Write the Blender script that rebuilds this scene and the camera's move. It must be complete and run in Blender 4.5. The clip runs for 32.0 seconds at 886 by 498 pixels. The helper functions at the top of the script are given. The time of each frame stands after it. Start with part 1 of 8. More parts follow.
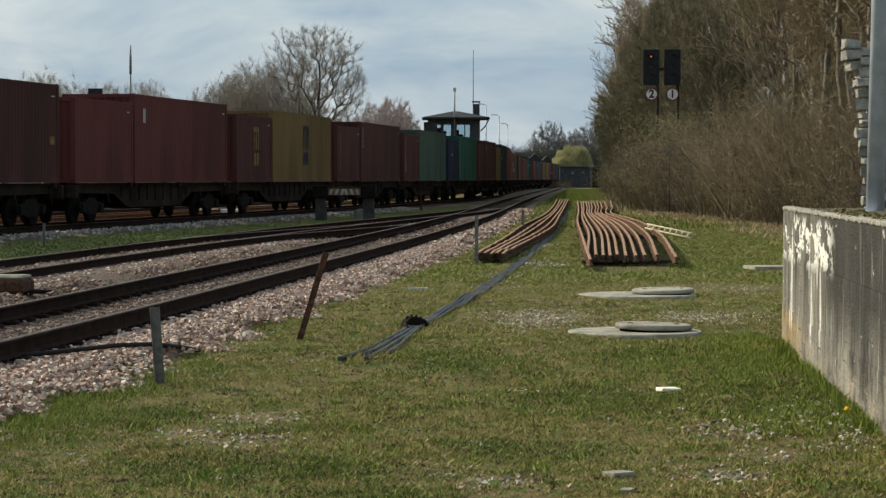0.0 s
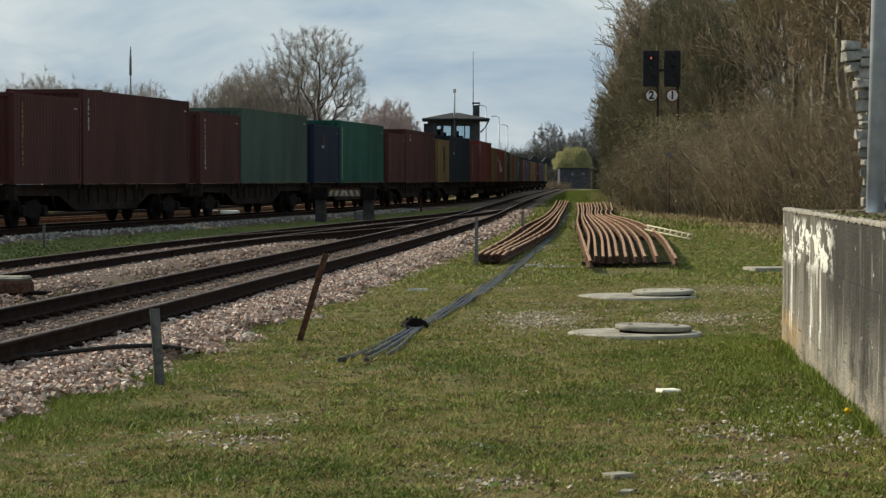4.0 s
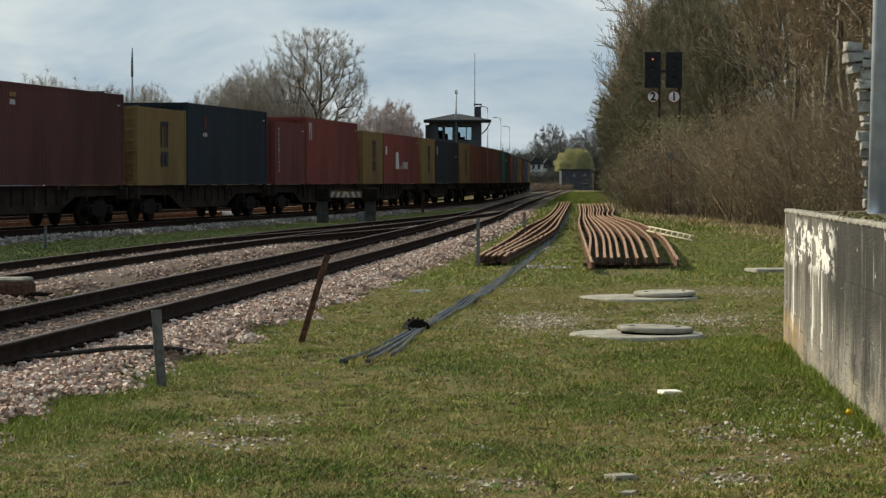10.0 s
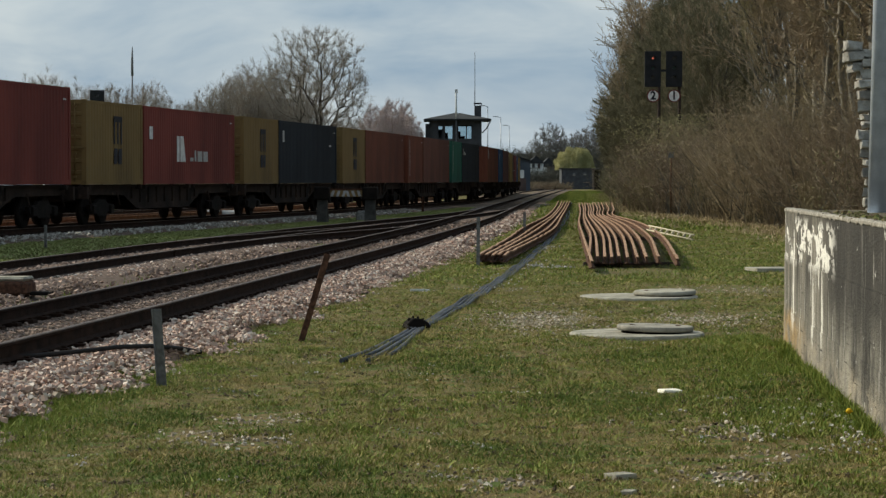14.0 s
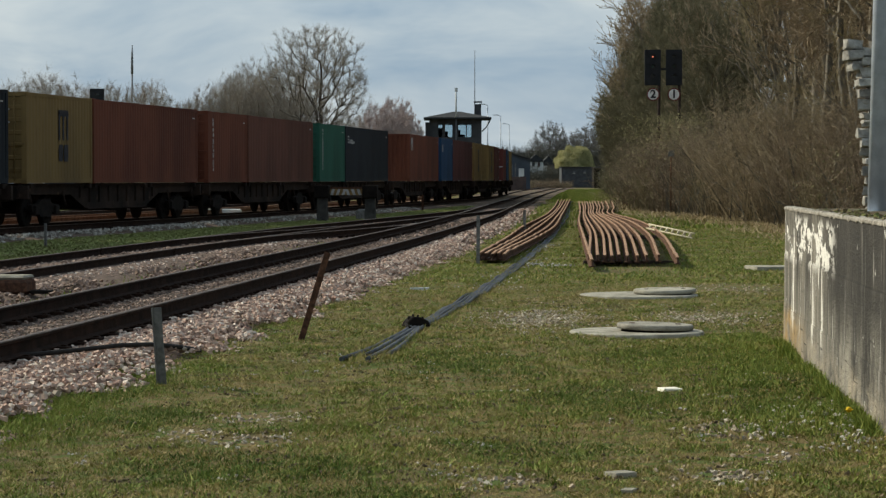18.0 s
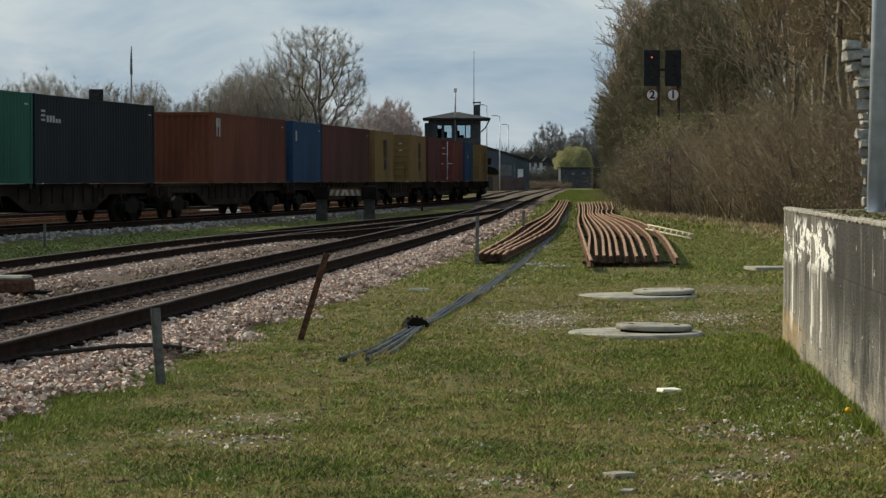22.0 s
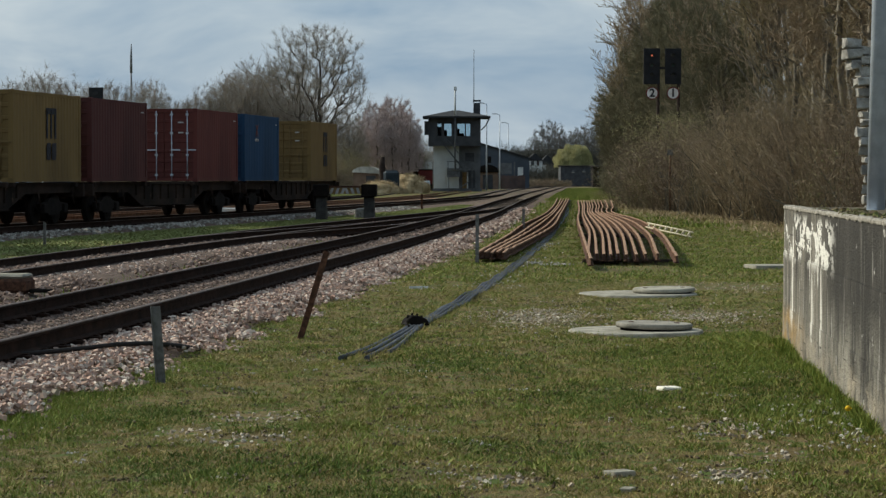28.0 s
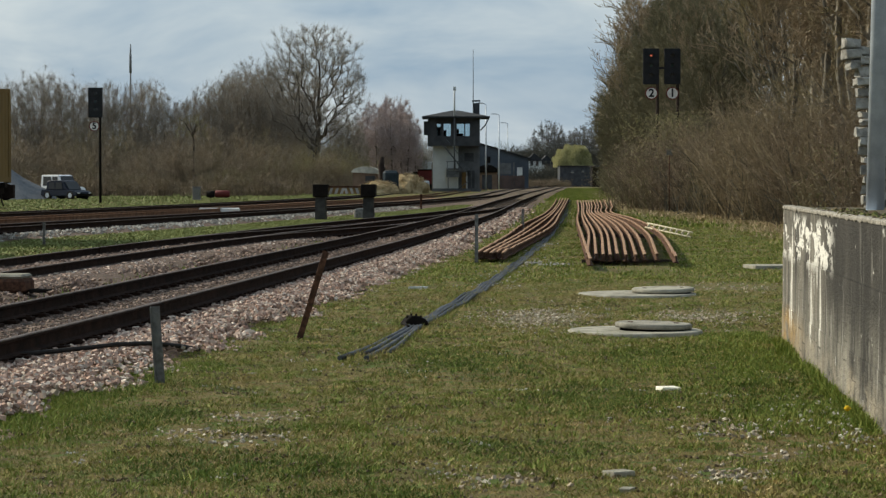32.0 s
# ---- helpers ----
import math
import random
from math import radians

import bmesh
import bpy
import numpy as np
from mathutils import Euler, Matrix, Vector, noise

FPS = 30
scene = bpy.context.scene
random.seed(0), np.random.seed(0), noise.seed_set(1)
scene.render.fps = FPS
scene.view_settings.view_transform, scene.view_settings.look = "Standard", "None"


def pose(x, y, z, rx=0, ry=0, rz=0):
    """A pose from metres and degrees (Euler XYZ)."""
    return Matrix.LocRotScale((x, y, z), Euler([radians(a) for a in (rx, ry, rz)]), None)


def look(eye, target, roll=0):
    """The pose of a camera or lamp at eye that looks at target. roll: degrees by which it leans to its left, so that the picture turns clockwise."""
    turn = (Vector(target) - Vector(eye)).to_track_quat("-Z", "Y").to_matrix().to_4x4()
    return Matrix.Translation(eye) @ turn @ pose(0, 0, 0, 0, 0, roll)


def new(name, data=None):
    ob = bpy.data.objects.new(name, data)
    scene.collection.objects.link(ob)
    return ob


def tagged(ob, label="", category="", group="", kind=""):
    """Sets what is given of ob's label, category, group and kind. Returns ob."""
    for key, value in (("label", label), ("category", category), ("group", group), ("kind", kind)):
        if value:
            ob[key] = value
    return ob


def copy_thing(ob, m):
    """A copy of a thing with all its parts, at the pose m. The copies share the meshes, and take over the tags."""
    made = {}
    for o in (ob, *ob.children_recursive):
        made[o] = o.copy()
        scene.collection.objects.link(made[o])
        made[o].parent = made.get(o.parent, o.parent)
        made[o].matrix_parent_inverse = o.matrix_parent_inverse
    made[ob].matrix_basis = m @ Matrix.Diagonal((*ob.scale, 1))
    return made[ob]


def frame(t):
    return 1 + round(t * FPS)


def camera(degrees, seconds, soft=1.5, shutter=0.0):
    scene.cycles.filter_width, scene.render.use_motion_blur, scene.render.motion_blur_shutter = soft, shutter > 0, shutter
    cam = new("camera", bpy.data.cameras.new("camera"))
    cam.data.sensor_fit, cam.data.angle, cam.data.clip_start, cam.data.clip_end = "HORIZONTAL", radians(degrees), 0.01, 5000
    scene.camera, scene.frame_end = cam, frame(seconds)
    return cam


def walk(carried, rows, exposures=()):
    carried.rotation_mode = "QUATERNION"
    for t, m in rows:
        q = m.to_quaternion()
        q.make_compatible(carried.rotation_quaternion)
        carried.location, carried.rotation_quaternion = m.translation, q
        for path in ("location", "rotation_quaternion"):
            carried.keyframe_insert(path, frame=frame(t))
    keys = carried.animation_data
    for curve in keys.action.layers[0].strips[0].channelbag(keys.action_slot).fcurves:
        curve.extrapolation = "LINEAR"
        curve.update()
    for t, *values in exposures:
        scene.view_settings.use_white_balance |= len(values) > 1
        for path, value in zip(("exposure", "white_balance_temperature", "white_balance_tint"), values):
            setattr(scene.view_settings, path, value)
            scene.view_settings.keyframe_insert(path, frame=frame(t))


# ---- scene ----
# The camera: held by hand at one spot, with a long lens; only its aim trembles.
EYE_Z = 1.70
cam = camera(20.26, 32.0, soft=1.38)
# seconds, turn to the left and upward tilt in degrees
AIM = [
    (0, 0.001, 0.021), (0.5, 0.000, 0.021), (1, 0.017, 0.021), (1.5, 0.001, 0.021), (2, -0.001, 0.021), (2.5, -0.003, 0.021),
    (3, 0.001, 0.021), (3.5, -0.003, 0.041), (5.5, 0.017, 0.059), (6, 0.018, 0.056), (6.5, 0.017, 0.041), (7, 0.017, 0.078),
    (7.5, 0.037, 0.060), (8, 0.017, 0.041), (8.5, 0.036, 0.042), (9, 0.004, 0.058), (9.5, 0.023, 0.081), (10, 0.037, 0.081),
    (10.5, 0.041, 0.118), (11, 0.023, 0.084), (11.5, 0.037, 0.103), (12, 0.037, 0.060), (12.5, 0.037, 0.060), (13, 0.047, 0.061),
    (13.5, 0.035, 0.041), (14, 0.039, 0.060), (14.5, 0.017, 0.021), (16.5, 0.030, 0.058), (17, 0.037, 0.022), (17.5, 0.017, 0.021),
    (18, 0.037, 0.025), (18.5, 0.000, 0.031), (19, 0.017, 0.056), (19.5, 0.017, 0.025), (20, 0.037, 0.041), (20.5, 0.038, 0.031),
    (21, 0.030, 0.050), (21.5, 0.037, 0.081), (22, 0.017, 0.038), (22.5, 0.017, 0.019), (23, 0.017, -0.020), (23.5, 0.021, 0.000),
    (24, 0.010, -0.001), (24.5, 0.017, 0.019), (25, 0.002, 0.000), (25.5, 0.004, 0.017), (27.5, 0.001, 0.000), (28, 0.016, -0.002),
    (28.5, -0.001, 0.000), (29, 0.004, 0.000), (29.5, -0.001, 0.000), (30, 0.002, -0.002), (30.5, -0.000, -0.002), (31, -0.001, 0.000),
    (31.5, -0.003, 0.000), (32, 0.000, 0.000)]
walk(cam, [(t, pose(0, 0, EYE_Z, 88.355 + up, 0, turn)) for t, turn, up in AIM], exposures=((0, 0.12, 6680, 4), (6, 0.16, 6720, 4), (9, 0.21, 6750, 4), (12, 0.02, 6650, 4), (16, -0.02, 6500, 4), (20, 0.06, 6620, 4), (22, 0.0, 6600, 4), (24, -0.14, 6300, 4), (28, -0.10, 6280, 4), (30, -0.05, 6350, 4), (32, 0.04, 6550, 4)))

# ---- light ----
SUN_TO = Vector((-0.80, 0.42, 0.61)).normalized()
world = bpy.data.worlds.new("sky")
scene.world = world
world.use_nodes = True
wn, wl = world.node_tree.nodes, world.node_tree.links
wn.clear()
w_out, w_bg = wn.new("ShaderNodeOutputWorld"), wn.new("ShaderNodeBackground")
w_sky = wn.new("ShaderNodeTexSky")
w_sky.sky_type, w_sky.sun_disc = "NISHITA", False
w_sky.sun_elevation = math.asin(SUN_TO.z)
w_sky.sun_rotation = math.atan2(SUN_TO.x, SUN_TO.y)
w_sky.dust_density, w_sky.air_density = 2.0, 1.0
w_co, w_map = wn.new("ShaderNodeTexCoord"), wn.new("ShaderNodeMapping")
w_map.inputs["Scale"].default_value = (6.0, 6.0, 16.0)
w_noise, w_ramp = wn.new("ShaderNodeTexNoise"), wn.new("ShaderNodeValToRGB")
w_noise.inputs["Scale"].default_value, w_noise.inputs["Detail"].default_value = 1.7, 5.0
w_noise.inputs["Roughness"].default_value, w_noise.inputs["Distortion"].default_value = 0.55, 0.4
w_ramp.color_ramp.elements[0].position, w_ramp.color_ramp.elements[1].position = 0.36, 0.66
w_ramp.color_ramp.elements[0].color = (4.1, 5.6, 7.6, 1)
w_ramp.color_ramp.elements[1].color = (8.2, 9.0, 9.9, 1)
w_mix = wn.new("ShaderNodeMix")
w_mix.data_type = "RGBA"
w_mix.inputs["Factor"].default_value = 0.85
wl.new(w_co.outputs["Generated"], w_map.inputs["Vector"])
wl.new(w_map.outputs["Vector"], w_noise.inputs["Vector"])
wl.new(w_noise.outputs["Fac"], w_ramp.inputs["Fac"])
wl.new(w_sky.outputs["Color"], w_mix.inputs["A"])
wl.new(w_ramp.outputs["Color"], w_mix.inputs["B"])
wl.new(w_mix.outputs["Result"], w_bg.inputs["Color"])
w_bg.inputs["Strength"].default_value = 0.075
wl.new(w_bg.outputs["Background"], w_out.inputs["Surface"])
sun_data = bpy.data.lights.new("sun", "SUN")
sun_data.energy, sun_data.angle, sun_data.color = 5.0, radians(1.5), (1.0, 0.90, 0.76)
sun = new("sun", sun_data)
sun.matrix_world = look(SUN_TO * 60, (0, 0, 0))

# ---- materials ----
def mat(name, col, col2=None, scale=4.0, rough=0.8, metal=0.0, bump=0.0, bump_scale=60.0, grain=0.25, rust=None,
        rust_at=0.62, stretch=(1, 1, 1), spread=0.0):
    """A surface of two colours in large and fine noise, with relief, blots of a third colour and a spread from piece to piece."""
    m = bpy.data.materials.new(name)
    m.use_nodes = True
    n, l = m.node_tree.nodes, m.node_tree.links
    b = n["Principled BSDF"]
    col2 = col2 or tuple(c * 0.72 for c in col)
    co, mp = n.new("ShaderNodeTexCoord"), n.new("ShaderNodeMapping")
    mp.inputs["Scale"].default_value = stretch
    l.new(co.outputs["Object"], mp.inputs["Vector"])
    big, fine = n.new("ShaderNodeTexNoise"), n.new("ShaderNodeTexNoise")
    big.inputs["Scale"].default_value, big.inputs["Detail"].default_value = scale, 4.0
    fine.inputs["Scale"].default_value, fine.inputs["Detail"].default_value = scale * 14, 2.0
    for t in (big, fine):
        l.new(mp.outputs["Vector"], t.inputs["Vector"])
    add = n.new("ShaderNodeMath")
    add.operation = "MULTIPLY_ADD"
    l.new(fine.outputs["Fac"], add.inputs[0])
    add.inputs[1].default_value = grain
    l.new(big.outputs["Fac"], add.inputs[2])
    ramp = n.new("ShaderNodeValToRGB")
    ramp.color_ramp.elements[0].position, ramp.color_ramp.elements[1].position = 0.42 + grain * 0.3, 0.66 + grain * 0.5
    ramp.color_ramp.elements[0].color, ramp.color_ramp.elements[1].color = (*col2, 1), (*col, 1)
    l.new(add.outputs[0], ramp.inputs["Fac"])
    out = ramp.outputs["Color"]
    if rust:
        blot, step, mix = n.new("ShaderNodeTexNoise"), n.new("ShaderNodeValToRGB"), n.new("ShaderNodeMix")
        blot.inputs["Scale"].default_value, blot.inputs["Detail"].default_value = scale * 2.3, 6.0
        step.color_ramp.elements[0].position, step.color_ramp.elements[1].position = rust_at, rust_at + 0.08
        l.new(mp.outputs["Vector"], blot.inputs["Vector"])
        l.new(blot.outputs["Fac"], step.inputs["Fac"])
        mix.data_type = "RGBA"
        l.new(step.outputs["Color"], mix.inputs["Factor"])
        l.new(out, mix.inputs["A"])
        mix.inputs["B"].default_value = (*rust, 1)
        out = mix.outputs["Result"]
    if spread:
        info, hsv, rng = n.new("ShaderNodeObjectInfo"), n.new("ShaderNodeHueSaturation"), n.new("ShaderNodeMapRange")
        rng.inputs["To Min"].default_value, rng.inputs["To Max"].default_value = 1 - spread, 1 + spread
        l.new(info.outputs["Random"], rng.inputs["Value"])
        l.new(rng.outputs["Result"], hsv.inputs["Value"])
        l.new(out, hsv.inputs["Color"])
        out = hsv.outputs["Color"]
    l.new(out, b.inputs["Base Color"])
    b.inputs["Roughness"].default_value, b.inputs["Metallic"].default_value = rough, metal
    b.inputs["Specular IOR Level"].default_value = 0.5 if rough < 0.5 else 0.2 if rough < 0.88 else 0.08
    if bump:
        t, bp = n.new("ShaderNodeTexNoise"), n.new("ShaderNodeBump")
        t.inputs["Scale"].default_value, t.inputs["Detail"].default_value = bump_scale, 4.0
        l.new(mp.outputs["Vector"], t.inputs["Vector"])
        bp.inputs["Strength"].default_value, bp.inputs["Distance"].default_value = bump, 0.02
        l.new(t.outputs["Fac"], bp.inputs["Height"])
        l.new(bp.outputs["Normal"], b.inputs["Normal"])
    return m


def island_mat(name, cols, rough=0.85, patches=()):
    """For countless small pieces: a colour per piece out of a ramp, shifted in patches of ground (colour, scale, threshold)."""
    m = bpy.data.materials.new(name)
    m.use_nodes = True
    n, l = m.node_tree.nodes, m.node_tree.links
    b = n["Principled BSDF"]
    geo, ramp = n.new("ShaderNodeNewGeometry"), n.new("ShaderNodeValToRGB")
    while len(ramp.color_ramp.elements) < len(cols):
        ramp.color_ramp.elements.new(0.5)
    for i, c in enumerate(cols):
        ramp.color_ramp.elements[i].position = i / (len(cols) - 1)
        ramp.color_ramp.elements[i].color = (*c, 1)
    l.new(geo.outputs["Random Per Island"], ramp.inputs["Fac"])
    out = ramp.outputs["Color"]
    for colour, scale, mid, share in patches:
        co, t, st, mix = (n.new("ShaderNodeTexCoord"), n.new("ShaderNodeTexNoise"), n.new("ShaderNodeMapRange"), n.new("ShaderNodeMix"))
        t.inputs["Scale"].default_value, t.inputs["Detail"].default_value = scale, 4.0
        t.inputs["Roughness"].default_value = 0.6
        st.inputs["From Min"].default_value, st.inputs["From Max"].default_value = mid - 0.03, mid + 0.07
        st.inputs["To Max"].default_value = share
        l.new(co.outputs["Object"], t.inputs["Vector"])
        l.new(t.outputs["Fac"], st.inputs["Value"])
        mix.data_type = "RGBA"
        l.new(st.outputs["Result"], mix.inputs["Factor"])
        l.new(out, mix.inputs["A"])
        mix.inputs["B"].default_value = (*colour, 1)
        out = mix.outputs["Result"]
    l.new(out, b.inputs["Base Color"])
    b.inputs["Roughness"].default_value = rough
    b.inputs["Specular IOR Level"].default_value = 0.2
    return m


def glow(name, col, strength):
    m = bpy.data.materials.new(name)
    m.use_nodes = True
    b = m.node_tree.nodes["Principled BSDF"]
    b.inputs["Base Color"].default_value, b.inputs["Emission Color"].default_value = (*col, 1), (*col, 1)
    b.inputs["Emission Strength"].default_value = strength
    return m


def glass(name, tint=(0.6, 0.7, 0.75)):
    m = bpy.data.materials.new(name)
    m.use_nodes = True
    b = m.node_tree.nodes["Principled BSDF"]
    b.inputs["Base Color"].default_value = (*tint, 1)
    b.inputs["Roughness"].default_value, b.inputs["Transmission Weight"].default_value = 0.04, 1.0
    b.inputs["IOR"].default_value = 1.1
    return m


M_RAIL = mat("rusty_rail", (0.034, 0.019, 0.013), (0.015, 0.009, 0.0065), 6, 0.95, 0.0, 0.3, 90)
M_RAILTOP = mat("worn_rail_head", (0.11, 0.083, 0.066), (0.055, 0.038, 0.029), 3, 0.6, 0.3, 0.1, 120)
# Stacked rails: shade on the sides and light on the heads, put into two rust tones.
M_RAILNEW = mat("shaded_rusted_rail", (0.12, 0.066, 0.042), (0.055, 0.032, 0.022), 2.5, 0.9, 0.0, 0.25, 80)
M_RAILTAN = mat("lit_rusted_rail_head", (0.37, 0.235, 0.15), (0.22, 0.13, 0.08), 3.0, 0.85, 0.0, 0.25, 80)
M_SLEEPER = mat("weathered_sleeper", (0.11, 0.085, 0.066), (0.04, 0.032, 0.026), 5, 0.9, 0, 0.5, 40, stretch=(1, 6, 1), spread=0.25)
M_STONE = island_mat("ballast_stone", [(0.075, 0.050, 0.040), (0.45, 0.315, 0.245), (0.21, 0.138, 0.104), (0.56, 0.425, 0.345), (0.33, 0.20, 0.150), (0.74, 0.63, 0.53), (0.30, 0.25, 0.195)])
M_PEBBLE = island_mat("pale_stone", [(0.30, 0.27, 0.22), (0.45, 0.42, 0.36), (0.58, 0.55, 0.48), (0.25, 0.21, 0.17)])
M_BALLAST = mat("ballast_bed", (0.17, 0.125, 0.10), (0.06, 0.045, 0.036), 11, 0.95, 0, 0.9, 24, grain=0.7)
M_CINDER = mat("brown_cinder", (0.162, 0.122, 0.089), (0.067, 0.053, 0.042), 0.7, 0.95, 0, 0.6, 10, grain=0.6, rust=(0.190, 0.209, 0.085), rust_at=0.62)
M_BROWNBED = mat("rust_stained_bed", (0.306, 0.194, 0.126), (0.154, 0.102, 0.067), 1.2, 0.95, 0, 0.6, 20, grain=0.5)
# Wagon and wheel steels are coloured near black for the shade under the train.
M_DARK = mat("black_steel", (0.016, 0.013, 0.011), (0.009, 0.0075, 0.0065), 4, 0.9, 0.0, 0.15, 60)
M_WAGON = mat("shaded_dirty_wagon_steel", (0.038, 0.026, 0.020), (0.014, 0.011, 0.0095), 0.8, 0.9, 0.0, 0.2, 40, rust=(0.10, 0.066, 0.045), rust_at=0.64)
M_WHEEL = mat("wheel_steel", (0.016, 0.0125, 0.0105), (0.008, 0.007, 0.0065), 8, 0.9, 0.0)
M_MARK = mat("faded_white_marking", (0.46, 0.45, 0.43), (0.28, 0.27, 0.255), 9, 0.8, grain=0.6)
M_WHITE = mat("white_marking", (0.72, 0.72, 0.70), (0.5, 0.5, 0.48), 6, 0.7)
M_FADEDY = mat("faded_yellow_marking", (0.26, 0.19, 0.06), (0.15, 0.105, 0.04), 6, 0.8)
M_DMARK = mat("black_marking", (0.03, 0.03, 0.035), (0.02, 0.02, 0.025), 6, 0.7)
M_OMARK = mat("orange_marking", (0.20, 0.06, 0.035), (0.14, 0.04, 0.025), 6, 0.7)
M_STEEL = mat("galvanised_steel", (0.52, 0.57, 0.62), (0.38, 0.42, 0.47), 5, 0.45, 0.12, 0.05)
M_POST = mat("grey_post_paint", (0.212, 0.209, 0.199), (0.110, 0.107, 0.100), 14, 0.6, 0.3, 0.2, rust=(0.147, 0.080, 0.050), rust_at=0.68)
M_RAILBROWN = mat("brown_rusted_rail", (0.208, 0.124, 0.078), (0.117, 0.072, 0.047), 4, 0.9)
M_RUST = mat("rusted_iron", (0.13, 0.065, 0.04), (0.05, 0.028, 0.02), 18, 0.9, 0.1, 0.4)
M_CONCRETE = mat("pale_concrete", (0.38, 0.36, 0.295), (0.20, 0.188, 0.15), 5, 0.92, 0, 0.4, 60, grain=0.5)
M_RUBBER = mat("black_rubber", (0.022, 0.018, 0.016), (0.012, 0.010, 0.009), 12, 0.8)
M_PIPE = mat("grey_blue_duct", (0.082, 0.088, 0.097), (0.03, 0.032, 0.036), 2.5, 0.6, 0, 0.1)
M_BARK = mat("grey_brown_bark", (0.115, 0.098, 0.08), (0.055, 0.046, 0.038), 3, 0.95, 0, 0.5, 20)
M_TWIG = island_mat("bare_twigs", [(0.119, 0.091, 0.056), (0.281, 0.216, 0.143), (0.176, 0.140, 0.083), (0.397, 0.313, 0.216), (0.221, 0.174, 0.109)], 0.9,
                    [((0.251, 0.222, 0.101), 0.12, 0.52, 0.7)])
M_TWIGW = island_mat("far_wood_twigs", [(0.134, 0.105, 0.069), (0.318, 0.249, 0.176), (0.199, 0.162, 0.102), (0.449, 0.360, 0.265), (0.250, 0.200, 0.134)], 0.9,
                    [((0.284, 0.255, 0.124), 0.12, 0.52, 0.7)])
# Wide tones and dark patches stand for deep shadow and highlights among the shrubs.
M_TWIGR = island_mat("brown_shrub_twigs", [(0.065, 0.047, 0.029), (0.20, 0.15, 0.098), (0.115, 0.082, 0.052), (0.40, 0.315, 0.225), (0.14, 0.103, 0.065), (0.25, 0.19, 0.125)], 0.9,
                     [((0.16, 0.15, 0.06), 0.25, 0.56, 0.6), ((0.10, 0.085, 0.06), 0.6, 0.52, 0.6)])
# The pale straw tone stands for sunlight on the shrub tops.
M_TWIGS = island_mat("sunlit_straw_brown_twigs", [(0.15, 0.115, 0.068), (0.36, 0.29, 0.18), (0.22, 0.172, 0.105), (0.46, 0.38, 0.245)], 0.9)
M_GRASS = island_mat("short_grass", [(0.094, 0.132, 0.020), (0.184, 0.219, 0.043), (0.345, 0.278, 0.104), (0.141, 0.174, 0.030), (0.461, 0.351, 0.153), (0.223, 0.245, 0.052), (0.274, 0.203, 0.078)], 0.8,
                     [((0.324, 0.238, 0.092), 0.45, 0.53, 0.5), ((0.490, 0.356, 0.150), 2.6, 0.57, 0.6), ((0.098, 0.158, 0.024), 1.1, 0.56, 0.75), ((0.174, 0.114, 0.055), 5.0, 0.58, 0.7)])
M_BLEACH = island_mat("bleached_grass", [(0.40, 0.30, 0.18), (0.56, 0.45, 0.29), (0.30, 0.22, 0.125), (0.20, 0.18, 0.07)], 0.9)
M_TURFSTONE = island_mat("turf_stone", [(0.16, 0.12, 0.08), (0.40, 0.34, 0.25), (0.60, 0.54, 0.43), (0.24, 0.185, 0.125), (0.46, 0.39, 0.295)])
M_LUSH = island_mat("lush_grass", [(0.071, 0.122, 0.016), (0.143, 0.203, 0.029), (0.238, 0.264, 0.054), (0.191, 0.203, 0.043)], 0.75)
M_FIELD = island_mat("pale_yard_grass", [(0.173, 0.206, 0.062), (0.213, 0.240, 0.083), (0.189, 0.221, 0.069), (0.238, 0.240, 0.097)], 0.85)
M_DEEP = island_mat("deep_green_grass", [(0.053, 0.093, 0.015), (0.101, 0.145, 0.025), (0.074, 0.118, 0.019), (0.132, 0.169, 0.036)], 0.8)
M_STONEPALE = island_mat("pale_grey_ballast", [(0.144, 0.133, 0.115), (0.384, 0.363, 0.323), (0.528, 0.506, 0.454), (0.224, 0.207, 0.181), (0.320, 0.296, 0.262)])
M_DRY = island_mat("dry_grass", [(0.310, 0.240, 0.118), (0.460, 0.367, 0.196), (0.218, 0.167, 0.081), (0.144, 0.145, 0.049), (0.345, 0.271, 0.134)], 0.9)
M_SOIL = mat("turf_soil", (0.144, 0.111, 0.050), (0.063, 0.051, 0.025), 2.4, 0.95, 0, 0.9, 30, grain=0.9, rust=(0.071, 0.096, 0.025), rust_at=0.50)
M_TOWERWHITE = mat("white_render", (0.62, 0.64, 0.62), (0.50, 0.52, 0.51), 0.8, 0.85, 0, 0.1, 20)
# Raised by a fifth: distance haze mixed into the cladding colour.
M_TOWERDARK = mat("hazed_dark_cladding", (0.0696, 0.0720, 0.0768), (0.0432, 0.0456, 0.0504), 1.5, 0.7, 0, 0.1, 20)
M_TOWERGREY = mat("grey_brick", (0.15, 0.155, 0.16), (0.10, 0.104, 0.108), 1.2, 0.85, 0, 0.2, 20)
M_ROOFDARK = mat("bitumen_roof", (0.036, 0.038, 0.040), (0.022, 0.024, 0.026), 1, 0.8)
M_GLASS = glass("window_glass")
# Raised by half, so the shed's colour carries the distance haze.
M_SHED = mat("hazed_shed_cladding", (0.0750, 0.0900, 0.1125), (0.0510, 0.0630, 0.0795), 0.5, 0.8)
M_BRICK = mat("far_brick", (0.24, 0.17, 0.13), (0.17, 0.12, 0.09), 1.2, 0.9)
M_ROOFTILE = mat("far_roof", (0.12, 0.085, 0.075), (0.08, 0.06, 0.055), 1.0, 0.9)
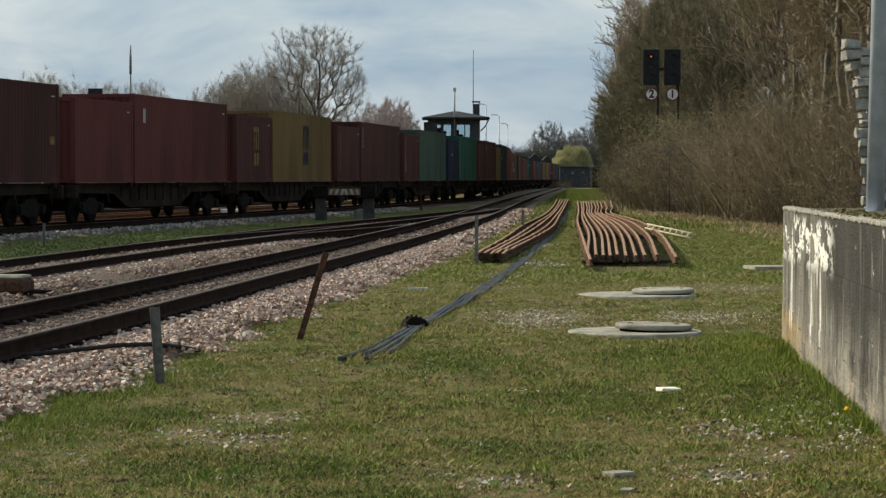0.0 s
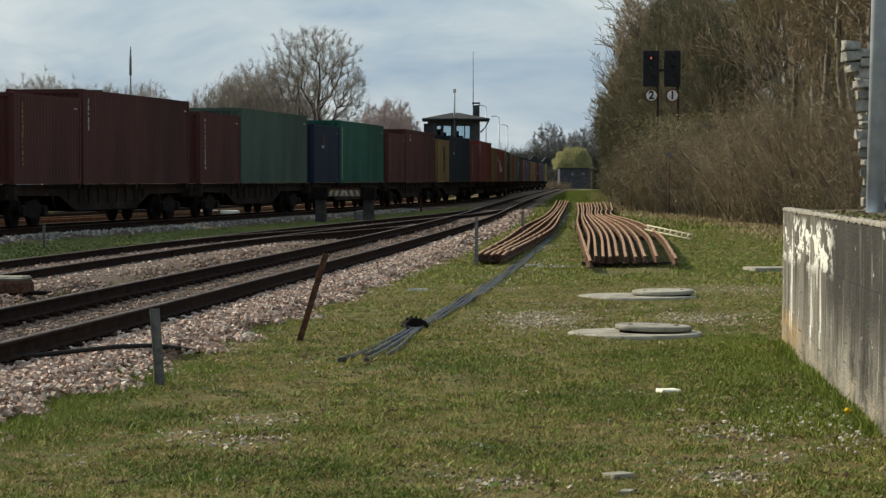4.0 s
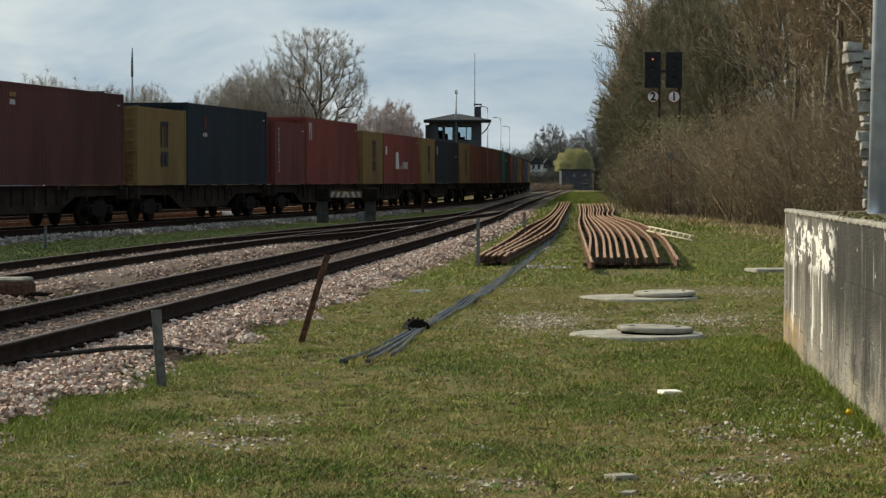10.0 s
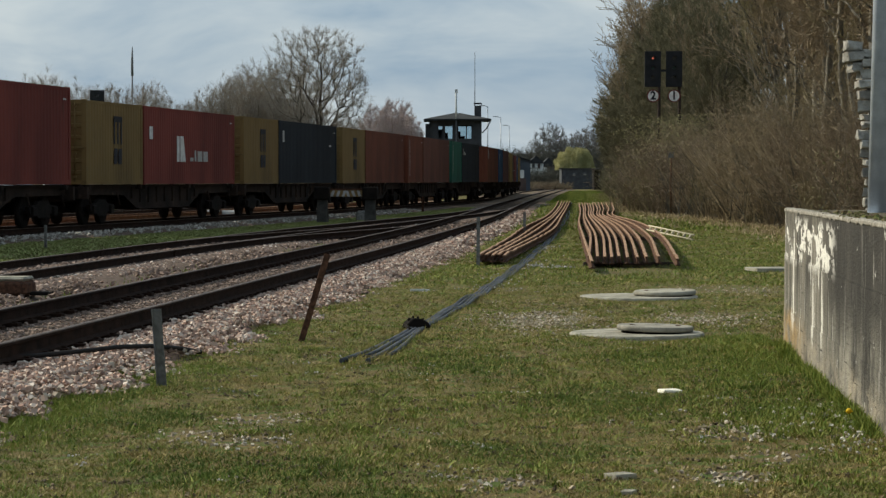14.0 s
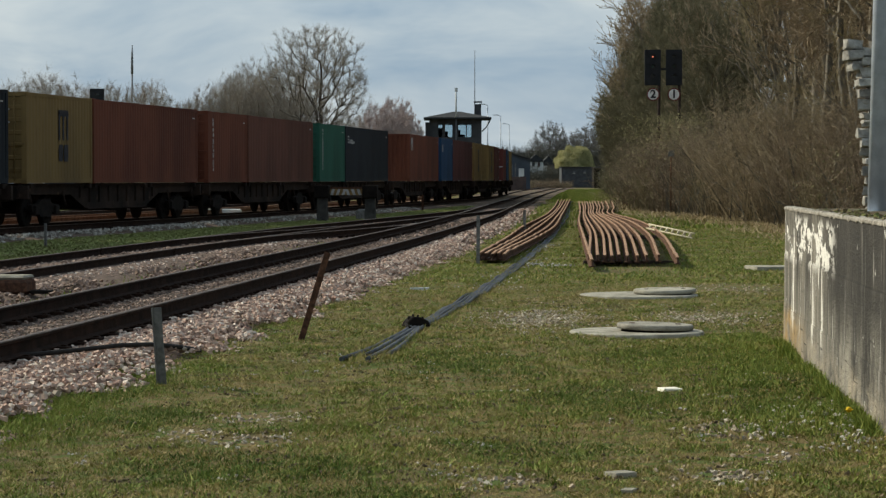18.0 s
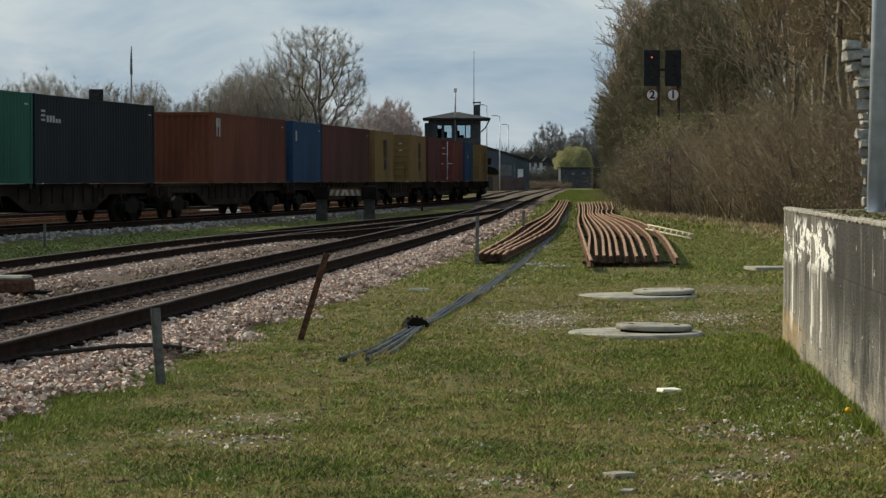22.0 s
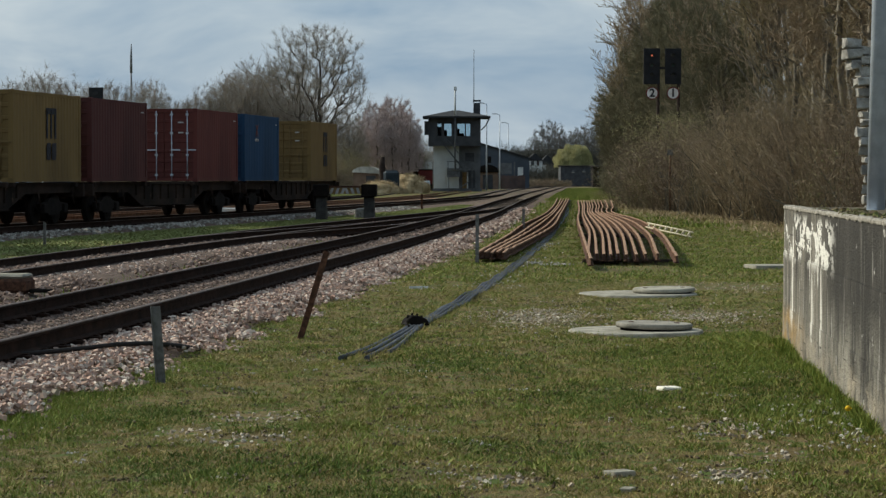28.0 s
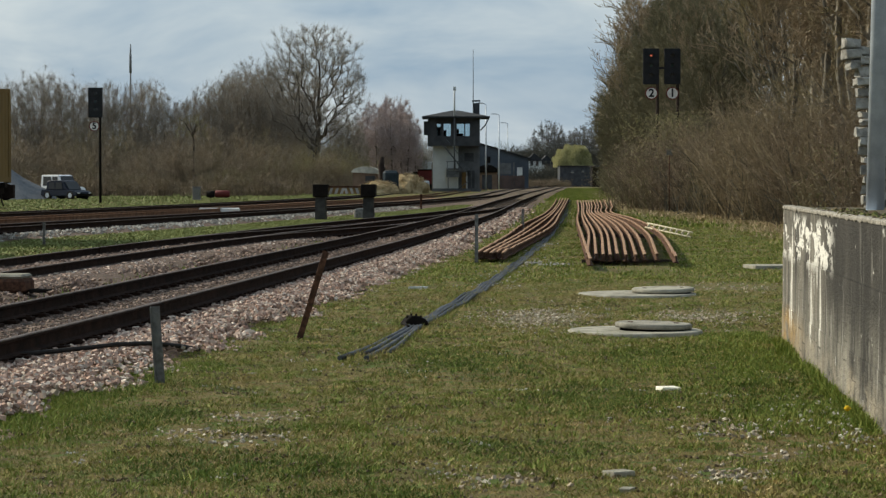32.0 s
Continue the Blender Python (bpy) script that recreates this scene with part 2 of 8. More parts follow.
M_REDP = mat("faded_red_paint", (0.15, 0.028, 0.024), (0.09, 0.02, 0.018), 1.0, 0.7)
M_TEALP = mat("faded_teal_paint", (0.03, 0.045, 0.058), (0.016, 0.026, 0.034), 1.0, 0.7)
M_CANVAS = mat("pale_tarpaulin", (0.6075, 0.5940, 0.5265), (0.3240, 0.3105, 0.2700), 1.6, 0.85, 0, 0.3, 6)
PAINT = {
    "red": ((0.25, 0.072, 0.058), (0.18, 0.054, 0.045)), "bright_red": ((0.36, 0.080, 0.058), (0.27, 0.060, 0.045)),
    "maroon": ((0.17, 0.058, 0.052), (0.12, 0.042, 0.038)), "brown": ((0.28, 0.088, 0.046), (0.20, 0.063, 0.035)),
    "yellow": ((0.36, 0.235, 0.082), (0.28, 0.185, 0.068)), "navy": ((0.032, 0.05, 0.095), (0.022, 0.036, 0.068)),
    "blue": ((0.035, 0.11, 0.235), (0.027, 0.08, 0.17)), "teal": ((0.045, 0.20, 0.135), (0.034, 0.15, 0.10)),
    "grey_green": ((0.13, 0.21, 0.16), (0.10, 0.165, 0.125)), "greyed_red": ((0.26, 0.103, 0.068), (0.195, 0.078, 0.052)),
    "black_blue": ((0.028, 0.036, 0.046), (0.019, 0.025, 0.032)), "dark_navy": ((0.024, 0.042, 0.062), (0.017, 0.03, 0.045))}
# Paints cut to about half: the train's shaded near side, put into the colour.
PAINT = {k: (tuple(0.5 * c + 0.025 * (a[0] + a[1] + a[2]) / 3 for c in a), tuple(0.42 * c + 0.02 * (b[0] + b[1] + b[2]) / 3 for c in b)) for k, (a, b) in PAINT.items()}
PAINT = {k: mat(k + "_container_paint", a, b, 0.5, 0.85, 0, 0.05, 30, grain=0.25, rust=(0.075, 0.045, 0.03), rust_at=0.66, stretch=(1, 1, 0.35))
         for k, (a, b) in PAINT.items()}


# ---- shaping helpers ----
def link_mesh(name, me, parent=None, label=""):
    ob = new(name, me)
    if parent:
        ob.parent = parent
    return tagged(ob, label)


def part(name, bm, material, parent, label=""):
    """One mesh object out of bm, under a thing or a part."""
    me = bpy.data.meshes.new(name)
    bm.to_mesh(me)
    bm.free()
    me.materials.append(material)
    return link_mesh(name, me, parent, label)


def thing(name, label, category, m=None, group="", kind=""):
    ob = new(name)
    ob.empty_display_size = 0.2
    if m is not None:
        ob.matrix_basis = m
    return tagged(ob, label, category, group, kind)


def box(bm, x0, x1, y0, y1, z0, z1, bevel=0.0, m=None):
    r = bmesh.ops.create_cube(bm, size=1.0)
    vs = r["verts"]
    for v in vs:
        v.co = Vector(((x0 + x1) / 2 + v.co.x * (x1 - x0), (y0 + y1) / 2 + v.co.y * (y1 - y0), (z0 + z1) / 2 + v.co.z * (z1 - z0)))
        if m is not None:
            v.co = m @ v.co
    if bevel:
        es = {e for v in vs for e in v.link_edges}
        bmesh.ops.bevel(bm, geom=list(es), offset=bevel, segments=1, affect="EDGES")
    return bm


def tube(bm, pts, radii, seg=8, cap=True):
    """A round bar through pts."""
    pts = [Vector(p) for p in pts]
    if not hasattr(radii, "__len__"):
        radii = [radii] * len(pts)
    rings = []
    for i, p in enumerate(pts):
        d = (pts[min(i + 1, len(pts) - 1)] - pts[max(i - 1, 0)]).normalized()
        a = d.orthogonal().normalized() if abs(d.z) > 0.95 else d.cross(Vector((0, 0, 1))).normalized()
        b = d.cross(a)
        rings.append([bm.verts.new(p + (a * math.cos(k * math.tau / seg) + b * math.sin(k * math.tau / seg)) * radii[i]) for k in range(seg)])
    for r, s in zip(rings, rings[1:]):
        for k in range(seg):
            f = bm.faces.new((r[k], r[(k + 1) % seg], s[(k + 1) % seg], s[k]))
            f.smooth = True
    if cap:
        bm.faces.new(rings[0][::-1])
        bm.faces.new(rings[-1])
    return bm


def prism(bm, outline, y0, y1, axis="y"):
    """The outline, points of two numbers, drawn out from y0 to y1 along an axis."""
    def at(p, d):
        return {"y": (p[0], d, p[1]), "x": (d, p[0], p[1]), "z": (p[0], p[1], d)}[axis]
    a, b = [bm.verts.new(at(p, y0)) for p in outline], [bm.verts.new(at(p, y1)) for p in outline]
    n = len(outline)
    for k in range(n):
        bm.faces.new((a[k], a[(k + 1) % n], b[(k + 1) % n], b[k]))
    bm.faces.new(a[::-1])
    bm.faces.new(b)
    return bm


def sweep(bm, profile, pts):
    """A profile of (sideways, up) drawn along pts; sideways is to the right of the way."""
    pts = [Vector(p) for p in pts]
    rings = []
    for i, p in enumerate(pts):
        d = pts[min(i + 1, len(pts) - 1)] - pts[max(i - 1, 0)]
        r = Vector((d.y, -d.x, 0)).normalized()
        rings.append([bm.verts.new(p + r * a + Vector((0, 0, b))) for a, b in profile])
    n = len(profile)
    for r, s in zip(rings, rings[1:]):
        for k in range(n):
            bm.faces.new((r[k], r[(k + 1) % n], s[(k + 1) % n], s[k]))
    bm.faces.new(rings[0][::-1])
    bm.faces.new(rings[-1])
    return bm


def smooth_line(knots, step):
    """Points (x, y) every step metres of a smooth line through knots (y, x)."""
    ys, xs = np.array([k[0] for k in knots], float), np.array([k[1] for k in knots], float)
    sl = np.gradient(xs, ys)
    out, y = [], ys[0]
    while y <= ys[-1]:
        i = min(max(int(np.searchsorted(ys, y)) - 1, 0), len(ys) - 2)
        h = ys[i + 1] - ys[i]
        t = (y - ys[i]) / h
        x = ((2 * t ** 3 - 3 * t ** 2 + 1) * xs[i] + (t ** 3 - 2 * t ** 2 + t) * h * sl[i]
             + (-2 * t ** 3 + 3 * t ** 2) * xs[i + 1] + (t ** 3 - t ** 2) * h * sl[i + 1])
        out.append((float(x), float(y)))
        y += step
    return out


def raw_mesh(name, verts, faces, material, parent=None, label="", smooth=False):
    """A large mesh out of number arrays, all faces with the same count of corners."""
    verts, faces = np.asarray(verts, np.float32), np.asarray(faces, np.int32)
    me = bpy.data.meshes.new(name)
    me.vertices.add(len(verts))
    me.vertices.foreach_set("co", verts.ravel())
    k = faces.shape[1]
    me.loops.add(faces.size)
    me.loops.foreach_set("vertex_index", faces.ravel())
    me.polygons.add(len(faces))
    me.polygons.foreach_set("loop_start", np.arange(0, faces.size, k, dtype=np.int32))
    me.polygons.foreach_set("use_smooth", np.full(len(faces), smooth))
    me.update(calc_edges=True)
    me.validate()
    me.materials.append(material)
    return link_mesh(name, me, parent, label)


def smoothstep(a, b, x):
    t = np.clip((x - a) / (b - a), 0, 1)
    return t * t * (3 - 2 * t)


def ground_z(x, y):
    """The turf's height: level, a little higher far off, with soft bumps."""
    x, y = np.asarray(x, float), np.asarray(y, float)
    z = 0.20 * smoothstep(120, 240, y)
    near = 1 - smoothstep(60, 120, y)
    return z + near * (0.018 * np.sin(x * 1.7 + y * 0.6) * np.sin(y * 0.9 - x * 0.4) + 0.010 * np.sin(x * 4.1 - y * 2.3))

# ---- ground and tracks ----
RAIL_TOP, GAUGE = 0.33, 1.505
rng = np.random.default_rng(7)


def ground():
    xs = np.concatenate([[-3000, -1200, -500, -250], np.arange(-120, -20, 4.0), np.arange(-20, 20, 0.5), np.arange(20, 120, 4.0), [250, 500, 1200, 3000]])
    ys = np.concatenate([[-600, -300, -150, -60, -20, 0], np.arange(8, 70, 0.5), np.arange(70, 300, 4.0), [330, 400, 500, 700, 1000, 1700, 3000, 4500]])
    gx, gy = np.meshgrid(xs, ys)
    v = np.stack([gx, gy, ground_z(gx, gy)], -1).reshape(-1, 3)
    w = len(xs)
    i = (np.arange(len(ys) - 1)[:, None] * w + np.arange(w - 1)[None]).ravel()
    f = np.stack([i, i + 1, i + w + 1, i + w], -1)
    tagged(raw_mesh("ground", v, f, M_SOIL, smooth=True), "worn spring turf with dry and bare patches beside the railway", "ground", kind="structure")


ground()

# the way of the passing train: heading of the track along its length
PATH_STEP = 0.5
path_u = np.arange(-420.0, 620.0, PATH_STEP)
_u = np.clip(path_u, -60, 370)
path_phi = (-1.64552 + 1.81221 * np.exp(-_u / 1681.41) + 0.1093 * (_u / 200) * np.exp(-(_u / 150) ** 2)
            + 0.28256 * np.clip((_u - 150) / 200, 0, 2))
path_x = np.cumsum(np.sin(path_phi)) * PATH_STEP
path_y = np.cumsum(np.cos(path_phi)) * PATH_STEP
_k = int(np.argmin(abs(path_u)))
# the wagons' near side runs 1.22 m beside the centre line
path_x = path_x - path_x[_k] - 11.058 - 1.22 * np.cos(path_phi)
path_y = path_y - path_y[_k] + 73.85 + 1.22 * np.sin(path_phi)


def on_path(u, side=0.0):
    """Place on the train's track, side metres to the right of its centre."""
    x, y, p = np.interp(u, path_u, path_x), np.interp(u, path_u, path_y), np.interp(u, path_u, path_phi)
    return float(x + side * math.cos(p)), float(y - side * math.sin(p))


TRACK_A = [(2, -6.35), (12, -5.35), (21, -4.49), (26, -4.03), (36, -3.20), (50, -2.05), (70, -0.54), (93, 0.98), (120, 2.42), (150, 3.95), (180, 5.65),
           (250, 9.75), (340, 15.2), (430, 20.6), (540, 27.2)]
TRACK_B = [(14, -9.2), (26, -8.2), (37, -7.33), (43, -6.85), (50, -6.22), (58, -5.42), (67, -4.42), (80, -2.72), (95, -0.62), (108, 1.05), (118, 2.02), (128, 2.72)]
line_a, line_b = smooth_line(TRACK_A, 1.0), smooth_line(TRACK_B, 1.0)
line_t = [on_path(u) for u in np.arange(-130, 470, 1.5)]
line_c = [on_path(u, -4.7) for u in np.arange(-60, 300, 2.0)]
line_d = [on_path(u, -10.2) for u in np.arange(-60, 300, 2.0)]

RAIL_PROFILE = [(-0.072, 0), (0.072, 0), (0.072, 0.012), (0.012, 0.03), (0.010, 0.115), (0.034, 0.125), (0.036, 0.148),
                (-0.036, 0.148), (-0.034, 0.125), (-0.010, 0.115), (-0.012, 0.03), (-0.072, 0.012)]
HEAD_PROFILE = [(-0.034, 0.146), (0.034, 0.146), (0.032, 0.157), (0.022, 0.160), (-0.022, 0.160), (-0.032, 0.157)]


def beside(line, off):
    out = []
    for i, (x, y) in enumerate(line):
        a, b = line[max(i - 1, 0)], line[min(i + 1, len(line) - 1)]
        d = Vector((b[0] - a[0], b[1] - a[1])).normalized()
        out.append((x + d.y * off, y - d.x * off))
    return out


def bed(parent, line, left, right, top, material, wob=0.12, seed=0):
    """The ballast's body: a low bank with an uneven foot."""
    rows = []
    for i, (x, y) in enumerate(line):
        a, b = line[max(i - 1, 0)], line[min(i + 1, len(line) - 1)]
        d = Vector((b[0] - a[0], b[1] - a[1])).normalized()
        w1, w2 = (noise.noise(Vector((y * 0.7, s + seed, 0.3))) * wob for s in (0.0, 9.0))
        g = float(ground_z(x, y))
        for off, z in ((-left - 0.35 + w1, g - 0.04), (-left + w1, g + (top - g) * 0.45), (-left * 0.72, top), (right * 0.72, top), (right + w2, g + (top - g) * 0.45), (right + 0.35 + w2, g - 0.04)):
            rows.append((x + d.y * off, y - d.x * off, z))
    n = len(line)
    i = (np.arange(n - 1)[:, None] * 6 + np.arange(5)[None]).ravel()
    raw_mesh("ballast_bed", rows, np.stack([i, i + 1, i + 7, i + 6], -1), material, parent, smooth=True)


def railway(name, label, line, left, right, rail_top, near=0, spacing=0.65, bed_mat=None, from_y=0, sleepers=True, rail_mat=None, fill=0.0):
    tr = thing(name, label, "railway track", kind="structure")
    base = rail_top - 0.160
    bed(tr, line, left, right, base + fill + (-0.05 if bed_mat is None else -0.02), bed_mat or M_BALLAST, seed=len(line))
    for off in (-GAUGE / 2, GAUGE / 2):
        pts = [(x, y, base) for x, y in beside(line, off)]
        r = part("rail", sweep(bmesh.new(), RAIL_PROFILE, pts), rail_mat or M_RAIL, tr)
        part("rail_head", sweep(bmesh.new(), HEAD_PROFILE, pts), rail_mat or M_RAILTOP, r, "worn running surface")
    if not sleepers:
        return tr
    bm = bmesh.new()
    box(bm, -0.13, 0.13, -1.25, 1.25, -0.16, -0.042, 0.012)
    one = bpy.data.meshes.new("sleeper")
    bm.to_mesh(one)
    bm.free()
    one.materials.append(M_SLEEPER)
    bm = bmesh.new()
    for s in (-1, 1):
        box(bm, -0.085, 0.085, s * GAUGE / 2 - 0.16, s * GAUGE / 2 + 0.16, -0.041, 0.002, 0.006)
        for k in (-1, 1):
            box(bm, -0.03, 0.03, s * GAUGE / 2 + k * 0.105 - 0.025, s * GAUGE / 2 + k * 0.105 + 0.025, 0.002, 0.018, 0.005)
    chair = bpy.data.meshes.new("rail_chair")
    bm.to_mesh(chair)
    bm.free()
    chair.materials.append(M_RAIL)
    far_v, far_f, made, acc = [], [], 0, 0.0
    for a, b in zip(line, line[1:]):
        d = Vector((b[0] - a[0], b[1] - a[1]))
        while acc < d.length:
            p = Vector(a) + d * (acc / d.length)
            ang = math.atan2(d.y, d.x)
            if p.y >= from_y:
                if made < near:
                    m = Matrix.Translation((p.x, p.y, base)) @ Matrix.Rotation(ang + random.uniform(-0.015, 0.015), 4, "Z")
                    s = link_mesh("sleeper", one, tr)
                    s.matrix_basis = m
                    c = link_mesh("rail_chair", chair, s)
                else:
                    c, s = math.cos(ang), math.sin(ang)
                    k = len(far_v)
                    far_v += [(p.x + c * u - s * w, p.y + s * u + c * w, base + z) for z in (-0.14, -0.042) for u, w in ((-0.13, -1.25), (0.13, -1.25), (0.13, 1.25), (-0.13, 1.25))]
                    far_f += [(k + 4, k + 5, k + 6, k + 7), (k, k + 1, k + 5, k + 4), (k + 1, k + 2, k + 6, k + 5), (k + 2, k + 3, k + 7, k + 6), (k + 3, k, k + 4, k + 7)]
                made += 1
            acc += spacing
        acc -= d.length
    if far_v:
        tagged(raw_mesh("far_sleepers", far_v, far_f, M_SLEEPER, tr), kind="stuff")
    return tr


railway("railway_track_near", "rusty rails on pinkish stone ballast with old wooden sleepers", line_a, 2.0, 1.55, RAIL_TOP, near=150, from_y=14)
railway("railway_track_joining", "second rusty track that joins the first at a turnout", line_b, 1.9, 1.7, RAIL_TOP - 0.03, near=100, from_y=24, fill=0.07)
line_x = smooth_line([(50, -6.20), (56, -5.58), (62, -4.75), (67.5, -3.58), (71, -2.82), (76, -1.78)], 1.0)
railway("railway_track_crossover", "short rusty crossover running into the first track", line_x, 1.2, 1.2, RAIL_TOP - 0.025, near=40, from_y=50, fill=-0.04)
railway("railway_track_train", "track that carries the container train", line_t, 1.9, 1.8, RAIL_TOP, near=60, from_y=52)
railway("railway_track_siding", "rust-brown siding behind the train's track", line_c, 2.1, 2.1, RAIL_TOP - 0.02, bed_mat=M_BROWNBED, from_y=60, rail_mat=M_RAILBROWN)
railway("railway_track_far_siding", "overgrown siding beyond the others", line_d, 1.6, 1.6, RAIL_TOP - 0.06, bed_mat=M_BROWNBED, from_y=60)


def yard_bed():
    """Brown cinder ground between the converging far tracks."""
    ta, tt = np.array(line_a), np.array(line_t)
    tt = tt[np.argsort(tt[:, 1])]
    ys = np.arange(150.0, 470.0, 2.0)
    l = np.interp(ys, tt[:, 1], tt[:, 0]) - 2.3 + 0.35 * np.sin(ys * 0.31)
    r = np.interp(ys, ta[:, 1], ta[:, 0]) + 1.9 + 0.3 * np.sin(ys * 0.23 + 1)
    w = np.linspace(0, 1, 5)
    x = l[:, None] + (r - l)[:, None] * w
    y = np.repeat(ys[:, None], 5, 1)
    v = np.stack([x, y, ground_z(x, y) + 0.02], -1).reshape(-1, 3)
    i = (np.arange(len(ys) - 1)[:, None] * 5 + np.arange(4)[None]).ravel()
    ob = raw_mesh("yard_bed", v, np.stack([i, i + 1, i + 6, i + 5], -1), M_CINDER)
    tagged(ob, "brown cinder and old ballast between distant tracks", "ballast", kind="structure")


yard_bed()
# ---- loose ballast, grass ----
ROCK_V = np.array([(-1, -1, -1), (1, -1, -1), (1, 1, -1), (-1, 1, -1), (-1, -1, 1), (1, -1, 1), (1, 1, 1), (-1, 1, 1)]) * 0.72
ROCK_F = np.array([(0, 2, 1), (0, 3, 2), (4, 5, 6), (4, 6, 7), (0, 1, 5), (0, 5, 4), (1, 2, 6), (1, 6, 5), (2, 3, 7), (2, 7, 6), (3, 0, 4), (3, 4, 7)])


def stones(name, label, places, size, material, parent=None):
    """Broken stones, one at each place, of uneven shape."""
    n = len(places)
    r = size * rng.uniform(0.55, 1.35, (n, 1, 1)) * rng.uniform(0.65, 1.2, (n, 1, 3))
    v = ROCK_V[None] * rng.uniform(0.45, 1.3, (n, 8, 3)) * r
    for i, j in ((0, 1), (1, 2), (0, 2)):
        a = rng.uniform(0, math.tau, n)
        c, s = np.cos(a)[:, None], np.sin(a)[:, None]
        v[..., i], v[..., j] = v[..., i] * c - v[..., j] * s, v[..., i] * s + v[..., j] * c
    v = v * np.array([1, 1, 0.85]) + np.asarray(places)[:, None]
    f = (ROCK_F[None] + 8 * np.arange(n)[:, None, None]).reshape(-1, 3)
    ob = raw_mesh(name, v.reshape(-1, 3), f, material, parent)
    return tagged(ob, label, "ballast stones", kind="stuff")


def strip_places(line, y0, y1, left, right, count, top, inner=None):
    xs, ys = np.array([p[0] for p in line]), np.array([p[1] for p in line])
    t = rng.random(count)
    y = y0 + (y1 - y0) * t ** 1.35
    off = rng.uniform(-left, right, count)
    x = np.interp(y, ys, xs) + off
    edge = np.where(off > 0, off / right, -off / left)
    g = ground_z(x, y)
    z = g + (top - g) * (1 - smoothstep(0.62, 1.0, edge)) + rng.uniform(-0.018, 0.014, count)
    ok = np.abs(np.abs(off) - GAUGE / 2) > 0.10
    ok &= (np.abs(off) > GAUGE / 2) | (rng.random(count) < 0.8)
    lim = 0.86 + 0.14 * np.sin(y * 2.1) * np.sin(y * 0.83 + 1) + rng.normal(0, 0.05, count)
    ok &= edge < lim
    if inner is not None:
        ok &= (np.abs(off) < GAUGE / 2) == inner
    return np.stack([x, y, z], -1)[ok]


M_STONEIN = island_mat("oily_ballast_stone", [(0.09, 0.062, 0.048), (0.26, 0.185, 0.145), (0.15, 0.10, 0.08), (0.36, 0.27, 0.22), (0.19, 0.135, 0.105), (0.12, 0.085, 0.065)])
stones("loose_ballast", "pinkish grey broken stones along the near track", strip_places(line_a, 15, 62, 2.0, 2.15, 62000, 0.135, False), 0.0275, M_STONE)
stones("loose_ballast", "brown oily stones between the near rails", strip_places(line_a, 15, 62, 2.0, 2.15, 64000, 0.116, True), 0.0235, M_STONEIN)
stones("loose_ballast", "broken stones farther along the near track", strip_places(line_a, 60, 130, 2.0, 2.0, 9000, 0.13, False), 0.05, M_STONE)
stones("loose_ballast", "brown stones between the rails farther along", strip_places(line_a, 60, 130, 2.0, 2.0, 7000, 0.115, True), 0.045, M_STONEIN)
stones("loose_ballast", "grey broken stones along the joining track", strip_places(line_b, 24, 90, 1.7, 1.9, 26000, 0.14, False), 0.032, M_STONE)
stones("loose_ballast", "brown stones inside the joining track", strip_places(line_b, 24, 90, 1.7, 1.9, 12000, 0.15, True), 0.038, M_STONEIN)
stones("loose_ballast", "pale broken stones along the train's track", strip_places(line_t, 58, 135, 2.1, 2.2, 11000, 0.13), 0.05, M_STONEPALE)
n = 9000
y = 22 + 62 * rng.random(n) ** 1.3
xa, xb = (np.interp(y, [q[1] for q in l], [q[0] for q in l]) for l in (line_a, line_b))
w = rng.random(n)
x = xb + 0.9 + (xa - xb - 1.8) * w
ok = (xa - xb > 2.2) & (np.sin(x * 2.3 + y * 0.5) * np.sin(y * 0.41 + 1) + rng.normal(0, 0.35, n) > -0.15)
stones("loose_ballast", "broken stones between the two tracks", np.stack([x, y, 0.10 + 0.05 * np.abs(w - 0.5) + rng.uniform(-0.02, 0.01, n)], -1)[ok], 0.038, M_STONEIN)

# ---- the container train ----
SPEED = 11.3007          # metres per second
REACH = SPEED * 31.0     # how far along the track a mark of the train is at the clip's start
moving = []              # (thing, place along the train)


def corrugated(bm, x0, x1, y, z0, z1, out, pitch=0.28, depth=0.009):
    """A wall of upright folds in the plane of y, from x0 to x1."""
    n = max(int(round((x1 - x0) / pitch)), 1)
    p = (x1 - x0) / n
    line = []
    for k in range(n):
        a = x0 + k * p
        line += [(a, 0), (a + p * 0.25, 0), (a + p * 0.5, 1), (a + p * 0.75, 1)]
    line.append((x1, 0))
    lo, hi = ([bm.verts.new((a, y - out * depth * d, z)) for a, d in line] for z in (z0, z1))
    for k in range(len(line) - 1):
        bm.faces.new((lo[k], lo[k + 1], hi[k + 1], hi[k]))
    return bm


def turned(bm, m):
    for v in bm.verts:
        v.co = m @ v.co
    return bm


CONTAINER_MESHES = {}


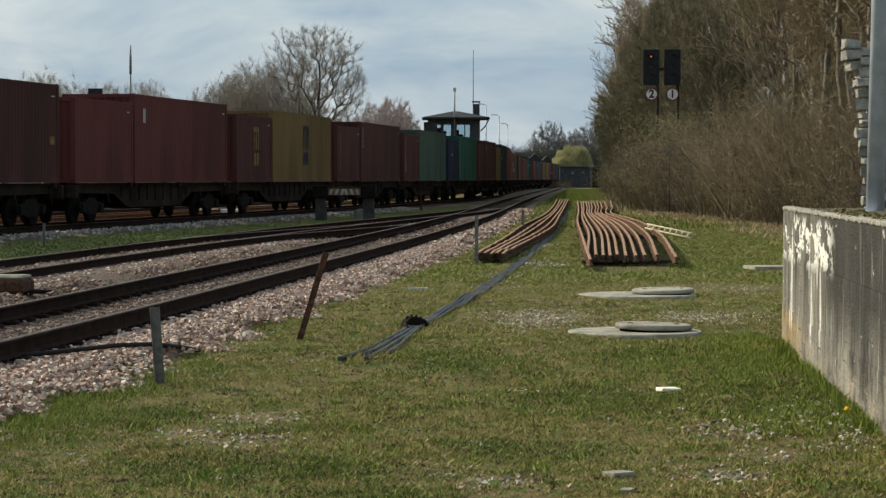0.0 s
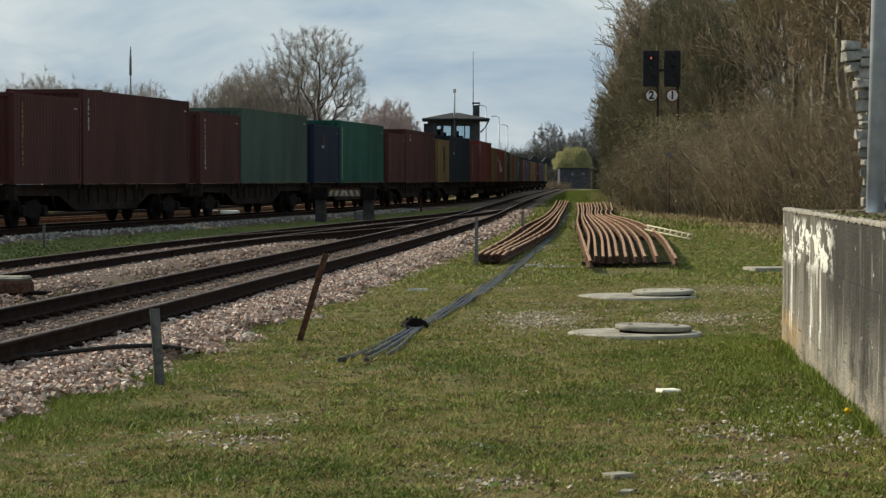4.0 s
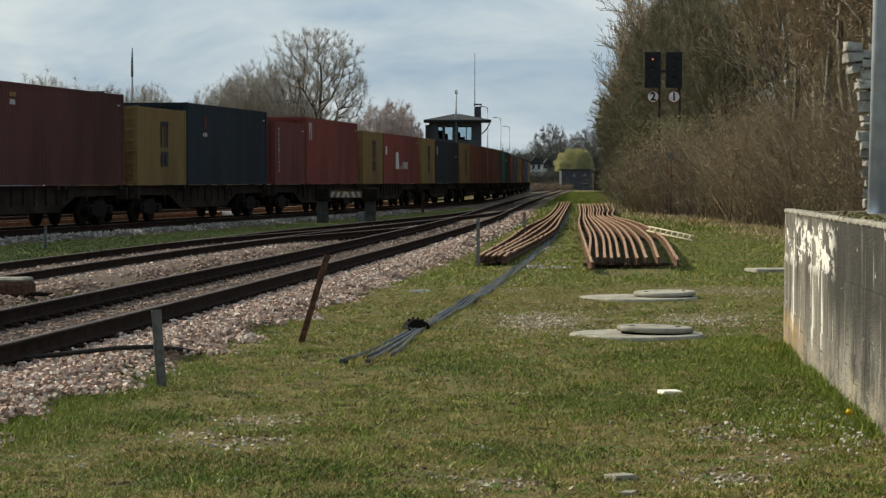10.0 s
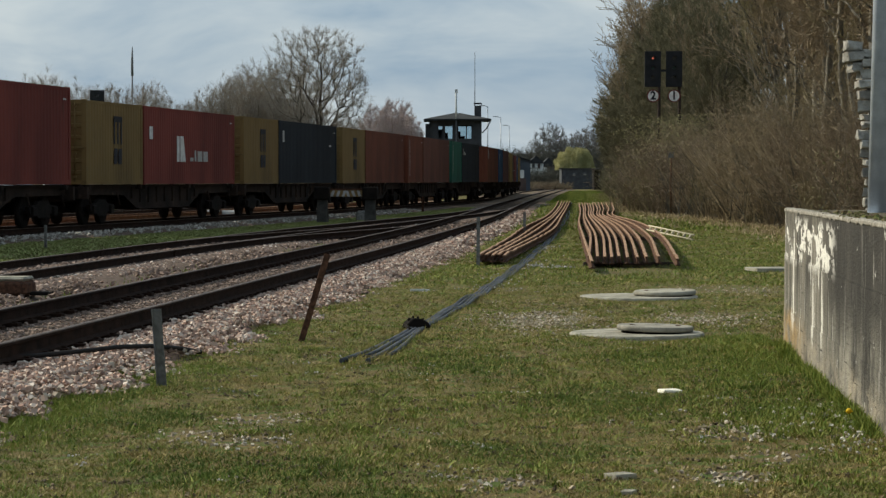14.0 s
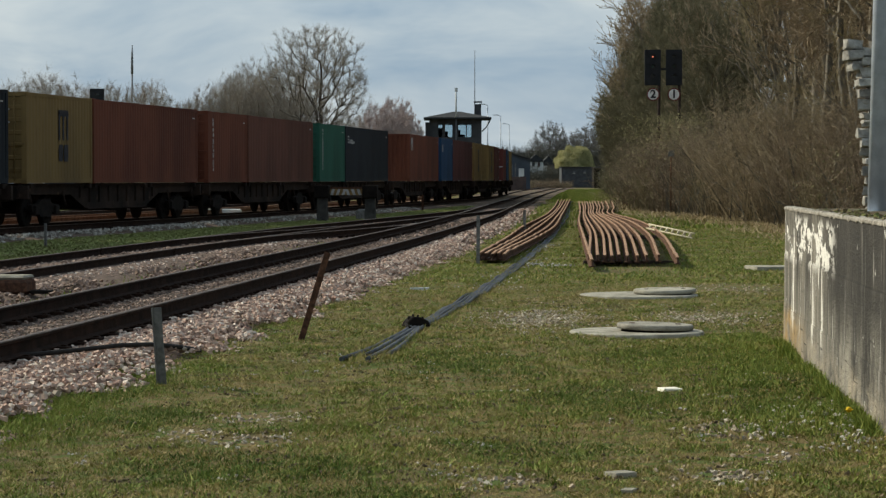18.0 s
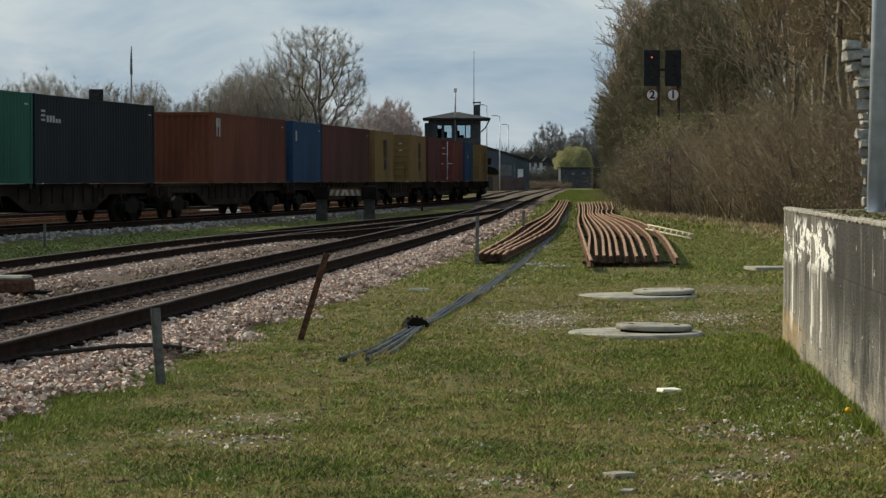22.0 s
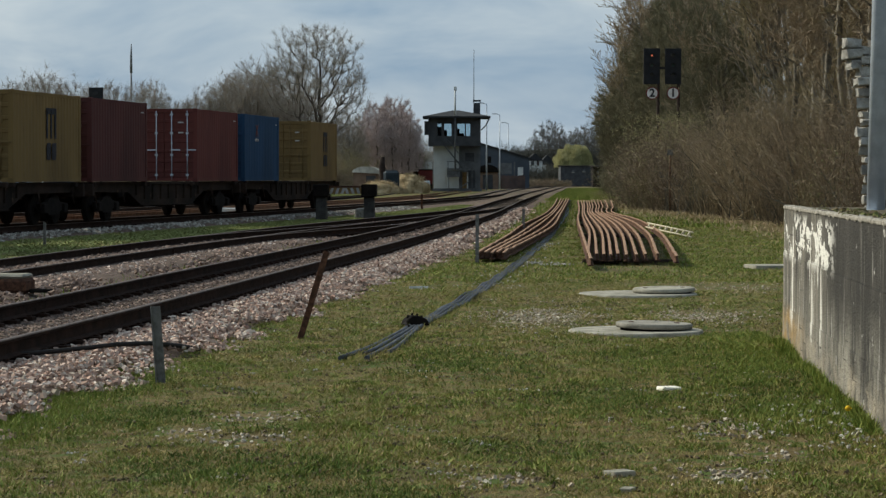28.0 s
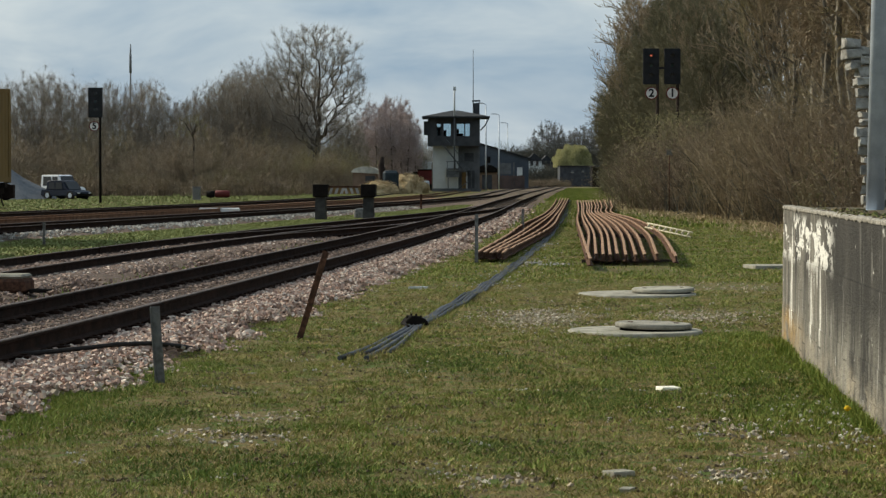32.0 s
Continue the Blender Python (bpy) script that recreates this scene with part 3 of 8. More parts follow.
def container_meshes(length, height, colour, doors):
    key = (length, height, colour, doors)
    if key in CONTAINER_MESHES:
        return CONTAINER_MESHES[key]
    L, W, H = length, 2.438, height
    bm = bmesh.new()
    corrugated(bm, 0.1, L - 0.1, -W / 2 + 0.012, 0.14, H - 0.1, -1)
    corrugated(bm, 0.1, L - 0.1, W / 2 - 0.012, 0.14, H - 0.1, 1)
    # ends
    for x, o in ((0.03, -1), (L - 0.03, 1)):
        if doors and x < 1:
            continue
        b2 = bmesh.new()
        corrugated(b2, -W / 2 + 0.1, W / 2 - 0.1, 0, 0.14, H - 0.1, o, 0.22, 0.045)
        turned(b2, Matrix(((0, 1, 0, x), (1, 0, 0, 0), (0, 0, 1, 0), (0, 0, 0, 1))))
        tmp = bpy.data.meshes.new("end")
        b2.to_mesh(tmp)
        b2.free()
        bm.from_mesh(tmp)
    box(bm, 0.08, L - 0.08, -W / 2 + 0.08, W / 2 - 0.08, H - 0.06, H - 0.025)
    box(bm, 0.08, L - 0.08, -W / 2 + 0.08, W / 2 - 0.08, 0.06, 0.14)
    frame_bm = bmesh.new()
    for x in (0.085, L - 0.085):
        for y in (-W / 2 + 0.075, W / 2 - 0.075):
            box(frame_bm, x - 0.085, x + 0.085, y - 0.075, y + 0.075, 0.115, H - 0.115)
    for y in (-W / 2 + 0.04, W / 2 - 0.04):
        box(frame_bm, 0.17, L - 0.17, y - 0.04, y + 0.04, 0.02, 0.16)
        box(frame_bm, 0.17, L - 0.17, y - 0.035, y + 0.035, H - 0.11, H - 0.015)
    for x in (0.06, L - 0.06):
        for z in (0.02, H - 0.13):
            box(frame_bm, x - 0.055, x + 0.055, -W / 2 + 0.15, W / 2 - 0.15, z, z + 0.12)
    cast = bmesh.new()
    box(cast, -0.09, 0.09, -0.082, 0.082, 0.0, 0.118, 0.012)
    made = {}
    paint = PAINT[colour]
    for k, b, mm in (("container_body", bm, paint), ("container_frame", frame_bm, paint), ("corner_casting", cast, paint)):
        me = bpy.data.meshes.new(k)
        b.to_mesh(me)
        b.free()
        me.materials.append(mm)
        made[k] = me
    if doors:
        d = bmesh.new()
        fold = [(0.085, 0.15), (0.035, 0.15), (0.035, 0.30)]
        for z in np.linspace(0.32, H - 0.5, 6):
            z = float(z)
            fold += [(0.035, z), (0.015, z + 0.02), (0.015, z + 0.11), (0.035, z + 0.13)]
        fold += [(0.035, H - 0.14), (0.085, H - 0.14)]
        prism(d, fold, 0.012, W / 2 - 0.15)
        me = bpy.data.meshes.new("door")
        d.to_mesh(me)
        d.free()
        me.materials.append(paint)
        made["door"] = me
        for k, off in (("locking_bar", 0.0),):
            d = bmesh.new()
            tube(d, [(0, 0, 0.08), (0, 0, H - 0.08)], 0.02, 6)
            for z in (0.2, H * 0.35, H * 0.65, H - 0.25):
                box(d, -0.03, 0.03, -0.05, 0.05, z, z + 0.07)
            box(d, -0.04, -0.015, -0.02, 0.32, 1.1, 1.14)
            me = bpy.data.meshes.new("locking_bar")
            d.to_mesh(me)
            d.free()
            me.materials.append(M_STEEL if doors == "steel" else paint)
            made["locking_bar"] = me
    CONTAINER_MESHES[key] = made
    return made


def marks(parent, kind, L, H, doors):
    """Lettering of the container as plain bars of its size and colour on the near side and by the doors."""
    y = -1.219 - 0.004
    def bar(x0, x1, z0, z1, material, name="marking"):
        part(name, box(bmesh.new(), x0, x1, y - 0.004, y, z0, z1), material, parent, "plain bars in place of lettering")
    def column(x, z1, z0, w, material):
        bm = bmesh.new()
        z = z1
        while z > z0:
            h = random.uniform(0.07, 0.2)
            o = random.uniform(0, w * 0.3)
            box(bm, x + o, x + o + w * random.uniform(0.5, 0.9), y - 0.004, y, z - h, z)
            if random.random() < 0.6:
                box(bm, x, x + w, y - 0.0045, y, z - h * 0.75, z - h * 0.55)
            z -= h + random.uniform(0.02, 0.07)
        tagged(part("lettering", bm, material, parent), "plain bars in place of lettering", kind="stuff")
    if kind in ("logo_dark", "logo_yellow"):
        mm = M_DMARK if kind == "logo_dark" else M_FADEDY
        c = L * 0.54
        w = 0.46 if L < 7 else 0.6
        bm = bmesh.new()
        for k in (-1, 0, 1):
            box(bm, c + k * w * 0.8 - w * 0.17, c + k * w * 0.8 + w * 0.17, y - 0.004, y, H * 0.49, H * 0.80)
        box(bm, c - w, c + w, y - 0.004, y, H * 0.76, H * 0.83)
        part("logo", bm, mm, parent, "dark block emblem")
        bm = bmesh.new()
        for k in (-1, 1):
            prism(bm, [(c + k * w * 0.52 - w * 0.42, H * 0.25), (c + k * w * 0.52 + w * 0.30, H * 0.25), (c + k * w * 0.52 + w * 0.42, H * 0.30), (c + k * w * 0.52 + w * 0.42, H * 0.44),
                       (c + k * w * 0.52 - w * 0.30, H * 0.44), (c + k * w * 0.52 - w * 0.42, H * 0.39)], y - 0.004, y)
        part("logo_lettering", bm, mm, parent, "plain block bars")
    elif kind in ("vertical_white", "vertical_yellow", "vertical_dash"):
        mm = M_FADEDY if kind == "vertical_yellow" else M_MARK
        x = 0.62 if L < 7 else 0.45
        column(x, H * 0.90, H * (0.62 if kind == "vertical_dash" else 0.10 if L > 7 else 0.20), 0.17 if L < 7 else 0.14, mm)
    elif kind == "emblem_white":
        x = L * 0.04
        bm = bmesh.new()
        for x0, x1, z0, z1 in ((x, x + 0.36, 0.79, 0.92), (x + 0.06, x + 0.22, 0.66, 0.7899), (x + 0.46, x + 0.64, 0.66, 0.92)):
            box(bm, x0, x1, y - 0.004, y, H * z0, H * z1)
        part("emblem", bm, M_MARK, parent, "plain white block emblem")
    elif kind == "emblem_mixed":
        bar(L * 0.12, L * 0.12 + 0.5, H * 0.86, H * 0.90, M_FADEDY, "emblem")
        bar(L * 0.12, L * 0.12 + 0.45, H * 0.78, H * 0.83, M_MARK, "emblem")
    elif kind == "cross_orange":
        c = L * 0.34 if L < 7 else L * 0.2
        for s in (-1, 1):
            bm = bmesh.new()
            box(bm, -0.30, 0.30, y - 0.004, y, -0.035, 0.035)
            turned(bm, Matrix.Translation((c, 0, H * 0.76)) @ Matrix.Rotation(s * 0.9, 4, "Y"))
            for v in bm.verts:
                v.co.y = y - 0.006 * (s > 0) if v.co.y > y - 0.003 else y - 0.005 - 0.006 * (s > 0)
            part("emblem", bm, M_OMARK, parent, "dull orange strokes")
        for k in range(3):
            bar(c - 0.32 + k * 0.22, c - 0.15 + k * 0.22, H * 0.60, H * (0.64 + 0.01 * (k % 2)), M_MARK, "lettering")
    elif kind == "big_white":
        bar(L * 0.05, L * 0.05 + 0.4, H * 0.58, H * 0.74, M_WHITE, "emblem")
        c = L * 0.33
        bar(c, c + 0.34, H * 0.30, H * 0.64, M_WHITE, "lettering")
        bm = bmesh.new()
        prism(bm, [(c + 0.44, H * 0.30), (c + 1.15, H * 0.30), (c + 0.85, H * 0.64), (c + 0.44, H * 0.64)], y - 0.004, y)
        part("lettering", bm, M_WHITE, parent, "plain slanted block")
        for x, w, z in ((1.75, 0.42, 0.36), (2.35, 0.22, 0.46), (2.75, 0.66, 0.45), (3.55, 0.62, 0.45)):
            bar(c + x, c + x + w, H * 0.31, H * z, M_MARK, "lettering")
    elif kind == "plate_white":
        bar(L * 0.08, L * 0.08 + 0.3, H * 0.68, H * 0.84, M_MARK, "emblem")
    elif kind == "pair_white":
        bar(L * 0.05, L * 0.05 + 0.35, H * 0.66, H * 0.84, M_MARK, "emblem")
        bar(L * 0.85, L * 0.85 + 0.5, H * 0.63, H * 0.66, M_MARK, "emblem")
    elif kind == "word_white":
        for k in range(3):
            bar(L * 0.045, L * 0.045 + 0.36, H * (0.70 + 0.05 * k), H * (0.725 + 0.05 * k), M_MARK, "emblem")
        for k in range(5):
            bar(L * 0.085 + k * 0.27, L * 0.085 + 0.20 + k * 0.27, H * 0.69, H * (0.765 if k < 3 else 0.735), M_MARK, "lettering")
    elif kind == "sticker":
        bar(L * 0.93, L * 0.93 + 0.4, H * 0.39, H * 0.47, M_FADEDY, "sticker")
    # the owner's number, top of the far end
    if kind != "logo_dark":
        bar(L - 0.72, L - 0.42, H * 0.865, H * 0.880, M_MARK, "number_bar")
    # plates by the near end
    for z in (0.80, 0.66) if doors else ():
        part("end_plate", box(bmesh.new(), -0.006, 0.010, -0.72, -0.52, H * z, H * z + 0.05), M_MARK, parent, "faded white bars")


def container(u, feet, colour, doors="", kind="", high=False, words=""):
    L, H = (12.192, 2.896 if high else 2.591) if feet == 40 else (6.058, 2.591)
    me = container_meshes(L, H, colour, doors)
    ob = thing("shipping_container", words or f"{colour.replace('_', ' ')} {'forty' if feet == 40 else 'twenty'} foot steel container riding on a wagon",
               "shipping container", group="containers on the train")
    for k in ("container_body", "container_frame"):
        link_mesh(k, me[k], ob)
    for x in (0.09, L - 0.09):
        for y in (-1.137, 1.137):
            for z in (0.0, H - 0.118):
                link_mesh("corner_casting", me["corner_casting"], ob).matrix_basis = pose(x, y, z)
    if doors:
        for s in (1, -1):
            d = link_mesh("door", me["door"], ob)
            d.matrix_basis = Matrix.Diagonal((1, s, 1, 1))
            for y in (0.28, 0.85):
                link_mesh("locking_bar", me["locking_bar"], d).matrix_basis = pose(0.012, y, 0)
    marks(ob, kind, L, H, doors)
    moving.append((ob, u, DECK))
    return ob


DECK = RAIL_TOP + 1.235   # underside of the containers


def wheelset_mesh():
    bm = bmesh.new()
    for s in (-1, 1):
        y = s * 0.74
        tube(bm, [(0, y - 0.065, 0), (0, y + 0.065, 0)], 0.45, 20)
        tube(bm, [(0, y - s * 0.085 - 0.015, 0), (0, y - s * 0.085 + 0.015, 0)], 0.455, 20)
    tube(bm, [(0, -0.95, 0), (0, 0.95, 0)], 0.08, 10)
    for k in range(4):
        a = k * math.tau / 4
        for s in (-1, 1):
            box(bm, 0.2 * math.cos(a) - 0.04, 0.2 * math.cos(a) + 0.04, s * 0.81 - 0.012, s * 0.81 + 0.012, 0.2 * math.sin(a) - 0.04, 0.2 * math.sin(a) + 0.04)
    me = bpy.data.meshes.new("wheelset")
    bm.to_mesh(me)
    bm.free()
    me.materials.append(M_WHEEL)
    return me


def flat_wagon():
    """A long container flat on two bogies; x runs along it from its leading end, z from the rail's top."""
    L = 18.6
    w = thing("container_wagon", "dirty container flat wagon on two bogies, coloured dark for its shade", "railway wagon", group="wagons of the train")
    for s in (-1, 1):
        side = bmesh.new()
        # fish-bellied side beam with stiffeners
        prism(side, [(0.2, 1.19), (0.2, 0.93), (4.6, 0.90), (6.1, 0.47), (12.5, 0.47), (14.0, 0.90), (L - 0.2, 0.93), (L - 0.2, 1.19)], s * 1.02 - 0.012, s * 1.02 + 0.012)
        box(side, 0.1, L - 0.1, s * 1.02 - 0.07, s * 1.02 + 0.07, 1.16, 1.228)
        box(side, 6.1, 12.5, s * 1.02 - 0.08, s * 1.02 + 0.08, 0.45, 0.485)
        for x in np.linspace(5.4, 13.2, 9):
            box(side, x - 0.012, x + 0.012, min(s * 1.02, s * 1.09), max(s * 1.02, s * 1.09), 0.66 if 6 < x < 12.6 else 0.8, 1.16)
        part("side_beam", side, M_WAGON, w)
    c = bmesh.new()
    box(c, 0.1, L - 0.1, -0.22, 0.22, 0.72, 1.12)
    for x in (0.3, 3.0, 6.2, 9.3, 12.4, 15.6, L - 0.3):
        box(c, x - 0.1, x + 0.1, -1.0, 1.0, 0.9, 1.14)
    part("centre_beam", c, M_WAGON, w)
    for x in (0.08, L - 0.08):
        h = bmesh.new()
        box(h, x - 0.08, x + 0.08, -1.28, 1.28, 0.80, 1.18, 0.01)
        part("headstock", h, M_WAGON, w)
        o = -1 if x < 1 else 1
        for s in (-0.875, 0.875):
            b = bmesh.new()
            tube(b, [(x + o * 0.08, s, 0.98), (x + o * 0.40, s, 0.98)], [0.11, 0.09], 10)
            tube(b, [(x + o * 0.40, s, 0.98), (x + o * 0.44, s, 0.98)], [0.22, 0.24], 14)
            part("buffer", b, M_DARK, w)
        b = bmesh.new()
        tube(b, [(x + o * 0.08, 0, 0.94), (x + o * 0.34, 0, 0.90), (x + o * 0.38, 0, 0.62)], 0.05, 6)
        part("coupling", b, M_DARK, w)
    for x in (0.55, 6.0, 6.55, 12.0, 12.6, 18.05):
        for s in (-1.13, 1.13):
            b = bmesh.new()
            box(b, x - 0.1, x + 0.1, s - 0.09, s + 0.09, 1.10, 1.235, 0.01)
            part("container_bracket", b, M_WAGON, w)
    for x0, x1, z0, z1 in ((7.0, 7.9, 0.42, 0.9), (9.1, 10.2, 0.38, 0.9), (11.6, 12.2, 0.45, 0.9)):
        b = bmesh.new()
        box(b, x0, x1, -0.9, 0.9, z0, z1, 0.03)
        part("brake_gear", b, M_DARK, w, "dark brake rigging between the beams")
    for x in (0.7, 3.7, 14.9, 17.9):
        b = bmesh.new()
        tube(b, [(x, -1.09, 1.0), (x, -1.15, 0.72), (x + 0.12, -1.15, 0.6)], 0.022, 6)
        part("step_iron", b, M_WAGON, w)
    for x in (8.2, 10.9):
        b = bmesh.new()
        tube(b, [(x, -0.55, 0.72), (x, 0.5, 0.72)], 0.17, 10)
        part("air_tank", b, M_DARK, w)
    for xc in (2.2, 16.4):
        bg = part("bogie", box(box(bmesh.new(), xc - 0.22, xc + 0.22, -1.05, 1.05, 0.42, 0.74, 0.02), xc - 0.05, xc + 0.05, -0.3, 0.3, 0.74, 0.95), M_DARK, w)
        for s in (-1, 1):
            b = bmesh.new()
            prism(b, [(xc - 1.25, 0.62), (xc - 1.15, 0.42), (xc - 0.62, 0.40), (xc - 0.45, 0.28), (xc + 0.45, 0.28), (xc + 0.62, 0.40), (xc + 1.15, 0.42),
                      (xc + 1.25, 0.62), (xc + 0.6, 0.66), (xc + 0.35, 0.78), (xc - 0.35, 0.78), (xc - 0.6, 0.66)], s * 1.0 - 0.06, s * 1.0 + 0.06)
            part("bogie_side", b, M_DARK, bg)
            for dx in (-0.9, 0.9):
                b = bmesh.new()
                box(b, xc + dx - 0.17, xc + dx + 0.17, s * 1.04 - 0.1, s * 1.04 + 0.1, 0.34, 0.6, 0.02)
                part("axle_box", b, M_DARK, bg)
        for dx in (-0.9, 0.9):
            link_mesh("wheelset", WHEELSET, bg).matrix_basis = pose(xc + dx, 0, 0.45)
    return w


WHEELSET = wheelset_mesh()
PITCH, FIRST = 19.89, -343.77    # wagon to wagon; leading end of the forty-foot box on the first wagon counted as 0
LOADS = [  # leading 20 ft: colour, marking, doors; then 40 ft: colour, marking, high
    (-1, ("red", "vertical_white", ""), ("maroon", "sticker", True)),
    (0, ("red", "", ""), ("red", "plate_white", True)),
    (1, ("maroon", "logo_yellow", ""), ("yellow", "logo_dark", True)),
    (2, ("maroon", "vertical_yellow", ""), ("maroon", "vertical_dash", True)),
    (3, ("maroon", "vertical_white", ""), ("grey_green", "", True)),
    (4, ("navy", "cross_orange", ""), ("teal", "vertical_white", True)),
    (5, ("maroon", "vertical_yellow", ""), ("maroon", "emblem_mixed", True)),
    (6, ("yellow", "logo_dark", "plain"), ("dark_navy", "cross_orange", True)),
    (7, ("red", "vertical_white", ""), ("bright_red", "emblem_white", True)),
    (8, ("yellow", "logo_dark", "plain"), ("bright_red", "big_white", False)),
    (9, ("yellow", "logo_dark", "plain"), ("black_blue", "pair_white", False)),
    (10, ("yellow", "logo_dark", "plain"), ("brown", "", False)),
    (11, ("brown", "vertical_white", "plain"), ("greyed_red", "", False)),
    (12, ("teal", "vertical_white", "plain"), ("black_blue", "word_white", False)),
    (13, None, ("brown", "emblem_white", False)),
    (14, ("blue", "plate_white", "plain"), ("maroon", "", False))]
wagon = flat_wagon()
wagon_places = []
for k, small, large in LOADS:
    u = FIRST + PITCH * k
    wagon_places.append(u - 6.30)
    if small:
        container(u - 6.20, 20, small[0], small[2], small[1])
    container(u, 40, large[0], "", large[1], large[2])
for u, items in ((-51.5, (("yellow", "plain", "logo_dark"), ("yellow", "plain", "logo_dark"))), (-32.0, (("maroon", "plain", ""), ("red", "steel", ""))),
                 (-12.45, (("blue", "plain", "cross_orange"), ("yellow", "plain", "logo_dark")))):
    wagon_places.append(u - 0.1)
    for (c, d, k), off in zip(items, (0.0, 12.42)):
        container(u + off, 20, c, d, k)
for k, u in enumerate(wagon_places):
    moving.append((wagon if k == 0 else copy_thing(wagon, Matrix()), u, RAIL_TOP))


def train_pose(u0, z, t):
    """The pose of what begins u0 metres along the train, which turns with the wagon's own heading."""
    u = u0 + REACH - SPEED * t
    p, q = Vector(on_path(u)), Vector(on_path(u + 12))
    d = q - p
    return Matrix.Translation((p.x, p.y, z)) @ Matrix.Rotation(math.atan2(d.y, d.x), 4, "Z")


def motions():
    times = np.arange(0, 32.01, 0.8)
    for ob, u, z in moving:
        walk(ob, [(float(t), train_pose(u, z, float(t))) for t in times])
    # the wheels roll with the train
    turn = SPEED / 0.45 / FPS
    for ob, u, z in moving:
        for w in [c for c in ob.children_recursive if c.name.startswith("wheelset")]:
            p = w.matrix_basis.translation.copy()
            walk(w, [(k / FPS, Matrix.Translation(p) @ Matrix.Rotation(-turn * k, 4, "Y")) for k in range(0, 32 * FPS + 1)])


# ---- platform and what stands on the near turf ----
def wall_mat():
    m = mat("stained_concrete_wall", (0.090, 0.084, 0.074), (0.042, 0.040, 0.036), 2.2, 0.95, 0, 0.8, 26, grain=0.7, stretch=(1, 1, 1.6))
    n, l = m.node_tree.nodes, m.node_tree.links
    b = n["Principled BSDF"]
    src = b.inputs["Base Color"].links[0].from_socket
    co = n.new("ShaderNodeTexCoord")

    def layer(src, colour, scale, stretch, lo, hi, detail=6.0, offset=(0, 0, 0), along=None, also=()):
        mp, t, r, mix = n.new("ShaderNodeMapping"), n.new("ShaderNodeTexNoise"), n.new("ShaderNodeValToRGB"), n.new("ShaderNodeMix")
        mp.inputs["Scale"].default_value, mp.inputs["Location"].default_value = stretch, offset
        t.inputs["Scale"].default_value, t.inputs["Detail"].default_value, t.inputs["Roughness"].default_value = scale, detail, 0.62
        r.color_ramp.elements[0].position, r.color_ramp.elements[1].position = lo, hi
        l.new(co.outputs["Object"], mp.inputs["Vector"])
        l.new(mp.outputs["Vector"], t.inputs["Vector"])
        l.new(t.outputs["Fac"], r.inputs["Fac"])
        mix.data_type = "RGBA"
        fac = r.outputs["Color"]
        for axis, low, high in ((along,) if along else ()) + tuple(also):
            sep, rg, mul = n.new("ShaderNodeSeparateXYZ"), n.new("ShaderNodeMapRange"), n.new("ShaderNodeMath")
            l.new(co.outputs["Object"], sep.inputs["Vector"])
            l.new(sep.outputs[axis], rg.inputs["Value"])
            rg.inputs["From Min"].default_value, rg.inputs["From Max"].default_value = low, high
            mul.operation = "MULTIPLY"
            l.new(fac, mul.inputs[0])
            l.new(rg.outputs["Result"], mul.inputs[1])
            fac = mul.outputs[0]
        l.new(fac, mix.inputs["Factor"])
        l.new(src, mix.inputs["A"])
        mix.inputs["B"].default_value = (*colour, 1)
        return mix.outputs["Result"]
    # clean grey-beige far third, dark weathered rest, both streaked downwards
    src = layer(src, (0.265, 0.245, 0.203), 1.0, (2.0, 2.0, 0.5), 0.34, 0.62, 8.0, offset=(1.1, 0, 2), along=("Y", 19.6, 22.0))
    src = layer(src, (0.055, 0.052, 0.047), 1.0, (4.2, 4.2, 0.45), 0.50, 0.66, 10.0, offset=(3.1, 4, 0))
    src = layer(src, (0.045, 0.043, 0.039), 1.0, (1.3, 1.3, 0.6), 0.26, 0.50, 8.0, offset=(5.1, 0, 0), along=("Y", 21.0, 19.8))
    src = layer(src, (0.118, 0.112, 0.10), 1.0, (5.0, 5.0, 0.5), 0.58, 0.68, 10.0, offset=(8.1, 1, 5))
    src = layer(src, (0.07, 0.065, 0.058), 1.0, (2.4, 2.4, 3.0), 0.40, 0.62, 8.0, offset=(6.1, 3, 2), along=("Z", 1.05, 1.42))
    # bleached mottled lower part, damp ochre band at the foot
    src = layer(src, (0.26, 0.245, 0.205), 1.0, (2.6, 2.6, 1.2), 0.40, 0.66, 11.0, (6.7, 2.4, 1.3), along=("Z", 0.80, 0.34))
    src = layer(src, (0.33, 0.29, 0.22), 1.0, (1.6, 1.6, 4.0), 0.42, 0.66, 11.0, (2.7, 1.4, 0.3), along=("Z", 0.32, 0.18))
    src = layer(src, (0.33, 0.22, 0.09), 1.0, (1.6, 1.6, 3.0), 0.40, 0.58, 5.0, (9.3, 0.2, 4.0), along=("Y", 22.6, 24.6), also=(("Z", 0.46, 0.28),))
    # lime: torn patches under the edge, runs below them
    src = layer(src, (0.72, 0.70, 0.64), 1.0, (1.7, 1.7, 4.6), 0.515, 0.53, 12.0, (0.7, 0.4, 1.9), along=("Y", 19.9, 20.6), also=(("Z", 0.86, 0.98), ("Z", 1.36, 1.28)))
    src = layer(src, (0.70, 0.68, 0.62), 1.0, (4.4, 4.4, 0.34), 0.59, 0.61, 10.0, (5.7, 2.4, 0.3), along=("Y", 19.9, 20.5), also=(("Z", 0.18, 0.34), ("Z", 1.26, 1.16)))
    src = layer(src, (0.30, 0.288, 0.26), 1.0, (6.5, 6.5, 0.9), 0.63, 0.67, 8.0, (2.7, 8.4, 0.9))
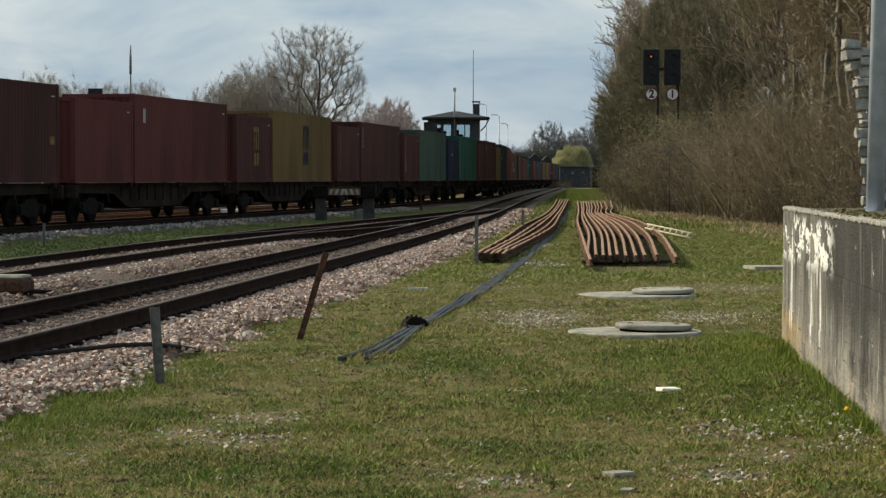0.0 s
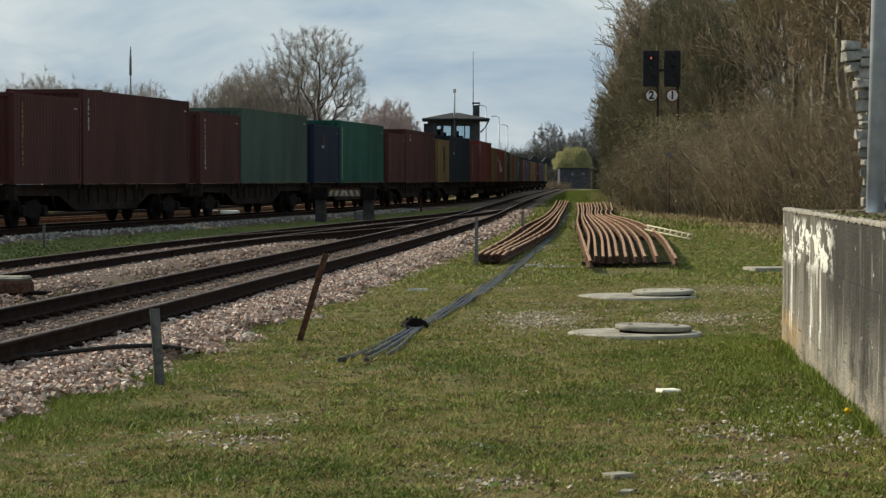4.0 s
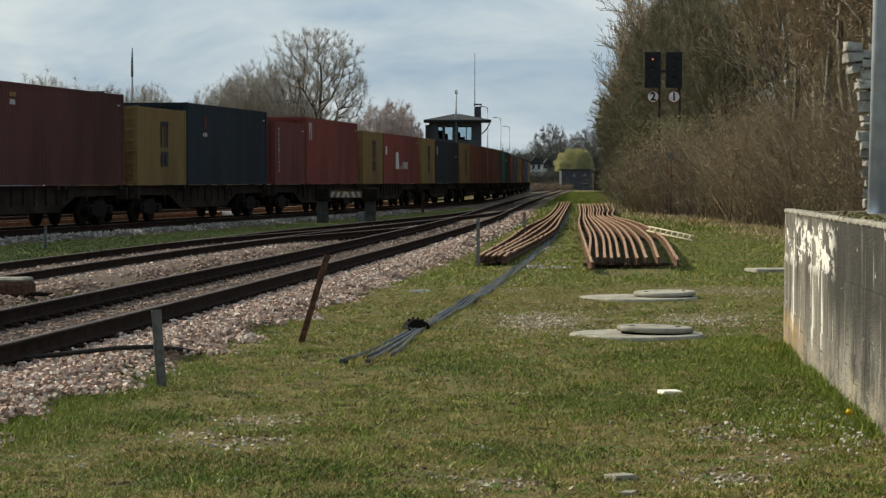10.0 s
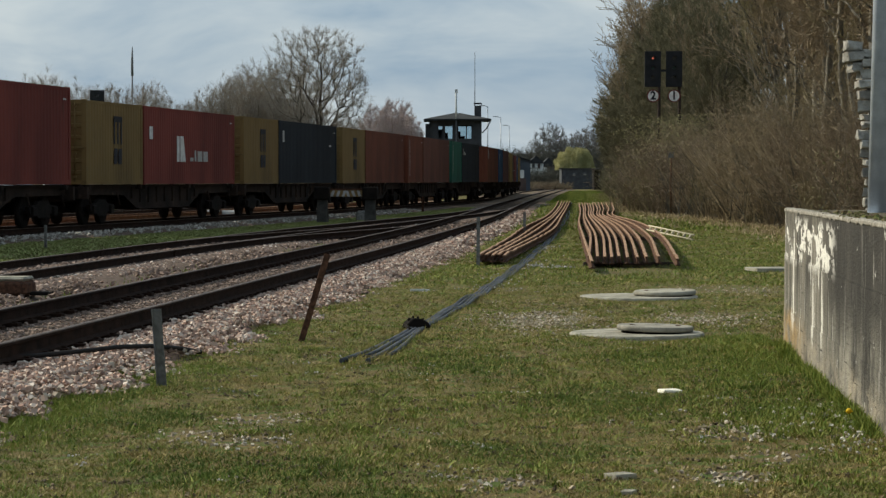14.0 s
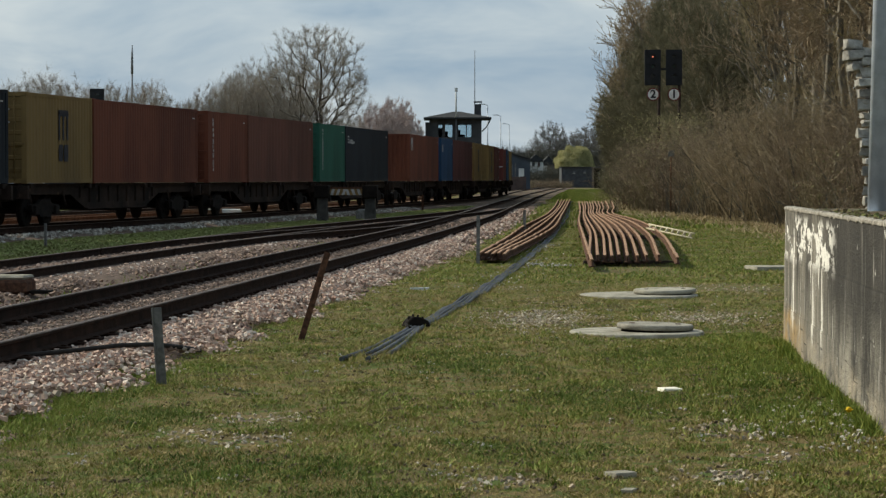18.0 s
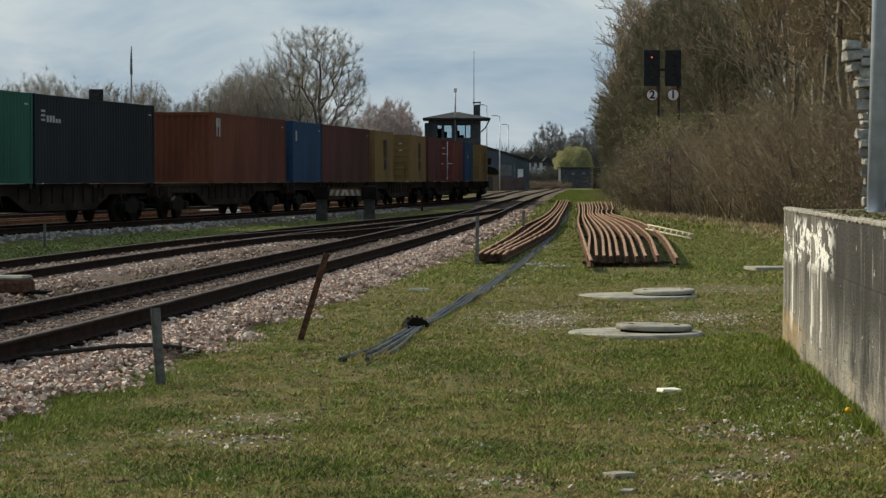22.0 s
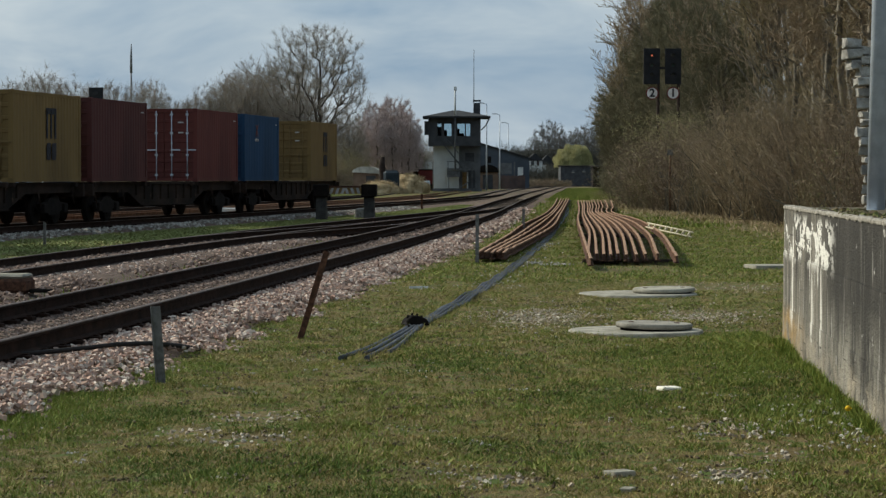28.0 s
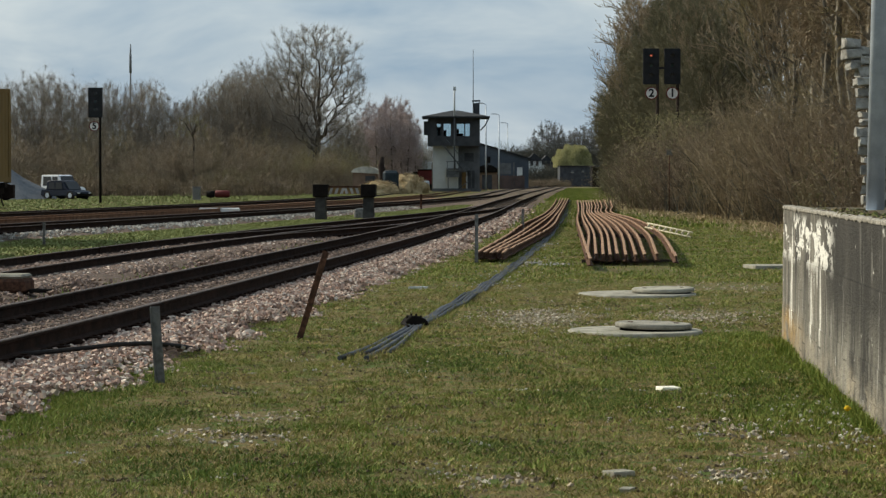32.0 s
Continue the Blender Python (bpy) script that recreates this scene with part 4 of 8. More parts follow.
    src = layer(src, (0.62, 0.60, 0.55), 1.0, (4.0, 4.0, 6.0), 0.67, 0.69, 9.0, (4.7, 1.4, 7.3))
    # pitting and board marks
    src = layer(src, (0.045, 0.042, 0.037), 1.0, (9.0, 9.0, 14.0), 0.60, 0.68, 10.0, (1.7, 3.4, 2.3))
    src = layer(src, (0.06, 0.056, 0.05), 1.0, (0.7, 0.7, 22.0), 0.63, 0.67, 6.0, (7.7, 0.4, 5.3))
    l.new(src, b.inputs["Base Color"])
    return m


M_WALL = wall_mat()
M_MOSS = mat("mossy_platform_top", (0.13, 0.11, 0.075), (0.06, 0.05, 0.035), 3, 0.95, 0, 0.7, 30, rust=(0.10, 0.13, 0.03), rust_at=0.6)
M_COPE = mat("worn_coping", (0.42, 0.39, 0.33), (0.17, 0.157, 0.13), 26, 0.92, 0, 0.8, 40)


def platform():
    p = thing("platform_wall", "stained old concrete platform with lime streaks and a worn edge", "platform", kind="structure")
    top, x_end, y_end, x_near, y_near = 1.415, 3.50, 25.52, 2.15, 4.0
    slope = (x_end - x_near) / (y_end - y_near)
    courses = [(-0.15, 0.40), (0.403, 0.93), (0.933, top - 0.032)]
    for z0, z1 in courses:
        y = y_near
        while y < y_end - 0.01:
            y2 = y_end
            bm = bmesh.new()
            a, b = x_near + (y - y_near) * slope, x_near + (y2 - y_near) * slope
            batter = 0.012 * (1.0 - z1)
            prism(bm, [(a - batter, y + 0.006), (b - batter, y2 - (0.006 if y2 < y_end else 0)), (b + 1.4, y2 - (0.006 if y2 < y_end else 0)), (a + 1.4, y + 0.006)], z0, z1, "z")
            part("wall_panel", bm, M_WALL, p)
            y = y2
    # the backing fills joints and carries the top
    bm = bmesh.new()
    prism(bm, [(x_near + 0.02, y_near), (x_end + 0.02, y_end - 0.02), (x_end + 3.2, y_end - 0.02), (x_near + 3.2, y_near)], -0.1, top - 0.02, "z")
    part("platform_fill", bm, M_MOSS, p)
    # coping with a broken edge
    ys = np.arange(y_near, y_end + 0.01, 0.045)
    v, f = [], []
    for y in ys:
        x = x_near + (y - y_near) * slope
        j = 0.020 * noise.noise(Vector((y * 2.3, 0, 0))) + 0.014 * noise.noise(Vector((y * 9, 3, 0))) + 0.007 * noise.noise(Vector((y * 23, 5, 0)))
        h = 0.008 * noise.noise(Vector((y * 3.1, 7, 0))) + 0.006 * noise.noise(Vector((y * 13, 2, 0)))
        low = 0.026 + 0.020 * noise.noise(Vector((y * 5.3, 11, 0)))
        for dx, z in ((-0.002, top - low - 0.008), (-0.007 + j * 0.3, top - low), (-0.006 + j * 0.4, top - 0.008 + h), (0.015 + j, top + 0.004 + h), (0.10 + 2 * j, top + 0.002 + h)):
            v.append((x + dx, y, z))
    k = len(ys)
    for r in range(k - 1):
        f += [(r * 5 + c, r * 5 + c + 1, (r + 1) * 5 + c + 1, (r + 1) * 5 + c) for c in range(4)]
    raw_mesh("coping", v, f, M_COPE, p, "pale broken edge")
    q = np.stack([rng.uniform(0.06, 0.5, 420) ** 1.3, rng.uniform(12, 22.5, 420), np.zeros(420)], -1)
    q[:, 0] += x_near + (q[:, 1] - y_near) * slope
    q[:, 2] = top - 0.012
    stones("moss_cushions", "brown and green moss cushions on the platform's top", q, 0.028, island_mat("moss", [(0.05, 0.035, 0.02), (0.10, 0.075, 0.035), (0.09, 0.10, 0.025), (0.16, 0.125, 0.07)]))
    return p


platform()


def lamp_pole():
    p = thing("lamp_post", "grey galvanised steel pole standing on the platform", "lamp post", pose(4.112, 23.6, 1.375, 0, 1.2, 0))
    part("pole", tube(bmesh.new(), [(0, 0, 0), (0, 0, 6.0)], [0.088, 0.08], 20), M_STEEL, p)
    part("base_flange", tube(bmesh.new(), [(0, 0, 0), (0, 0, 0.02)], 0.15, 16), M_STEEL, p)
    part("lamp_arm", tube(bmesh.new(), [(0, 0, 6.0), (0.1, 0, 6.3), (0.8, 0, 6.45)], 0.035, 8), M_STEEL, p)
    part("lamp_head", box(bmesh.new(), 0.7, 1.3, -0.12, 0.12, 6.40, 6.52, 0.03), M_STEEL, p)


lamp_pole()


def masonry_pier():
    """The broken, toothed end of an old masonry wall beyond the platform's end."""
    p = thing("masonry_pier", "crumbling end of an old pale stone wall behind the platform", "stone wall", pose(4.575, 27.2, 0))
    m = mat("pale_rough_stone", (0.40, 0.385, 0.345), (0.19, 0.182, 0.162), 9, 0.95, 0, 0.7, 30, spread=0.18)
    dark = mat("shade_toned_mortar", (0.15, 0.142, 0.125), (0.07, 0.066, 0.06), 7, 0.95, 0, 0.6, 30)
    rows = [(-0.19, -0.03, 3.12, 3.23), (-0.19, -0.02, 3.00, 3.11), (-0.15, -0.02, 2.88, 2.99), (-0.06, 0.12, 3.04, 3.14), (-0.04, 0.12, 2.93, 3.03), (-0.05,
            0.14, 2.81, 2.92), (-0.07, 0.09, 2.70, 2.80), (-0.04, 0.09, 2.58, 2.69), (-0.05, 0.14, 2.44, 2.57), (-0.06, 0.15, 2.15, 2.26), (-0.02, 0.16, 2.05,
            2.14), (-0.02, 0.13, 1.95, 2.05), (0.02, 0.17, 1.85, 1.94), (0.00, 0.16, 1.73, 1.84), (0.04, 0.17, 1.63, 1.72), (0.01, 0.16, 1.52, 1.62), (0.03, 0.20,
            1.41, 1.51)]
    rows += [(0.09 + random.uniform(-0.03, 0.03), 0.36, 1.45 + k * 0.118, 1.45 + k * 0.118 + 0.112) for k in range(15)] + [(-0.01, 0.16, 2.27, 2.34), (0.0, 0.15, 2.35, 2.43)]
    for x0, x1, z0, z1 in rows + [(0.02 + random.uniform(-0.04, 0.03), 0.24, k * 0.117, k * 0.117 + 0.110) for k in range(12)]:
        bm = bmesh.new()
        w, c = random.uniform(0.09, 0.15), random.uniform(-0.04, 0.03)
        box(bm, x0, x1, -w, w, z0 + random.uniform(0, 0.012), z1 - random.uniform(0, 0.010), 0.009)
        for v in bm.verts:
            v.co += Vector((random.uniform(-1, 1), random.uniform(-1, 1), random.uniform(-1, 1))) * 0.013
        mid = Matrix.Translation(((x0 + x1) / 2, c, (z0 + z1) / 2))
        turned(bm, mid @ Matrix.Rotation(random.uniform(-0.22, 0.10), 4, "Z") @ Matrix.Rotation(random.uniform(-0.06, 0.06), 4, "Y") @ Matrix.Translation((-(x0 + x1) / 2, 0, -(z0 + z1) / 2)))
        part("stone_block", bm, m, p)
    # The core's dark colour stands in for the stones that lie in shade.
    bm = bmesh.new()
    box(bm, 0.085, 0.60, -0.10, 0.10, 0.0, 3.20)
    part("wall_core", bm, dark, p, "core of the wall, coloured dark for the shaded stones")


masonry_pier()


def rail_stack(name, label, knots_a, knots_b, fractions, near_trim):
    st = thing(name, label, "rail stack")
    for i, q in enumerate(fractions):
        wob = 0.025 * math.sin(i * 2.3)
        knots = [(a[0] + (b[0] - a[0]) * q, a[1] + (b[1] - a[1]) * q + (wob if 0 < k < len(knots_a) - 1 else 0)) for k, (a, b) in enumerate(zip(knots_a, knots_b))]
        knots[0] = (knots[0][0] + near_trim[i % len(near_trim)], knots[0][1])
        pts = [(x, y, float(ground_z(x, y)) + 0.085) for x, y in smooth_line(knots, 1.6)]
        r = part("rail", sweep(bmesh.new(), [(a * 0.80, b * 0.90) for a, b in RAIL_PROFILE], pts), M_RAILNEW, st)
        part("rail_head", sweep(bmesh.new(), [(a * 0.86, b * 0.90 - 0.018 * (b < 0.15)) for a, b in HEAD_PROFILE], pts), M_RAILTAN, r, "rusted head, tan as lit from above")
    for k in range(0, 7):
        t = k / 6 * 0.96 + 0.02
        j = t * (len(knots_a) - 1)
        i, w = int(j), j - int(j)
        a = [knots_a[i][c] * (1 - w) + knots_a[min(i + 1, len(knots_a) - 1)][c] * w for c in (0, 1)]
        b = [knots_b[i][c] * (1 - w) + knots_b[min(i + 1, len(knots_b) - 1)][c] * w for c in (0, 1)]
        bm = bmesh.new()
        g = float(ground_z(a[1], a[0]))
        box(bm, a[1] - 0.06, b[1] + 0.02, (a[0] + b[0]) / 2 + 0.6 - 0.08, (a[0] + b[0]) / 2 + 0.6 + 0.08, g - 0.02, g + 0.083)
        part("timber_batten", bm, M_SLEEPER, st)


rail_stack("rail_stack", "long orange-rusted rails laid side by side on the grass",
           [(45.0, 2.68), (68.5, 3.81), (86, 4.67), (96, 5.20), (103, 5.61), (130, 7.10), (160, 8.66)], [(46.9, 4.43), (68.5, 5.98), (86, 6.85), (96, 7.10), (103, 7.18), (130, 8.90), (160, 10.76)],
           [0, 0.09, 0.17, 0.245, 0.32, 0.41, 0.49, 0.59, 0.69, 0.82, 1.0], [0, 3.6, 2.9, 2.6, 2.4, 2.5, 2.0, 1.6, 1.4, 1.1, 0.2])
rail_stack("rail_stack", "smaller row of curved orange-rusted rails beside the ballast",
           [(49.0, 0.66), (65.8, 1.74), (77.2, 2.42), (103, 4.20), (129, 5.68), (172, 7.9)], [(49.0, 1.18), (61.5, 2.2), (74.6, 3.21), (103, 4.85), (129, 6.3), (172, 8.7)],
           [0, 0.30, 0.55, 0.78, 1.0], [0, 0.3, 0.1, 0.5, 0.2])


def ladder():
    p0, p1 = Vector((6.15, 75.0, 0.27)), Vector((6.98, 69.6, 0.10))
    d = (p1 - p0).normalized()
    s = Vector((-d.y * 0.03, d.x * 0.03, 0.062))
    lad = thing("ladder", "short pale wooden ladder lying on its edge across the rails", "ladder")
    m = mat("pale_wood", (0.55, 0.50, 0.36), (0.42, 0.37, 0.26), 6, 0.85)
    for k in (-1, 1):
        part("side_rail", tube(bmesh.new(), [p0 + s * k, p1 + s * k], 0.024, 6), m, lad)
    for k in range(8):
        q = p0.lerp(p1, (k + 0.5) / 8)
        part("rung", tube(bmesh.new(), [q - s, q + s], 0.042, 6), m, lad)


ladder()


def ducts():
    knots = [(23.0, -0.78), (25.9, -0.50), (28.2, -0.31), (31.8, 0.04), (37.6, 0.57), (48.2, 1.44), (63.7, 2.56), (86.2, 3.95), (120, 5.95), (156, 7.78), (190, 9.9)]
    d = thing("cable_ducts", "bundle of grey plastic ducts lying on the grass", "cable duct")
    for k in range(4):
        pts = []
        for x, y in smooth_line(knots, 0.7):
            o = (k - 1.5) * (0.050 + 0.05 * max(0.0, (27.5 - y) / 3.5)) + 0.010 * math.sin(y * 0.5 + k * 0.9)
            pts.append((x + o, y, float(ground_z(x, y)) + 0.012 + 0.012 * abs(math.sin(y * 0.5 + k))))
        part("duct", tube(bmesh.new(), pts[k % 2:], 0.024, 8), M_PIPE, d)
    c = thing("cable_clamp", "black iron clamp holding the ducts", "clamp", pose(-0.33, 28.2, 0.02, 0, 0, 20) @ Matrix.Scale(0.72, 4))
    body = bmesh.new()
    prism(body, [(-0.20, 0.0), (0.22, 0.0), (0.18, 0.09), (0.06, 0.15), (-0.08, 0.16), (-0.17, 0.08)], -0.12, 0.12)
    bmesh.ops.bevel(body, geom=list(body.edges), offset=0.018, segments=1, affect="EDGES")
    part("clamp_body", body, M_DARK, c)
    for x, z in ((-0.12, 0.13), (-0.05, 0.16), (0.03, 0.15), (0.11, 0.12)):
        part("bolt", tube(bmesh.new(), [(x, -0.02, z - 0.02), (x, -0.02, z + 0.035)], 0.018, 6), M_DARK, c)
    part("clamp_tail", tube(bmesh.new(), [(-0.16, 0, 0.04), (-0.26, -0.35, 0.03), (-0.30, -0.6, 0.01)], 0.028, 6), M_DARK, c)


ducts()


M_LID = mat("weathered_grey_lid", (0.33, 0.31, 0.26), (0.17, 0.16, 0.135), 6, 0.95, 0, 0.6, 40, grain=0.6)


def manhole(x, y, ring_d, lid_d, lid_x, tilt, turn, label, lid_mat):
    z = float(ground_z(x, y))
    m = thing("manhole", label, "manhole", pose(x, y, z))
    ring = bmesh.new()
    tube(ring, [(0, 0, -0.08), (0, 0, 0.032), (0, 0, 0.045)], [ring_d / 2, ring_d / 2, ring_d / 2 - 0.02], 40)
    part("concrete_slab", ring, M_CONCRETE, m)
    # Black ring added as the shadow that the lid throws beneath itself.
    neck = bmesh.new()
    tube(neck, [(lid_x, 0, 0.04), (lid_x, 0, 0.062)], lid_d / 2 - 0.05, 32)
    part("neck_ring", neck, M_DARK, m, "neck coloured black for the lid's shadow")
    lid = part("lid", turned(tube(bmesh.new(), [(0, 0, 0), (0, 0, 0.045), (0, 0, 0.055)], [lid_d / 2, lid_d / 2, lid_d / 2 - 0.012], 36),
                             pose(lid_x, 0, 0.066, tilt[0], tilt[1], turn)), lid_mat, m, " concrete lid, slightly tilted")
    for s in (-1, 1):
        part("lifting_eye", turned(tube(bmesh.new(), [(s * lid_d * 0.3, 0, 0.054), (s * lid_d * 0.3, 0, 0.062)], 0.03, 8), pose(lid_x, 0, 0.066, tilt[0], tilt[1], turn)), M_RUST, lid)


manhole(2.11, 27.2, 1.48, 0.84, 0.20, (0, 1.5), 0, "round concrete manhole slab with a raised lid in the grass", M_LID)
manhole(2.81, 35.9, 1.72, 0.90, 0.38, (1.0, -1.0), 0, "round concrete manhole slab with a pale lid farther off", M_CONCRETE)


def slab(name, label, x, y, sx, sy, sz, turn, material=M_CONCRETE, cat="stone slab"):
    bm = bmesh.new()
    box(bm, -sx / 2, sx / 2, -sy / 2, sy / 2, -0.02, sz, min(sz, sx, sy) * 0.2)
    for v in bm.verts:
        v.co += Vector((random.uniform(-1, 1), random.uniform(-1, 1), random.uniform(-0.3, 0.3))) * min(sx, sy, sz) * 0.12
    ob = part(name, bm, material, None)
    ob.matrix_basis = pose(x, y, float(ground_z(x, y)), 0, 0, turn)
    return tagged(ob, label, cat)


slab("stone_slab", "flat pale stone slab lying on the grass", 6.35, 46.3, 1.3, 0.9, 0.05, 8)
slab("stone", "small white stone in the grass", 1.82, 20.0, 0.16, 0.16, 0.03, 15, mat("cream_stone", (0.85, 0.82, 0.70), (0.74, 0.71, 0.60), 9, 0.8), "stone")
slab("stone", "half-buried grey stone in the grass", 1.0, 14.08, 0.15, 0.12, 0.03, 30, M_CONCRETE, "stone")
slab("wooden_stick", "short pale stick lying on the turf", -0.38, 38.2, 0.30, 0.06, 0.035, 2, M_TOWERWHITE, "stick")
slab("stone", "small grey stone sunk in turf", 1.0, 13.45, 0.10, 0.07, 0.02, 70, M_CONCRETE, "stone")


def angle_post(name, label, base, top, w, material, holes=True):
    b, t = Vector(base), Vector(top)
    p = thing(name, label, "post", Matrix.Translation(b) @ (t - b).to_track_quat("Z", "Y").to_matrix().to_4x4())
    h = (t - b).length
    bm = bmesh.new()
    k = 0.006
    prism(bm, [(-w / 2, -w / 2), (w / 2, -w / 2), (w / 2, -w / 2 + k), (-w / 2 + k, -w / 2 + k), (-w / 2 + k, w / 2), (-w / 2, w / 2)], -0.1, h, "z")
    part("angle_bar", bm, material, p)
    if holes:
        for z in (h * 0.35, h * 0.7, h * 0.92):
            part("bolt_hole", tube(bmesh.new(), [(0.008, -w / 2 - 0.001, z), (0.008, -w / 2 - 0.0035, z)], 0.009, 8), M_DARK, p)
    return p


angle_post("steel_post", "grey steel angle post standing by the ballast", (-2.32, 20.3, 0), (-2.365, 20.3, 0.645), 0.075, M_POST)
angle_post("steel_post", "leaning rusty iron post in the grass", (-1.53, 26.15, 0), (-1.255, 26.3, 0.92), 0.07, M_RUST, False)
angle_post("steel_post", "thin grey post beside the stacked rails", (0.66, 49.0, 0), (0.665, 49.0, 0.98), 0.07, M_POST, False)
angle_post("steel_post", "thin grey post among curved rails", (2.52, 78.5, 0), (2.53, 78.5, 0.72), 0.09, M_POST, False)
angle_post("steel_post", "short grey post between the tracks", (-9.84, 61.1, 0), (-9.84, 61.1, 0.60), 0.07, M_POST, False)
angle_post("steel_post", "dark short post by the yard tracks", (-1.16, 131, 0.02), (-1.16, 131, 0.85), 0.12, M_RUST, False)


def sign_post():
    p = thing("sign_post", "slim grey post with a small blue plate before the bushes", "sign post", pose(10.72, 117.5, 0.02))
    part("post", tube(bmesh.new(), [(0, 0, 0), (0, 0, 3.0)], 0.03, 8), M_RUST, p)
    part("plate", box(bmesh.new(), -0.14, 0.14, -0.05, -0.037, 2.74, 3.02), M_POST, p)


sign_post()


def hose():
    pts = [(-3.85, 21.15, 0.17), (-3.55, 21.55, 0.175), (-3.25, 22.0, 0.18), (-2.98, 22.6, 0.18), (-2.72, 23.2, 0.15), (-2.52, 23.7, 0.09), (-2.38, 24.1, 0.03)]
    ob = part("rubber_hose", tube(bmesh.new(), pts, 0.022, 8), M_RUBBER, None)
    tagged(ob, "black rubber cable lying across the ballast", "cable")


hose()


def point_motor():
    p = thing("point_motor", "low rusty point machine box with a pale lid between the tracks", "point machine", pose(-6.02, 34.6, 0.1, 0, 0, -6))
    part("housing", box(bmesh.new(), -0.75, 0.25, -0.28, 0.28, 0, 0.20, 0.04), M_RUST, p)
    # The lid's pale tone paints in the sheen on the box's top.
    part("lid", box(bmesh.new(), -0.72, 0.23, -0.25, 0.25, 0.201, 0.26, 0.03), M_CONCRETE, p, "lid coloured pale for the sheen on top")
    part("foot", box(bmesh.new(), 0.26, 0.55, -0.1, 0.1, 0.0, 0.05, 0.01), M_DARK, p)


point_motor()


M_PILLAR = mat("dark_grey_concrete", (0.075, 0.072, 0.066), (0.035, 0.034, 0.031), 3, 0.9, 0, 0.4, 30)
M_OCHRE = mat("faded_ochre_boards", (0.280, 0.175, 0.070), (0.154, 0.098, 0.042), 5, 0.85)


def buffer_stop():
    p = thing("buffer_stop", "concrete buffer stop with black pads and a striped beam", "buffer stop", pose(-3.94, 99.5, 0, 0, 0, -4))
    for s in (-0.965, 0.965):
        b = bmesh.new()
        prism(b, [(-0.35, 0), (0.42, 0), (0.30, 0.55), (0.12, 1.0), (-0.22, 1.0), (-0.30, 0.3)], s - 0.20, s + 0.20, "x")
        part("buffer_pillar", b, M_PILLAR, p, "dark grey concrete pillar")
        pad = part("buffer_pad", box(bmesh.new(), s - 0.30, s + 0.30, -0.34, 0.24, 0.93, 1.44, 0.03), M_DARK, p, "black timber pad")
    beam = part("striped_beam", box(bmesh.new(), -0.72, 0.72, 0.05, 0.15, 1.05, 1.30), M_OCHRE, p, "faded white and ochre hazard stripes")
    part("top_rail", box(bmesh.new(), -0.72, 0.72, 0.03, 0.16, 1.303, 1.37), M_RUST, p)
    for k in range(6):
        x = -0.66 + k * 0.23
        b = bmesh.new()
        sgn = 1 if k < 3 else -1
        prism(b, [(x, 1.055), (x + 0.11, 1.055), (x + 0.11 + sgn * 0.08, 1.285), (x + sgn * 0.08, 1.285)], 0.044, 0.047)
        part("white_stripe", b, M_MARK, beam)
    slab("concrete_block", "small concrete block beside the buffer stop", -3.45, 104, 0.55, 0.4, 0.42, 0, M_POST, "concrete block")


buffer_stop()
for x in (-10.66, -9.72):
    slab("concrete_beam", "pale concrete beam lying on the siding's bed", x, 113.0, 0.9, 0.3, 0.2, random.uniform(-3, 3), M_TOWERWHITE, "concrete beam").location.z = 0.13


# ---- signals ----
def disc_number(bm_parent, char, x, z, r, y):
    ring = part("number_disc", tube(bmesh.new(), [(x, y, z), (x, y - 0.02, z)], r, 24), M_DREDGE, bm_parent, "white disc with a dark red rim and a black figure")
    part("disc_face", tube(bmesh.new(), [(x, y - 0.021, z), (x, y - 0.026, z)], r * 0.82, 24), M_DISC, ring)
    cu = bpy.data.curves.new("figure", "FONT")
    cu.body, cu.size, cu.align_x, cu.align_y, cu.extrude = char, r * 1.75, "CENTER", "CENTER", 0.003
    cu.offset = r * 0.06
    tmp = bpy.data.objects.new("figure", cu)
    me = bpy.data.meshes.new_from_object(tmp)
    bpy.data.objects.remove(tmp)
    me.materials.append(M_DMARK)
    fig = link_mesh("figure", me, ring)
    fig.matrix_basis = pose(x, y - 0.032, z, 90, 0, 0)


M_DREDGE = mat("dark_red_rim", (0.16, 0.03, 0.025), (0.10, 0.02, 0.02), 8, 0.6)
M_DISC = mat("dull_white_disc", (0.74, 0.73, 0.70), (0.60, 0.59, 0.57), 5, 0.6)
M_SIGNAL = mat("dark_blue_grey_signal", (0.024, 0.025, 0.028), (0.015, 0.016, 0.018), 3, 0.7)
M_REDLAMP = glow("red_lamp", (1.0, 0.24, 0.14), 0.5)
M_DARKRUST = mat("dark_rusty_post", (0.045, 0.032, 0.026), (0.025, 0.019, 0.016), 6, 0.9)
M_LENS = mat("unlit_lens", (0.05, 0.06, 0.06), (0.03, 0.035, 0.035), 6, 0.15)
M_GREENISH = mat("unlit_green_lens", (0.04, 0.07, 0.07), (0.025, 0.045, 0.045), 6, 0.1)


